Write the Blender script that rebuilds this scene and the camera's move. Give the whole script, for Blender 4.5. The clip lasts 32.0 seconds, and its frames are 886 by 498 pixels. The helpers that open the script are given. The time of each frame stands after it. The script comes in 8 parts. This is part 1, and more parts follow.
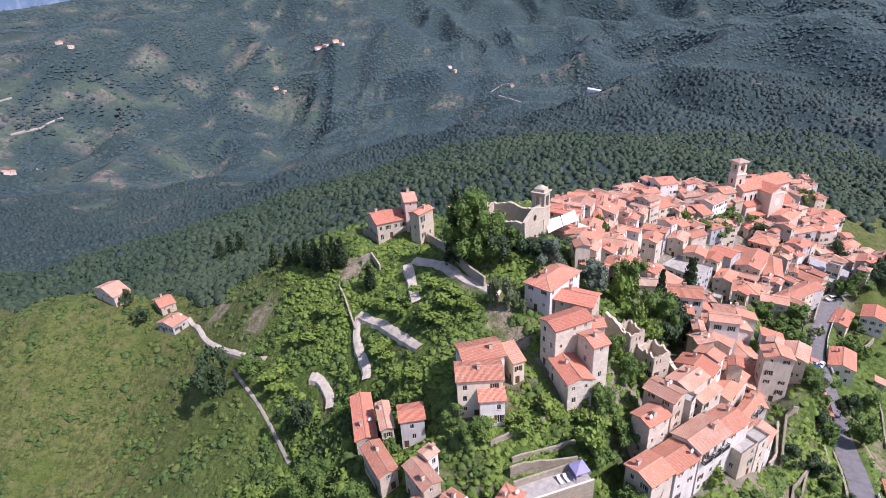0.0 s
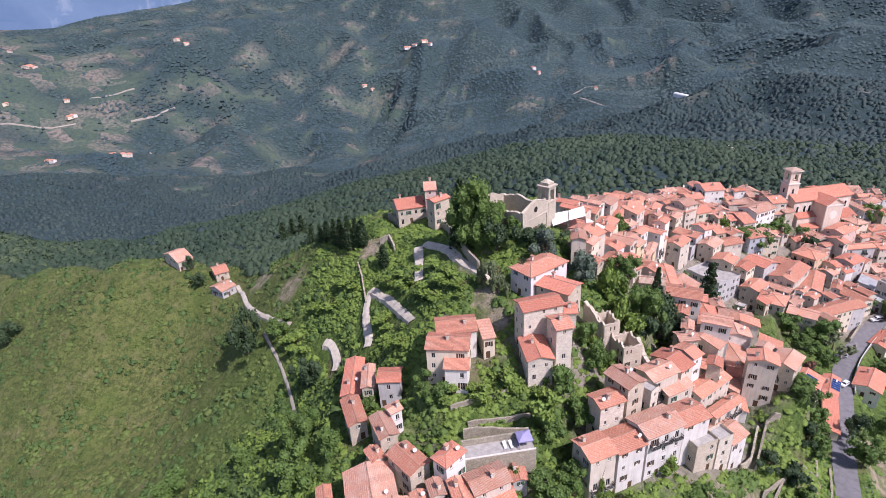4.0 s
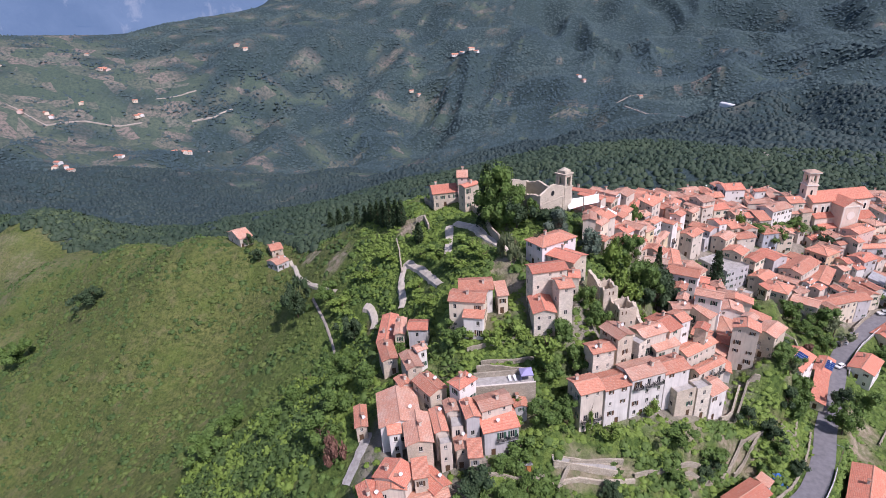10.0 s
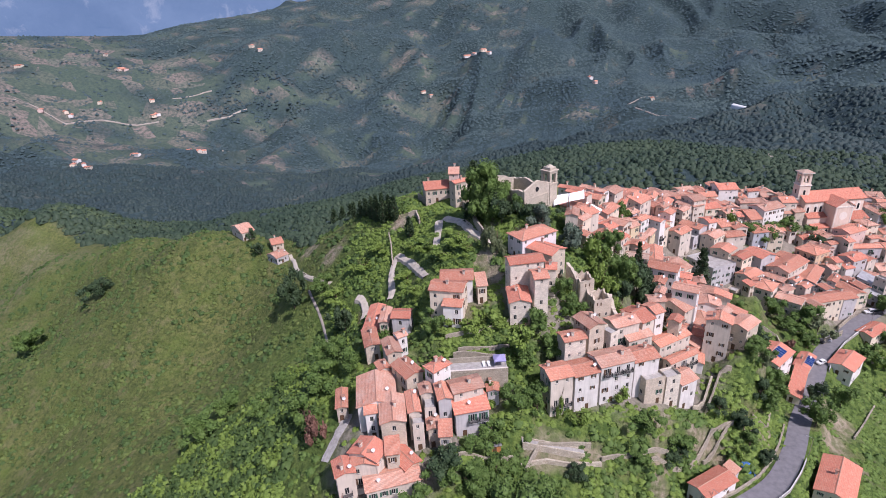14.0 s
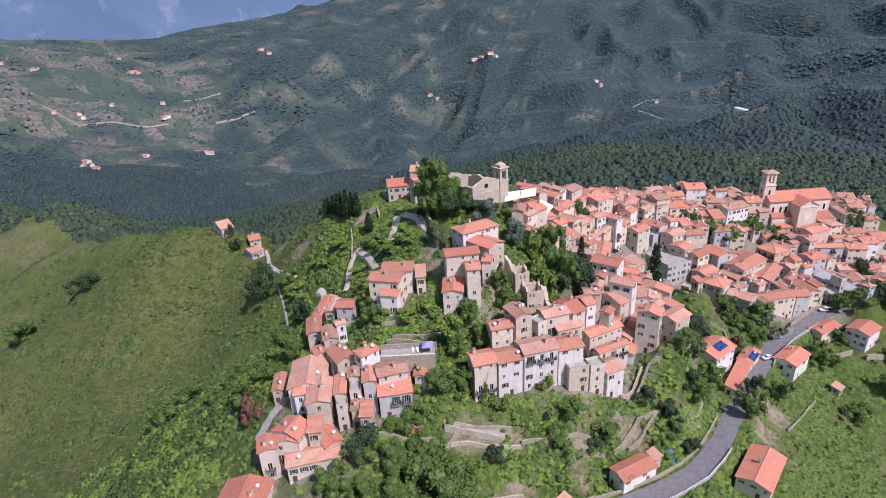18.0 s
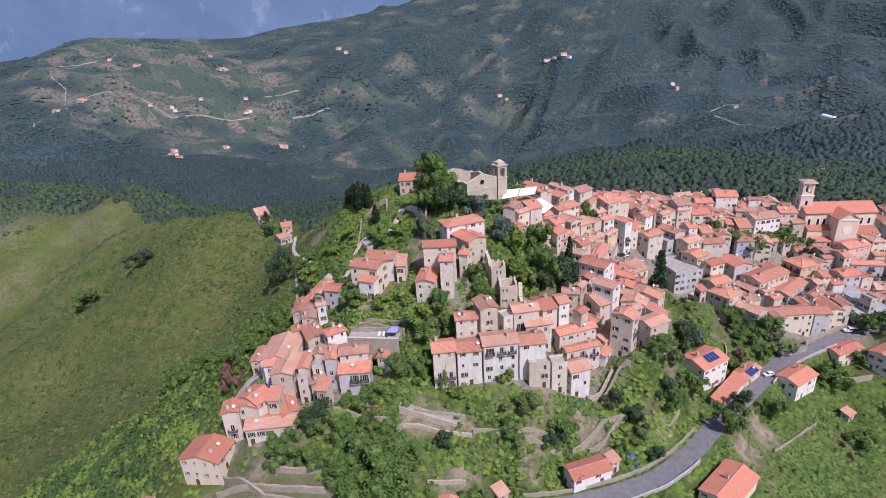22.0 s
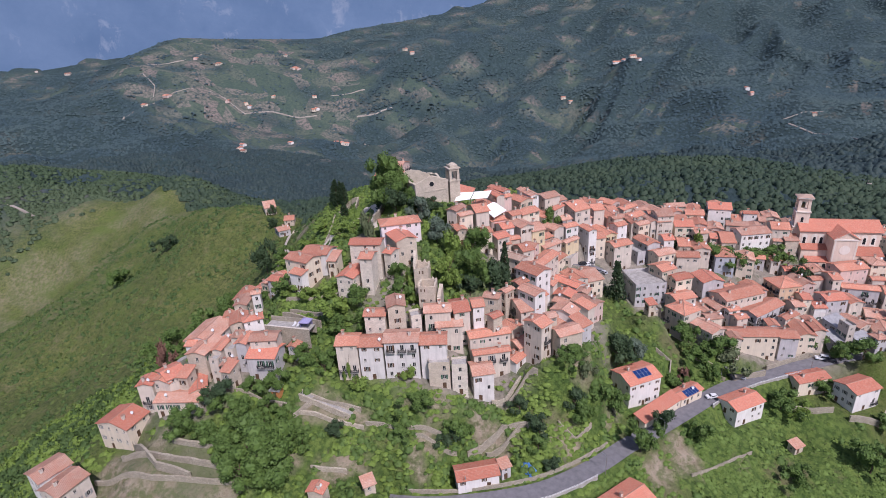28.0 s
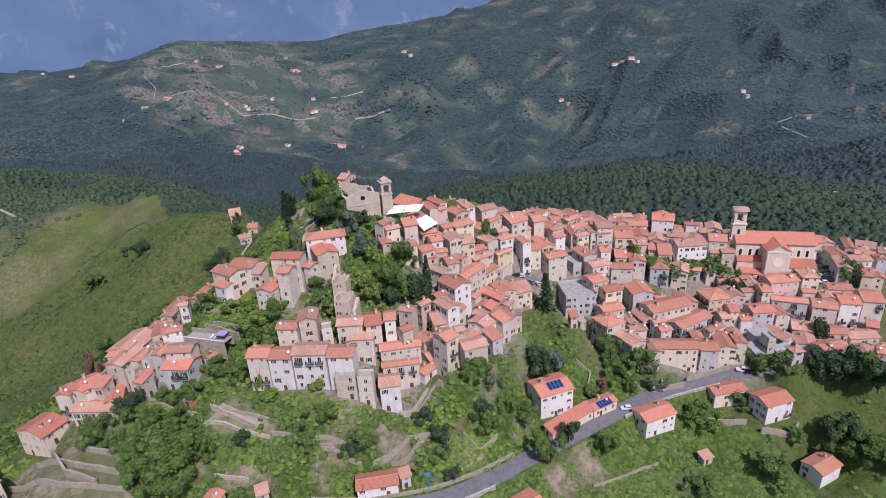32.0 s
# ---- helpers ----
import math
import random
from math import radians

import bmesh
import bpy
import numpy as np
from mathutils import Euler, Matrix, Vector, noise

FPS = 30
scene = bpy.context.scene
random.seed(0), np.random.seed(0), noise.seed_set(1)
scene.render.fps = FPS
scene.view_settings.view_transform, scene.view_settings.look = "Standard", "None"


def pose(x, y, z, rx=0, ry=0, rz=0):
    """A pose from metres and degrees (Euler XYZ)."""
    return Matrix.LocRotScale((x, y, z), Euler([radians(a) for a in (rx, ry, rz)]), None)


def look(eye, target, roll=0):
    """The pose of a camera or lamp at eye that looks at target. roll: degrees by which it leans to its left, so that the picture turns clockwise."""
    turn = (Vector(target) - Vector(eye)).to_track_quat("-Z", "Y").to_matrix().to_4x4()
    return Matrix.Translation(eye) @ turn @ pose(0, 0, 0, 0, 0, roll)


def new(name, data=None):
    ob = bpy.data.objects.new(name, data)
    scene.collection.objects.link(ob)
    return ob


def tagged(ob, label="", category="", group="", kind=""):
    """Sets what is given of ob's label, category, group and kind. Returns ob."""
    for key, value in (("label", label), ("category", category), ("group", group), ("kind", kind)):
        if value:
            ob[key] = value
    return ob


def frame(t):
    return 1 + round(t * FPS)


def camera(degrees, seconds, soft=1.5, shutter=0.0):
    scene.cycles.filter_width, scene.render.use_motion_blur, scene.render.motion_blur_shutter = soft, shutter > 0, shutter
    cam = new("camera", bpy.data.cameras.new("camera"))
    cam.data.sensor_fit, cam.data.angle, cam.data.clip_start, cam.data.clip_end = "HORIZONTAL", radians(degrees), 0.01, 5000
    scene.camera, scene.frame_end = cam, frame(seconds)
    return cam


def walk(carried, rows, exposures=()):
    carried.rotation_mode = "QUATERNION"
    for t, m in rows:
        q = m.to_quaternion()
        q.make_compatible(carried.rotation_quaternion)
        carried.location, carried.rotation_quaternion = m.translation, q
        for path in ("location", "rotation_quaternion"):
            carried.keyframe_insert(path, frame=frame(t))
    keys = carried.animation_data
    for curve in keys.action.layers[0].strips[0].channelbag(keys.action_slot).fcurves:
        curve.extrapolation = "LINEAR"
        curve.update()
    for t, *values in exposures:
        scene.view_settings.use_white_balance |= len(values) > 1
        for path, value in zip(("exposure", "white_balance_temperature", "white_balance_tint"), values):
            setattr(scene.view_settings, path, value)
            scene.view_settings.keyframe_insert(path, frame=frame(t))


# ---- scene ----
cam = camera(78.9, 32.0, 0.5)
METRES, EYE, TILT, LEAN, TURN = 200.0, 133.333, -25.5, 3.0, 0.0
ROWS = [
    (0.0, 0.0, 0.0, 0.0, 0.0, 0.0, -0.0),
    (0.5, 0.0153, -0.0072, -0.0033, 1.03, 0.02, -0.49),
    (1.0, 0.031, -0.0138, -0.0062, 2.15, 0.0, -0.99),
    (1.5, 0.0466, -0.0201, -0.0091, 3.28, -0.02, -1.5),
    (2.0, 0.0622, -0.0264, -0.0118, 4.42, -0.05, -2.02),
    (2.5, 0.0783, -0.0321, -0.0145, 5.55, -0.09, -2.56),
    (3.0, 0.0939, -0.0377, -0.0168, 6.62, -0.15, -3.05),
    (3.5, 0.1085, -0.0433, -0.0194, 7.62, -0.18, -3.53),
    (5.5, 0.1509, -0.067, -0.0294, 10.68, -0.28, -4.85),
    (6.0, 0.1569, -0.0786, -0.0344, 11.19, -0.24, -5.15),
    (6.5, 0.1617, -0.0926, -0.0408, 11.58, -0.17, -5.36),
    (7.0, 0.1656, -0.1086, -0.0483, 11.93, -0.1, -5.55),
    (7.5, 0.1683, -0.1238, -0.0546, 12.16, -0.1, -5.61),
    (8.0, 0.1694, -0.1365, -0.0601, 12.32, -0.06, -5.73),
    (8.5, 0.1694, -0.1467, -0.0641, 12.46, -0.01, -5.81),
    (9.0, 0.1695, -0.1552, -0.0679, 12.6, 0.14, -5.91),
    (9.5, 0.1694, -0.1614, -0.0708, 12.74, 0.15, -6.0),
    (10.0, 0.1704, -0.1668, -0.0734, 12.9, 0.13, -6.07),
    (10.5, 0.1732, -0.1709, -0.0751, 13.09, 0.11, -6.19),
    (11.0, 0.1773, -0.1743, -0.0766, 13.29, 0.08, -6.27),
    (11.5, 0.1826, -0.1774, -0.0778, 13.45, 0.1, -6.33),
    (12.0, 0.189, -0.1797, -0.0789, 13.62, 0.09, -6.41),
    (12.5, 0.1967, -0.1818, -0.0797, 13.79, 0.09, -6.49),
    (13.0, 0.2052, -0.1835, -0.0808, 13.96, 0.09, -6.55),
    (13.5, 0.2145, -0.1852, -0.0819, 14.12, 0.1, -6.63),
    (14.0, 0.2247, -0.1867, -0.0827, 14.3, 0.11, -6.7),
    (14.5, 0.2366, -0.1882, -0.0834, 14.44, 0.11, -6.76),
    (16.5, 0.2939, -0.1904, -0.0858, 15.09, 0.29, -6.99),
    (17.0, 0.31, -0.1903, -0.0857, 15.26, 0.29, -7.04),
    (17.5, 0.3265, -0.1899, -0.0857, 15.42, 0.29, -7.09),
    (18.0, 0.3436, -0.1894, -0.0858, 15.61, 0.29, -7.16),
    (18.5, 0.361, -0.1886, -0.0857, 16.03, 0.25, -7.32),
    (19.0, 0.3789, -0.1874, -0.0854, 16.75, 0.17, -7.62),
    (19.5, 0.397, -0.1857, -0.0847, 17.78, 0.05, -8.07),
    (20.0, 0.4153, -0.1833, -0.0838, 19.17, -0.17, -8.67),
    (20.5, 0.4337, -0.1803, -0.0826, 20.67, -0.41, -9.29),
    (21.0, 0.4522, -0.1766, -0.081, 21.82, -0.59, -9.77),
    (21.5, 0.4708, -0.1721, -0.0791, 22.59, -0.72, -10.1),
    (22.0, 0.4896, -0.1673, -0.0774, 23.15, -0.82, -10.3),
    (22.5, 0.5081, -0.1622, -0.0756, 23.59, -0.9, -10.45),
    (23.0, 0.5267, -0.157, -0.0734, 23.91, -0.93, -10.56),
    (23.5, 0.5451, -0.1514, -0.0713, 24.51, -1.03, -10.78),
    (24.0, 0.5634, -0.1452, -0.0688, 25.7, -1.24, -11.28),
    (24.5, 0.5813, -0.1383, -0.066, 27.28, -1.56, -11.93),
    (25.0, 0.5994, -0.1308, -0.0626, 28.51, -1.82, -12.4),
    (25.5, 0.6169, -0.1226, -0.059, 29.27, -1.99, -12.68),
    (27.5, 0.6865, -0.0904, -0.0379, 30.6, -2.25, -13.09),
    (28.0, 0.704, -0.0831, -0.0301, 30.71, -2.3, -13.11),
    (28.5, 0.7213, -0.076, -0.0224, 30.82, -2.3, -13.16),
    (29.0, 0.7387, -0.0691, -0.0148, 30.96, -2.33, -13.19),
    (29.5, 0.7561, -0.0624, -0.007, 31.08, -2.37, -13.23),
    (30.0, 0.7735, -0.056, 0.001, 31.16, -2.39, -13.22),
    (30.5, 0.7908, -0.0497, 0.0095, 31.24, -2.41, -13.19),
    (31.0, 0.808, -0.0435, 0.0179, 31.34, -2.45, -13.19),
    (31.5, 0.8248, -0.0369, 0.0254, 31.44, -2.45, -13.24),
    (32.0, 0.8381, -0.0315, 0.0287, 31.48, -2.45, -13.26),
]
walk(cam, [(t, pose(0, 0, EYE, TILT, LEAN, TURN) @ pose(METRES * x, METRES * y, METRES * z, 90 + pitch, roll, yaw)) for t, x, y, z, yaw, pitch, roll in ROWS], [(0, 0.4, 6080, 28), (6, 0.2, 6050, 28), (12, 0.12, 6020, 28), (22, -0.03, 5980, 27), (32, -0.2, 5930, 26)])

# ---- light ----
SUN_EL, SUN_AZ = 51.0, 121.0
world = bpy.data.worlds.new("sky")
world.use_nodes = True
scene.world = world
sky = world.node_tree.nodes.new("ShaderNodeTexSky")
sky.sky_type, sky.sun_disc = "NISHITA", False
sky.sun_elevation, sky.sun_rotation = radians(SUN_EL), radians(SUN_AZ)
sky.air_density, sky.dust_density = 1.0, 1.5
back = world.node_tree.nodes["Background"]
back.inputs["Strength"].default_value = 0.115
world.node_tree.links.new(sky.outputs[0], back.inputs[0])
sun = new("sun", bpy.data.lights.new("sun", "SUN"))
sun.data.energy, sun.data.angle, sun.data.color = 4.4, radians(0.5), (1.0, 0.95, 0.88)
ax, el = radians(SUN_AZ), radians(SUN_EL)
TO_SUN = Vector((math.sin(ax) * math.cos(el), math.cos(ax) * math.cos(el), math.sin(el)))
sun.matrix_world = look(TO_SUN * 400, (0, 0, 0))


# ---- materials ----
class Mat:
    """A node material under construction."""

    def __init__(self, name, rough=0.9, metal=0.0):
        self.m = bpy.data.materials.new(name)
        self.m.use_nodes = True
        self.t = self.m.node_tree
        self.b = self.t.nodes["Principled BSDF"]
        self.b.inputs["Roughness"].default_value = rough
        self.b.inputs["Metallic"].default_value = metal
        self.b.inputs["Specular IOR Level"].default_value = 0.25
        self.co = self.t.nodes.new("ShaderNodeTexCoord")
        self.info = self.t.nodes.new("ShaderNodeObjectInfo")

    def put(self, socket, value):
        if isinstance(value, bpy.types.NodeSocket):
            self.t.links.new(value, socket)
        else:
            socket.default_value = value

    def noise(self, scale, detail=4.0, space="Object", rough=0.6, stretch=None):
        n = self.t.nodes.new("ShaderNodeTexNoise")
        n.inputs["Scale"].default_value, n.inputs["Detail"].default_value, n.inputs["Roughness"].default_value = scale, detail, rough
        c = self.co.outputs[space]
        if stretch:
            mp = self.t.nodes.new("ShaderNodeMapping")
            mp.inputs["Scale"].default_value = stretch
            self.t.links.new(c, mp.inputs[0])
            c = mp.outputs[0]
        self.t.links.new(c, n.inputs["Vector"])
        return n.outputs["Fac"]

    def cells(self, scale, feature="F1", out="Distance", stretch=None, space="Object"):
        n = self.t.nodes.new("ShaderNodeTexVoronoi")
        n.feature = feature
        n.inputs["Scale"].default_value = scale
        c = self.co.outputs[space]
        if stretch:
            mp = self.t.nodes.new("ShaderNodeMapping")
            mp.inputs["Scale"].default_value = stretch
            self.t.links.new(c, mp.inputs[0])
            c = mp.outputs[0]
        self.t.links.new(c, n.inputs["Vector"])
        return n.outputs[out]

    def waves(self, scale, axis, space="UV", distort=0.0):
        n = self.t.nodes.new("ShaderNodeTexWave")
        n.bands_direction = axis
        n.inputs["Scale"].default_value, n.inputs["Distortion"].default_value = scale, distort
        self.t.links.new(self.co.outputs[space], n.inputs["Vector"])
        return n.outputs["Fac"]

    def ramp(self, fac, stops):
        n = self.t.nodes.new("ShaderNodeValToRGB")
        r = n.color_ramp
        while len(r.elements) < len(stops):
            r.elements.new(0.5)
        for e, (p, c) in zip(r.elements, stops):
            e.position = p
            e.color = (*c, 1) if isinstance(c, tuple) else (c, c, c, 1)
        self.put(n.inputs[0], fac)
        return n.outputs[0]

    def mix(self, fac, a, b, how="MIX"):
        n = self.t.nodes.new("ShaderNodeMix")
        n.data_type, n.blend_type = "RGBA", how
        self.put(n.inputs[0], fac)
        self.put(n.inputs[6], (*a, 1) if isinstance(a, tuple) else a)
        self.put(n.inputs[7], (*b, 1) if isinstance(b, tuple) else b)
        return n.outputs[2]

    def bump(self, height_out, dist, strength=1.0, prev=None):
        n = self.t.nodes.new("ShaderNodeBump")
        n.inputs["Strength"].default_value, n.inputs["Distance"].default_value = strength, dist
        self.t.links.new(height_out, n.inputs["Height"])
        if prev is not None:
            self.t.links.new(prev, n.inputs["Normal"])
        return n.outputs[0]

    def done(self, color, normal=None):
        self.put(self.b.inputs["Base Color"], (*color, 1) if isinstance(color, tuple) else color)
        if normal is not None:
            self.t.links.new(normal, self.b.inputs["Normal"])
        return self.m


def plaster(name, a, b, stain=0.55):
    """Old painted render: two tones, damp streaks and grain."""
    m = Mat(name, 0.92)
    base = m.mix(m.ramp(m.noise(0.35, 5), [(0.35, 0.0), (0.65, 1.0)]), a, b)
    base = m.mix(m.info.outputs["Random"], base, m.mix(0.5, base, tuple(v * 0.82 for v in a)))
    streak = m.ramp(m.noise(1.0, 6, stretch=(1.6, 1.6, 0.16)), [(0.46, 0.0), (0.72, 1.0)])
    f = m.t.nodes.new("ShaderNodeMath")
    f.operation = "MULTIPLY"
    m.put(f.inputs[0], streak)
    f.inputs[1].default_value = stain * 0.72
    base = m.mix(f.outputs[0], base, tuple(v * 0.5 for v in b))
    return m.done(base, m.bump(m.noise(9, 4), 0.03, 0.5))


def rubble(name, a, b, joint, scale=2.3):
    """Rough stone wall of uneven courses."""
    m = Mat(name, 0.95)
    edge = m.cells(scale, "DISTANCE_TO_EDGE", stretch=(1, 1, 1.7))
    tone = m.cells(scale, "F1", "Color", stretch=(1, 1, 1.7))
    sep = m.t.nodes.new("ShaderNodeSeparateColor")
    m.t.links.new(tone, sep.inputs[0])
    base = m.mix(sep.outputs[0], a, b)
    base = m.mix(m.ramp(m.noise(0.5, 5), [(0.4, 0.0), (0.7, 0.6)]), base, tuple(v * 0.55 for v in a))
    base = m.mix(m.ramp(edge, [(0.0, 1.0), (0.09, 0.0)]), base, joint)
    n = m.bump(m.ramp(edge, [(0.0, 0.0), (0.16, 1.0)]), 0.06, 0.8)
    return m.done(base, m.bump(m.noise(12, 4), 0.03, 0.5, n))


def tiles(name, a, b, worn, much):
    """Barrel tiles: ribs down the slope, courses across it, lichen and bleached patches."""
    m = Mat(name, 0.88)
    ribs = m.waves(1.25, "X", distort=0.4)
    rows = m.waves(0.8, "Y", distort=0.6)
    base = m.mix(m.ramp(m.noise(2.6, 5, "UV"), [(0.3, 0.0), (0.7, 1.0)]), a, b)
    one = m.cells(3.2, "F1", "Color", space="UV")
    sep = m.t.nodes.new("ShaderNodeSeparateColor")
    m.t.links.new(one, sep.inputs[0])
    base = m.mix(m.ramp(sep.outputs[0], [(0.55, 0.0), (1.0, 0.55)]), base, worn)
    base = m.mix(m.ramp(m.noise(0.22, 6, "Object"), [(0.62 - much, 0.0), (0.8 - much * 0.6, 0.75)]), base, worn)
    dark = m.ramp(m.noise(0.9, 8, "Object", 0.7), [(0.54, 0.0), (0.76, 0.55)])
    base = m.mix(dark, base, tuple(v * 0.42 for v in a))
    base = m.mix(m.ramp(ribs, [(0.0, 0.4), (0.4, 0.0)]), base, tuple(v * 0.45 for v in a))
    base = m.mix(m.ramp(rows, [(0.0, 0.35), (0.22, 0.0)]), base, tuple(v * 0.5 for v in a))
    shade = m.t.nodes.new("ShaderNodeHueSaturation")
    mv = m.t.nodes.new("ShaderNodeMapRange")
    mv.inputs["To Min"].default_value, mv.inputs["To Max"].default_value = 0.78, 1.18
    m.t.links.new(m.info.outputs["Random"], mv.inputs[0])
    m.t.links.new(mv.outputs[0], shade.inputs["Value"])
    m.put(shade.inputs["Color"], base)
    n = m.bump(ribs, 0.09, 0.8)
    return m.done(shade.outputs[0], m.bump(rows, 0.05, 0.5, n))


def plain(name, color, rough=0.8, metal=0.0, vary=0.25, scale=3.0):
    m = Mat(name, rough, metal)
    base = m.mix(m.ramp(m.noise(scale, 5), [(0.35, 0.0), (0.7, 1.0)]), color, tuple(v * (1 - vary) for v in color))
    return m.done(base, m.bump(m.noise(scale * 4, 3), 0.02, 0.4))


def foliage(name, a, b, c, wide=0.012, deep=0.8):
    """Leaves: tone by leaf, by plant and over the place."""
    m = Mat(name, 0.65)
    geo = m.t.nodes.new("ShaderNodeNewGeometry")
    base = m.mix(geo.outputs["Random Per Island"], a, b)
    base = m.mix(m.ramp(m.noise(wide, 5), [(0.4, 0.0), (0.62, 0.75)]), base, c)
    base = m.mix(m.ramp(m.noise(0.9, 3), [(0.45, 0.0), (0.7, 0.5)]), base, tuple(v * 0.55 for v in a))
    return m.done(base, m.bump(m.noise(1.6, 5), 0.35, deep))


WALLS = {
    "white": plaster("white_plaster", (0.78, 0.75, 0.71), (0.7, 0.66, 0.61), 0.35),
    "cream": plaster("cream_plaster", (0.74, 0.64, 0.5), (0.66, 0.57, 0.45), 0.35),
    "plaster": plaster("old_plaster", (0.66, 0.58, 0.49), (0.56, 0.49, 0.41), 0.5),
    "grey": plaster("grey_plaster", (0.54, 0.52, 0.51), (0.45, 0.43, 0.43), 0.45),
    "pink": plaster("pink_plaster", (0.68, 0.5, 0.43), (0.58, 0.44, 0.39), 0.4),
    "yellow": plaster("yellow_plaster", (0.7, 0.57, 0.36), (0.62, 0.51, 0.35), 0.4),
    "ochre": plaster("ochre_plaster", (0.66, 0.48, 0.32), (0.58, 0.43, 0.3), 0.35),
    "bluegrey": plaster("bluegrey_plaster", (0.46, 0.48, 0.51), (0.4, 0.42, 0.45), 0.4),
    "pale": plaster("pale_plaster", (0.64, 0.57, 0.49), (0.54, 0.48, 0.42), 0.45),
    "rose": plaster("rose_white_plaster", (0.78, 0.7, 0.69), (0.7, 0.61, 0.6), 0.3),
    "oldwhite": plaster("old_white_plaster", (0.73, 0.69, 0.65), (0.6, 0.565, 0.53), 0.5),
    "stone": rubble("brown_stone", (0.66, 0.56, 0.44), (0.52, 0.44, 0.34), (0.58, 0.5, 0.41)),
    "rubble": rubble("grey_stone", (0.76, 0.68, 0.57), (0.6, 0.53, 0.44), (0.68, 0.61, 0.51), 1.9),
}
ROOFS = {
    "new": tiles("new_tiles", (0.66, 0.25, 0.165), (0.58, 0.215, 0.14), (0.64, 0.38, 0.28), 0.0),
    "mid": tiles("terracotta_tiles", (0.66, 0.285, 0.185), (0.55, 0.23, 0.15), (0.66, 0.43, 0.32), 0.08),
    "old": tiles("weathered_tiles", (0.62, 0.32, 0.22), (0.52, 0.26, 0.18), (0.64, 0.47, 0.37), 0.16),
    "pale": tiles("pale_tiles", (0.58, 0.39, 0.29), (0.48, 0.33, 0.25), (0.6, 0.49, 0.4), 0.22),
}
ROOFS["sheet"] = plain("grey_sheet_roof", (0.42, 0.42, 0.42), 0.6, 0.2, 0.3, 0.8)
M_GLASS = plain("window_glass", (0.025, 0.028, 0.032), 0.12, 0.0, 0.3)
M_FRAME = plain("painted_frame", (0.55, 0.52, 0.46), 0.6)
M_SHUT = [plain("green_shutter", (0.06, 0.13, 0.09), 0.6), plain("brown_shutter", (0.13, 0.075, 0.045), 0.6), plain("grey_shutter", (0.3, 0.3, 0.29), 0.6)]
M_WOOD = plain("door_wood", (0.12, 0.07, 0.04), 0.7)
M_CONCRETE = plain("concrete", (0.42, 0.4, 0.37), 0.9, 0.0, 0.35, 0.8)
M_ASPHALT = plain("asphalt", (0.2, 0.195, 0.205), 0.9, 0.0, 0.3, 0.6)
M_PATH = plain("pale_gravel", (0.57, 0.51, 0.42), 0.95, 0.0, 0.35, 0.5)
M_DIRT = plain("dry_earth", (0.36, 0.32, 0.27), 0.95, 0.0, 0.35, 0.05)
M_METAL = plain("grey_metal", (0.45, 0.46, 0.47), 0.4, 0.8)
M_DISH = plain("white_enamel", (0.75, 0.75, 0.74), 0.5)
M_BARK = plain("bark", (0.14, 0.1, 0.07), 0.95, 0.0, 0.5, 4.0)
M_LEAF = foliage("broad_leaves", (0.068, 0.124, 0.028), (0.11, 0.178, 0.04), (0.086, 0.14, 0.033))
M_DARKLEAF = foliage("dark_needles", (0.034, 0.062, 0.027), (0.054, 0.088, 0.037), (0.042, 0.072, 0.031))
M_SCRUB = foliage("scrub_leaves", (0.118, 0.185, 0.034), (0.172, 0.25, 0.05), (0.14, 0.21, 0.04))
M_GRASSTUFT = foliage("tall_grass_blades", (0.085, 0.115, 0.034), (0.13, 0.15, 0.052), (0.1, 0.125, 0.042))
M_BRUSH = foliage("slope_brush_leaves", (0.08, 0.122, 0.028), (0.12, 0.158, 0.042), (0.1, 0.135, 0.034))
M_THICK = foliage("shrub_leaves", (0.05, 0.092, 0.024), (0.08, 0.132, 0.034), (0.062, 0.105, 0.028))
M_MEADOW = foliage("meadow_bramble_leaves", (0.1, 0.165, 0.032), (0.145, 0.225, 0.048), (0.12, 0.185, 0.04))
# Far crowns: the blue of distance haze is put into the leaf colours.
M_HAZED_FOREST = foliage("hazed_forest_crowns", (0.036, 0.064, 0.073), (0.053, 0.088, 0.095), (0.072, 0.108, 0.1), 0.004, 0.2)
# Darker copy of the far crowns: cloud shade put into the leaf colours.
M_SHADED_WOOD = foliage("shaded_wood_crowns", (0.023, 0.042, 0.044), (0.034, 0.057, 0.057), (0.045, 0.07, 0.06), 0.006, 0.4)
M_RIDGEWOOD = foliage("ridge_wood_leaves", (0.044, 0.076, 0.036), (0.066, 0.102, 0.048), (0.08, 0.112, 0.056), 0.006)
M_WOOD_NEAR = foliage("near_wood_leaves", (0.027, 0.05, 0.032), (0.042, 0.071, 0.041), (0.054, 0.083, 0.044))


def part(name, bm, material, parent=None, label="", m=None):
    """A bmesh as one mesh object under a thing or a part."""
    me = bpy.data.meshes.new(name)
    bm.to_mesh(me)
    bm.free()
    for one in material if isinstance(material, (list, tuple)) else [material]:
        me.materials.append(one)
    return place(name, me, parent, label, m)


def place(name, me, parent=None, label="", m=None):
    ob = new(name, me)
    if parent is not None:
        ob.parent = parent
    if m is not None:
        ob.matrix_local = m
    if label:
        tagged(ob, label)
    return ob


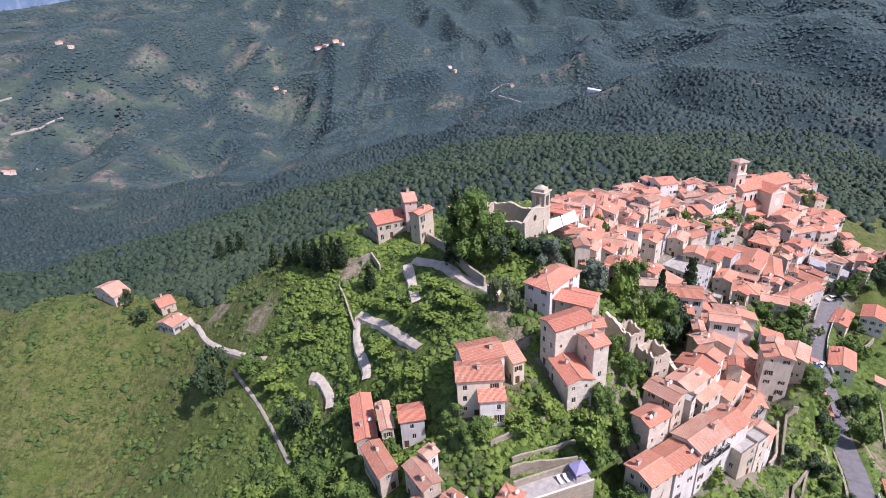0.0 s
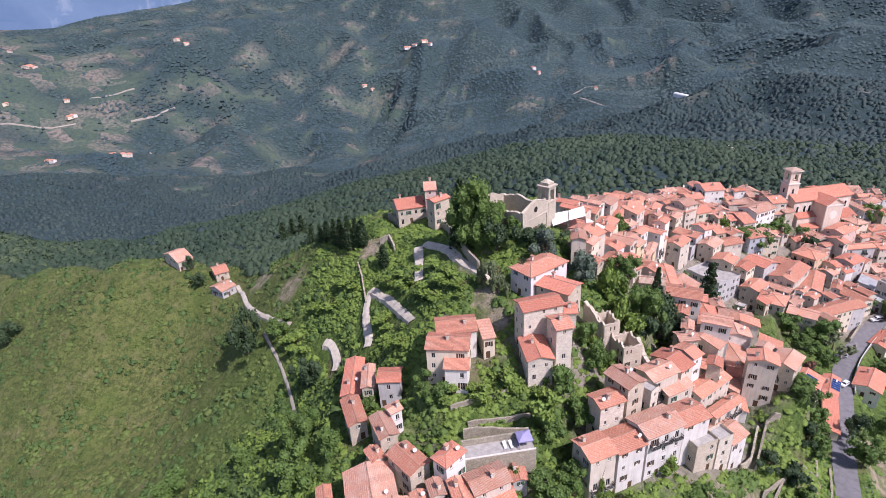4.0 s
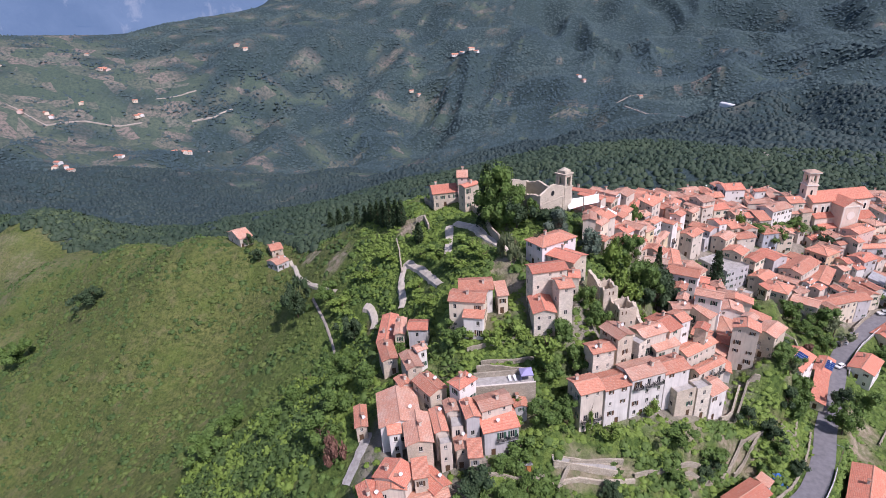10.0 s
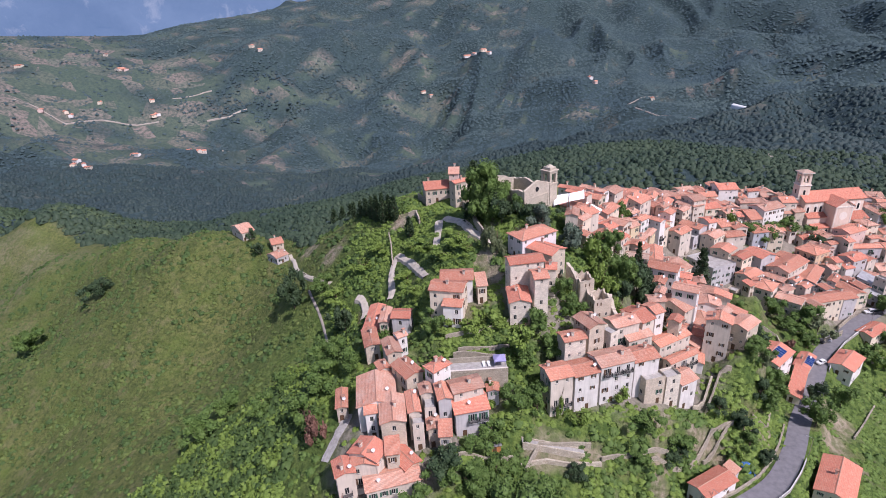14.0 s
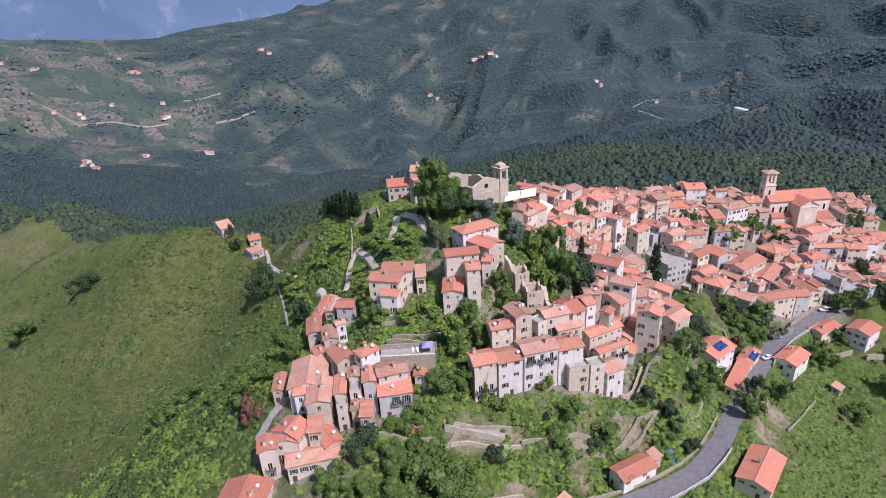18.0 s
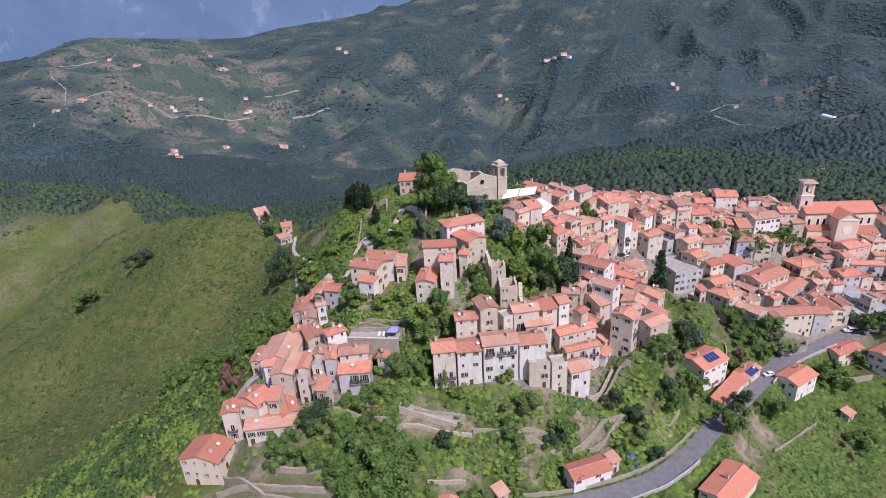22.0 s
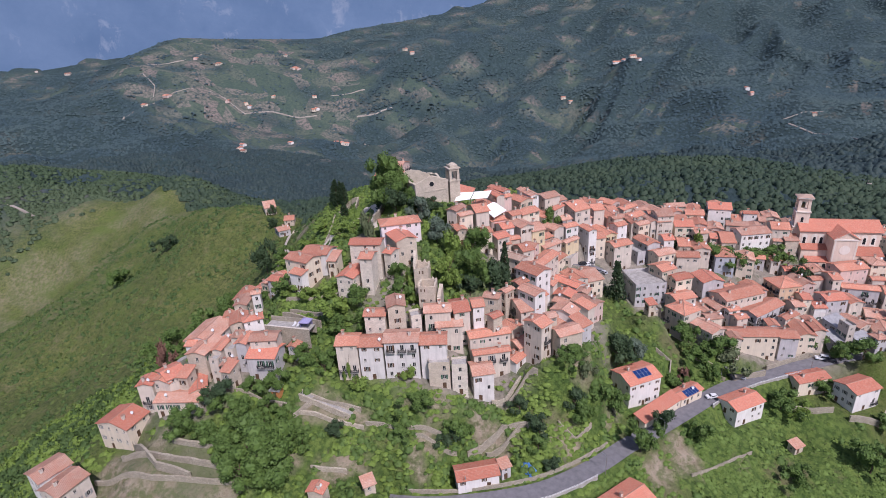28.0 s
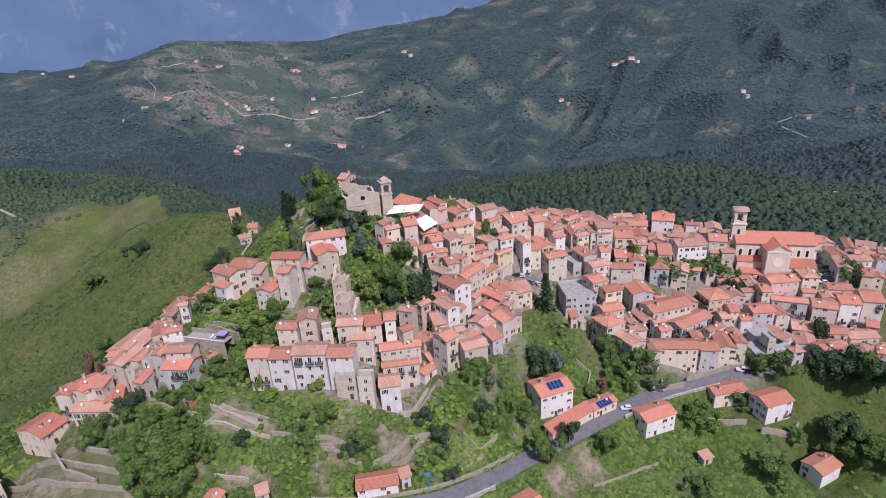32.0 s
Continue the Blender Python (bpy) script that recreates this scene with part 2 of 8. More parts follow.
def box(bm, x0, y0, z0, x1, y1, z1, slot=0):
    v = [bm.verts.new(p) for p in ((x0, y0, z0), (x1, y0, z0), (x1, y1, z0), (x0, y1, z0), (x0, y0, z1), (x1, y0, z1), (x1, y1, z1), (x0, y1, z1))]
    for f in ((3, 2, 1, 0), (4, 5, 6, 7), (0, 1, 5, 4), (1, 2, 6, 5), (2, 3, 7, 6), (3, 0, 4, 7)):
        bm.faces.new([v[i] for i in f]).material_index = slot


def tube(bm, pts, radii, sides=8, slot=0, cap=True):
    """A round bar through points."""
    rings = []
    for i, p in enumerate(pts):
        p = Vector(p)
        d = (Vector(pts[min(i + 1, len(pts) - 1)]) - Vector(pts[max(i - 1, 0)])).normalized()
        q = d.to_track_quat("Z", "Y")
        rings.append([bm.verts.new(p + q @ Vector((radii[i] * math.cos(2 * math.pi * k / sides), radii[i] * math.sin(2 * math.pi * k / sides), 0))) for k in range(sides)])
    for a, b in zip(rings, rings[1:]):
        for k in range(sides):
            bm.faces.new((a[k], a[(k + 1) % sides], b[(k + 1) % sides], b[k])).material_index = slot
    if cap:
        bm.faces.new(rings[0][::-1]).material_index = slot
        bm.faces.new(rings[-1]).material_index = slot


# ---- the houses' places ----
HOUSES = []


def house(x, y, z, length, depth, angle, tall=8, wall="plaster", roof="gable", tone="mid", pitch=17.0, label=""):
    """Note a house: the middle of its eaves' level, length along the ridge, depth across it, turn in degrees, height over the ground."""
    HOUSES.append((x, y, z, length, depth, angle, tall, wall, roof, tone, pitch, label))



house(138.3, 159.0, 6.2, 13.0, 8.6, 55, 7.0, "white", "gable", "new")
house(156.9, 186.9, 4.7, 13.5, 6.7, 45, 6.0, "cream", "gable", "new")
house(171.3, 188.7, 5.0, 11.8, 9.0, 50, 8.0, "white", "gable", "new")
house(188.7, 178.4, -8.4, 10.6, 7.8, 59, 6.0, "white", "gable", "mid")
house(107.4, 141.2, 17.3, 13.2, 10.4, 54, 8.0, "white", "gable", "new")
house(122.0, 151.7, 8.8, 11.2, 5.7, 62, 4.0, "cream", "gable", "new")
house(80.0, 81.1, 12.8, 12.5, 6.5, 43, 6.0, "white", "gable", "new")
house(116.3, 98.1, 5.0, 16.9, 9.8, 65, 5.0, "cream", "gable", "new")
house(-10.0, 33.7, 28.6, 8.6, 11.9, 105, 9.0, "cream", "gable", "new")
house(2.8, 45.3, 33.5, 13.5, 6.9, 31, 8.0, "plaster", "gable", "old")
house(-7.7, 42.2, 36.9, 5.9, 5.1, 126, 7.0, "plaster", "gable", "new")
house(-3.3, 47.2, 38.5, 6.2, 8.5, 81, 6.0, "plaster", "gable", "new")
house(3.6, 50.7, 34.9, 9.9, 5.2, 145, 6.0, "stone", "gable", "new")
house(-19.1, 65.0, 36.5, 8.7, 3.6, 115, 6.0, "stone", "gable", "mid")
house(-8.0, 64.3, 41.9, 13.4, 10.6, 114, 8.0, "white", "gable", "old")
house(-0.9, 57.7, 42.2, 10.7, 6.8, 113, 9.0, "stone", "gable", "old")
house(3.4, 61.1, 42.5, 8.7, 3.6, 115, 8.0, "plaster", "gable", "mid")
house(5.5, 65.2, 43.8, 4.7, 3.6, 116, 7.0, "plaster", "gable", "old")
house(9.6, 57.8, 39.7, 5.0, 3.6, 112, 5.0, "stone", "gable", "old")
house(10.6, 64.1, 44.7, 7.0, 4.0, 116, 10.0, "grey", "gable", "mid")
house(16.8, 65.9, 41.1, 9.4, 8.6, 27, 13.0, "grey", "gable", "new")
house(15.6, 67.7, 45.0, 8.7, 6.1, 33, 9.0, "plaster", "gable", "old")
house(21.5, 73.5, 40.9, 4.8, 3.8, 108, 8.0, "grey", "gable", "mid")
house(-1.5, 71.2, 44.8, 8.6, 6.0, 141, 9.0, "stone", "gable", "mid")
house(7.6, 70.1, 48.0, 6.5, 4.6, 56, 9.0, "white", "hip", "new")
house(-9.6, 73.1, 43.2, 4.6, 3.6, 132, 6.0, "plaster", "gable", "mid")
house(-8.9, 79.0, 45.8, 8.4, 4.9, 124, 7.0, "stone", "gable", "old")
house(-7.6, 83.4, 47.1, 3.6, 3.6, 45, 5.0, "white", "gable", "old")
house(-24.9, 103.4, 39.1, 16.6, 5.7, 103, 7.0, "stone", "gable", "new")
house(-18.7, 86.2, 42.8, 10.5, 5.0, 120, 8.0, "stone", "gable", "mid")
house(-18.7, 98.8, 43.3, 9.9, 3.7, 104, 6.0, "stone", "gable", "old")
house(-12.1, 96.9, 45.7, 6.4, 6.3, 9, 7.0, "grey", "gable", "new")
house(3.9, 96.2, 57.5, 10.8, 7.6, 2, 10.5, "cream", "gable", "mid")
house(4.6, 103.6, 57.6, 10.5, 8.2, 14, 8.0, "white", "gable", "mid")
house(25.2, 106.2, 63.4, 11.1, 6.7, 25, 10.0, "rubble", "gable", "new")
house(30.2, 100.7, 61.5, 4.8, 6.8, 22, 13.0, "rubble", "gable", "mid")
house(24.7, 97.8, 55.7, 10.2, 6.7, 105, 8.0, "rubble", "gable", "new")
house(33.0, 109.0, 60.4, 3.6, 5.4, 4, 10.0, "rubble", "gable", "new")
house(25.2, 124.2, 64.9, 14.8, 8.6, 46, 7.0, "rose", "hip", "mid")
house(30.5, 118.0, 62.2, 10.2, 8.1, 150, 6.0, "stone", "gable", "new")
house(45.1, 94.5, 51.3, 7.8, 6.1, 131, 9.0, "stone", "gable", "old")
house(40.7, 89.9, 48.7, 7.1, 5.7, 30, 9.0, "rubble", "gable", "mid")
house(-24.2, 178.9, 62.4, 11.5, 13.0, 24, 8.0, "stone", "gable", "new")
house(-15.7, 179.5, 69.0, 4.9, 10.9, 13, 8.0, "pink", "gable", "old")
house(-10.8, 168.9, 67.8, 8.1, 4.9, 51, 11.0, "stone", "gable", "new")
house(-149.7, 203.4, 24.8, 7.9, 17.3, 57, 5.0, "plaster", "gable", "old")
house(-126.2, 199.5, 20.0, 6.8, 10.9, 43, 4.0, "stone", "gable", "mid")
house(-115.9, 184.3, 19.5, 7.9, 9.7, 65, 4.0, "grey", "gable", "old")
house(71.4, 100.1, 32.6, 7.0, 8.0, 42, 14.0, "oldwhite", "gable", "old")
house(72.0, 105.4, 35.8, 12.1, 3.6, 42, 9.0, "plaster", "gable", "mid")
house(77.2, 112.0, 31.7, 7.4, 5.4, 82, 7.0, "oldwhite", "gable", "mid")
house(54.3, 103.4, 47.1, 8.8, 6.7, 35, 10.0, "plaster", "gable", "old")
house(58.9, 108.8, 46.5, 5.7, 9.5, 45, 9.0, "plaster", "gable", "new")
house(63.4, 112.2, 47.1, 4.3, 6.8, 41, 9.0, "white", "gable", "mid")
house(58.2, 103.6, 43.0, 8.9, 6.7, 35, 8.0, "plaster", "gable", "old")
house(68.7, 109.8, 39.1, 13.7, 5.5, 44, 8.0, "plaster", "gable", "mid")
house(72.2, 119.0, 37.9, 5.9, 5.3, 159, 9.0, "stone", "gable", "mid")
house(64.8, 120.0, 46.4, 5.8, 4.9, 13, 9.0, "stone", "gable", "old")
house(66.7, 126.4, 46.0, 5.0, 3.6, 75, 8.0, "stone", "gable", "old")
house(71.8, 127.5, 41.4, 6.5, 11.7, 51, 10.0, "plaster", "gable", "old")
house(74.8, 128.6, 46.7, 8.3, 5.8, 162, 9.0, "white", "gable", "old")
house(81.1, 120.7, 35.0, 8.2, 6.3, 160, 12.0, "plaster", "gable", "new")
house(81.5, 129.7, 34.4, 11.2, 8.1, 95, 11.0, "grey", "gable", "old")
house(83.4, 137.0, 37.7, 6.4, 8.8, 85, 8.0, "white", "gable", "old")
house(78.4, 149.6, 36.8, 6.0, 7.5, 91, 8.0, "plaster", "gable", "new")
house(75.6, 159.7, 36.6, 12.3, 5.9, 164, 8.0, "white", "gable", "new")
house(76.7, 177.4, 32.2, 8.1, 13.8, 53, 9.0, "cream", "gable", "old")
house(69.1, 142.2, 47.7, 10.5, 8.2, 163, 8.0, "white", "gable", "mid")
house(66.9, 156.8, 45.6, 14.3, 6.5, 87, 10.0, "plaster", "gable", "mid")
house(65.1, 173.6, 38.9, 9.6, 5.4, 82, 8.0, "cream", "gable", "mid")
house(62.0, 173.1, 44.6, 10.4, 5.7, 69, 8.0, "plaster", "gable", "old")
house(56.1, 170.2, 52.0, 6.4, 10.7, 54, 13.0, "yellow", "gable", "old")
house(52.1, 166.4, 54.4, 12.2, 7.1, 150, 8.0, "plaster", "gable", "old")
house(49.2, 159.4, 55.0, 5.4, 7.6, 53, 6.0, "white", "gable", "new")
house(52.6, 147.9, 55.6, 6.1, 7.0, 64, 6.0, "plaster", "gable", "new")
house(60.4, 146.4, 49.1, 8.0, 5.6, 168, 6.0, "pale", "gable", "pale")
house(36.9, 144.1, 65.2, 7.8, 5.0, 90, 7.0, "plaster", "gable", "old")
house(40.4, 143.8, 63.5, 6.2, 4.6, 61, 8.0, "cream", "gable", "old")
house(40.5, 139.6, 59.7, 8.2, 4.5, 141, 6.0, "stone", "gable", "mid")
house(40.4, 154.1, 62.6, 6.1, 11.0, 51, 7.0, "plaster", "gable", "mid")
house(37.8, 172.6, 63.3, 11.0, 4.4, 147, 6.0, "plaster", "gable", "new")
house(34.5, 182.8, 62.1, 11.3, 4.7, 157, 7.0, "white", "gable", "new")
house(43.3, 185.9, 57.8, 9.2, 7.7, 156, 8.0, "stone", "gable", "mid")
house(43.6, 192.4, 59.0, 13.4, 4.6, 144, 8.0, "white", "gable", "old")
house(50.7, 197.1, 57.0, 9.0, 8.4, 63, 6.0, "plaster", "gable", "old")
house(51.9, 191.7, 50.1, 8.1, 8.2, 160, 10.0, "white", "gable", "mid")
house(59.8, 205.2, 50.8, 9.3, 14.2, 61, 7.0, "plaster", "gable", "mid")
house(59.4, 195.5, 48.2, 5.5, 6.6, 56, 8.0, "grey", "gable", "old")
house(67.1, 183.3, 43.5, 8.9, 3.6, 70, 9.0, "yellow", "gable", "old")
house(70.2, 196.3, 44.9, 8.3, 4.7, 143, 9.0, "white", "gable", "mid")
house(71.3, 213.5, 38.2, 14.2, 7.0, 142, 10.0, "yellow", "gable", "mid")
house(71.3, 201.3, 39.9, 7.9, 9.1, 45, 10.0, "cream", "gable", "mid")
house(64.7, 221.2, 46.2, 6.0, 10.3, 44, 6.0, "plaster", "gable", "mid")
house(67.1, 237.0, 41.0, 4.9, 8.1, 44, 6.0, "plaster", "gable", "mid")
house(75.2, 219.4, 43.2, 5.8, 4.9, 56, 7.0, "plaster", "gable", "old")
house(77.5, 216.8, 41.1, 6.4, 5.8, 60, 9.0, "white", "gable", "mid")
house(84.8, 227.1, 39.3, 7.2, 5.5, 56, 9.0, "cream", "gable", "old")
house(87.0, 235.3, 39.0, 8.8, 4.1, 131, 8.0, "plaster", "gable", "old")
house(91.4, 238.9, 41.3, 8.2, 9.7, 35, 7.0, "plaster", "gable", "old")
house(92.6, 235.5, 38.7, 7.1, 3.7, 38, 9.0, "plaster", "gable", "old")
house(99.5, 245.3, 35.5, 9.1, 10.8, 25, 9.0, "cream", "gable", "new")
house(89.6, 219.7, 34.1, 11.1, 7.4, 142, 8.0, "grey", "gable", "mid")
house(96.8, 225.6, 34.8, 5.2, 8.2, 33, 10.0, "white", "gable", "new")
house(102.8, 230.1, 32.0, 5.7, 12.1, 24, 11.0, "stone", "gable", "mid")
house(101.3, 264.7, 35.2, 9.2, 9.5, 18, 10.0, "cream", "gable", "mid")
house(111.4, 272.4, 37.6, 11.0, 12.6, 14, 15.0, "white", "gable", "new")
house(119.6, 271.7, 32.3, 4.4, 13.5, 12, 9.0, "plaster", "gable", "mid")
house(125.3, 272.5, 36.0, 6.7, 5.1, 18, 9.0, "white", "gable", "new")
house(138.4, 261.8, 34.7, 8.1, 11.3, 15, 7.0, "plaster", "gable", "mid")
house(127.9, 251.4, 34.2, 14.5, 10.4, 37, 9.0, "white", "gable", "old")
house(138.5, 259.0, 29.5, 4.3, 9.3, 12, 7.0, "stone", "gable", "old")
house(118.5, 245.3, 31.5, 6.5, 15.4, 21, 8.0, "plaster", "gable", "mid")
house(119.0, 234.1, 28.8, 14.0, 8.8, 113, 8.0, "bluegrey", "hip", "mid")
house(131.6, 244.8, 24.4, 8.7, 5.8, 11, 6.0, "grey", "gable", "mid")
house(144.0, 228.2, 21.5, 10.7, 10.5, 131, 9.0, "ochre", "hip", "mid")
house(146.8, 247.2, 20.5, 9.3, 6.4, 27, 4.0, "plaster", "gable", "new")
house(166.0, 250.7, 24.3, 13.4, 9.2, 39, 8.0, "pink", "gable", "mid")
house(175.7, 259.7, 24.9, 10.0, 7.4, 114, 10.0, "cream", "hip", "old")
house(171.0, 243.5, 18.6, 13.9, 6.0, 13, 9.0, "grey", "gable", "mid")
house(183.1, 247.1, 17.8, 9.3, 9.4, 12, 9.0, "plaster", "gable", "mid")
house(191.0, 256.6, 17.6, 8.4, 10.9, 22, 9.0, "white", "gable", "new")
house(199.0, 265.8, 16.7, 8.6, 12.8, 20, 9.0, "plaster", "gable", "mid")
house(161.3, 229.5, 18.5, 9.8, 8.5, 37, 9.0, "grey", "gable", "new")
house(177.1, 235.7, 11.5, 8.1, 9.2, 10, 4.0, "plaster", "gable", "old")
house(188.3, 238.5, 11.1, 8.0, 7.1, 26, 9.0, "pink", "gable", "mid")
house(197.1, 245.7, 8.1, 12.1, 8.0, 33, 7.0, "plaster", "gable", "old")
house(198.5, 233.6, 4.4, 11.2, 8.0, 45, 7.0, "cream", "gable", "mid")
house(201.1, 253.4, 10.0, 4.5, 7.2, 3, 6.0, "pink", "gable", "new")
house(190.5, 305.9, 25.0, 14.0, 4.6, 99, 8.0, "grey", "gable", "mid")
house(197.9, 312.0, 23.3, 8.7, 11.5, 1, 8.0, "white", "gable", "old")
house(188.3, 281.1, 24.2, 13.9, 5.9, 102, 8.0, "grey", "gable", "old")
house(193.9, 285.7, 25.6, 9.6, 8.1, 30, 8.0, "white", "gable", "old")
house(198.0, 279.5, 22.2, 4.7, 11.4, 1, 8.0, "cream", "gable", "mid")
house(175.7, 301.4, 26.3, 5.7, 11.5, 27, 9.0, "plaster", "gable", "new")
house(108.0, 202.2, 27.5, 8.7, 6.5, 49, 10.0, "cream", "gable", "new")
house(117.3, 210.9, 25.4, 10.3, 9.5, 129, 9.0, "grey", "gable", "new")
house(113.3, 184.0, 23.0, 9.9, 9.7, 60, 12.0, "plaster", "hip", "mid")
house(118.4, 196.4, 18.4, 8.0, 3.8, 131, 6.0, "plaster", "gable", "old")
house(122.2, 200.1, 19.0, 9.8, 5.3, 137, 6.0, "plaster", "gable", "old")
house(128.9, 209.3, 21.8, 19.3, 10.1, 51, 8.0, "plaster", "gable", "mid")
house(138.7, 209.8, 17.2, 18.9, 7.9, 63, 8.0, "grey", "gable", "mid")
house(136.7, 189.9, 15.7, 17.8, 7.6, 28, 9.0, "cream", "gable", "mid")
house(147.9, 196.7, 14.7, 7.1, 8.0, 25, 10.0, "grey", "gable", "mid")
house(152.4, 204.4, 14.0, 11.5, 7.1, 117, 10.0, "cream", "gable", "mid")
house(156.3, 208.7, 14.9, 11.7, 4.8, 117, 10.0, "plaster", "gable", "mid")
house(149.6, 220.7, 16.5, 4.8, 7.1, 35, 6.0, "plaster", "gable", "old")
house(151.9, 224.2, 18.7, 4.1, 7.3, 30, 7.0, "cream", "gable", "new")
house(157.0, 224.2, 15.9, 5.3, 6.6, 29, 9.0, "white", "gable", "new")
house(147.9, 209.2, 16.1, 9.0, 3.9, 60, 6.0, "plaster", "gable", "mid")
house(5.9, 197.3, 52.9, 15.6, 11.5, 109, 6.0, "plaster", "shed", "new")
house(48.1, 169.0, 57.0, 5.1, 5.9, 62, 7.0, "plaster", "gable", "mid")
house(13.6, 225.6, 46.9, 4.1, 9.9, 49, 7.0, "plaster", "gable", "mid")
house(56.0, 195.2, 52.7, 9.0, 3.9, 81, 8.0, "plaster", "gable", "new")
house(60.6, 152.6, 50.4, 5.3, 8.0, 56, 8.0, "plaster", "gable", "mid")
house(54.3, 149.4, 52.7, 3.7, 6.5, 47, 7.0, "stone", "gable", "mid")
house(49.7, 238.5, 41.6, 7.9, 5.0, 78, 7.0, "plaster", "gable", "mid")
house(72.1, 246.0, 39.5, 9.7, 5.8, 70, 7.0, "plaster", "gable", "mid")
house(78.2, 250.4, 38.1, 6.8, 5.5, 47, 7.0, "cream", "gable", "old")
house(87.5, 264.2, 35.6, 4.4, 9.0, 33, 8.0, "plaster", "gable", "old")
house(79.9, 229.1, 39.3, 10.2, 4.3, 127, 8.0, "plaster", "gable", "mid")
house(108.1, 241.9, 33.8, 6.5, 6.4, 32, 7.0, "plaster", "gable", "old")
house(113.9, 245.0, 31.8, 7.8, 4.1, 114, 7.0, "pink", "gable", "old")
house(86.7, 212.9, 32.0, 5.0, 9.3, 54, 6.0, "grey", "flat", "mid")
house(100.6, 203.1, 30.1, 8.1, 8.8, 56, 5.0, "stone", "gable", "mid")
house(94.9, 196.7, 27.0, 13.7, 15.8, 38, 9.0, "grey", "flat", "mid")
house(102.7, 184.0, 20.0, 5.1, 4.5, 55, 8.0, "stone", "flat", "new")
house(129.1, 197.0, 20.2, 5.7, 3.6, 46, 6.0, "white", "gable", "mid")
house(142.1, 261.8, 30.3, 6.2, 14.0, 24, 7.0, "stone", "gable", "old")
house(130.6, 272.1, 33.4, 3.6, 8.1, 14, 8.0, "pink", "gable", "old")
house(113.5, 244.3, 31.8, 3.6, 8.6, 16, 8.0, "plaster", "gable", "new")
house(160.8, 240.9, 22.7, 4.3, 8.7, 33, 4.0, "plaster", "gable", "mid")
house(203.0, 299.0, 26.3, 3.6, 9.0, 3, 8.0, "plaster", "gable", "old")
house(202.2, 290.0, 25.8, 6.5, 5.0, 112, 8.0, "grey", "gable", "mid")
house(200.3, 212.9, 20.0, 3.6, 5.7, 9, 6.0, "pink", "gable", "mid")
house(166.7, 210.8, 17.2, 3.6, 5.8, 37, 4.0, "pale", "flat", "pale")
house(175.7, 205.4, 16.8, 5.1, 4.7, 42, 5.0, "grey", "hip", "old")
house(84.9, 120.3, 44.2, 3.6, 4.2, 53, 8.0, "stone", "gable", "old")
house(50.8, 96.3, 48.0, 4.0, 4.8, 48, 7.0, "rubble", "flat", "old")
house(-10.9, 13.9, 26.0, 8.7, 8.0, 92, 8.0, "white", "gable", "old")
house(-3.2, 14.0, 25.0, 8.9, 8.1, 100, 8.0, "plaster", "gable", "old")
house(52.9, 48.1, 22.0, 4.0, 5.0, 109, 5.0, "stone", "gable", "new")
house(63.6, 55.4, 23.0, 3.6, 3.6, 59, 3.0, "stone", "shed", "old")
house(85.7, 86.9, 13.0, 3.6, 3.6, 53, 3.0, "grey", "shed", "old")
house(156.0, 160.1, -6.0, 4.5, 3.6, 54, 3.0, "stone", "shed", "old")
house(6.2, 56.2, 41.5, 3.6, 3.7, 25, 7.0, "plaster", "flat", "mid")
house(7.8, 61.3, 42.9, 3.6, 5.1, 21, 8.0, "plaster", "flat", "old")
house(6.4, 91.4, 54.2, 6.2, 3.8, 2, 7.5, "white", "shed", "mid")
house(12.4, 103.0, 56.2, 3.6, 6.6, 20, 4.0, "cream", "shed", "old")
house(13.4, 55.6, 40.2, 3.6, 5.0, 16, 5.0, "stone", "shed", "mid")
house(-6.7, 57.3, 41.6, 3.6, 4.5, 25, 7.0, "white", "shed", "mid")
house(-3.4, 45.0, 37.4, 4.5, 7.0, 108, 8.0, "plaster", "gable", "mid")
house(2.2, 48.7, 38.8, 3.8, 5.1, 23, 6.0, "stone", "shed", "mid")
house(104.0, 169.7, 29.6, 3.6, 4.0, 43, 5.0, "stone", "shed", "new")
house(82.9, 115.4, 43.9, 5.7, 7.6, 75, 8.0, "plaster", "gable", "mid")
house(76.1, 116.8, 33.8, 5.7, 7.1, 64, 8.0, "plaster", "gable", "old")
house(70.1, 111.6, 44.6, 4.4, 3.9, 68, 9.0, "stone", "gable", "new")
house(91.0, 130.7, 37.9, 5.0, 6.4, 69, 6.0, "grey", "shed", "mid")
house(88.8, 141.2, 38.4, 4.8, 5.8, 76, 7.0, "plaster", "shed", "mid")
house(68.4, 180.7, 38.0, 9.1, 4.8, 90, 8.0, "plaster", "flat", "mid")
house(116.1, 137.7, 9.0, 20.1, 4.6, 68, 3.5, "cream", "shed", "new")
house(164.0, 217.7, 13.0, 8.5, 6.4, 56, 3.0, "grey", "shed", "sheet")
house(165.8, 212.2, 10.0, 12.1, 7.3, 50, 3.0, "grey", "shed", "sheet")
house(172.6, 213.9, 10.0, 7.8, 5.9, 49, 3.0, "grey", "shed", "sheet")
house(37.6, 80.1, 43.5, 7.2, 7.5, 31, 13.0, "plaster", "gable", "mid")
house(43.9, 83.5, 43.1, 7.8, 7.5, 31, 12.0, "oldwhite", "gable", "mid")
house(51.5, 88.3, 44.3, 10.8, 7.8, 32, 14.0, "oldwhite", "gable", "old")
house(59.3, 93.4, 43.0, 8.4, 7.5, 32, 9.0, "oldwhite", "gable", "mid")
house(62.8, 90.6, 38.2, 7.0, 4.0, 32, 11.0, "stone", "flat", "mid")
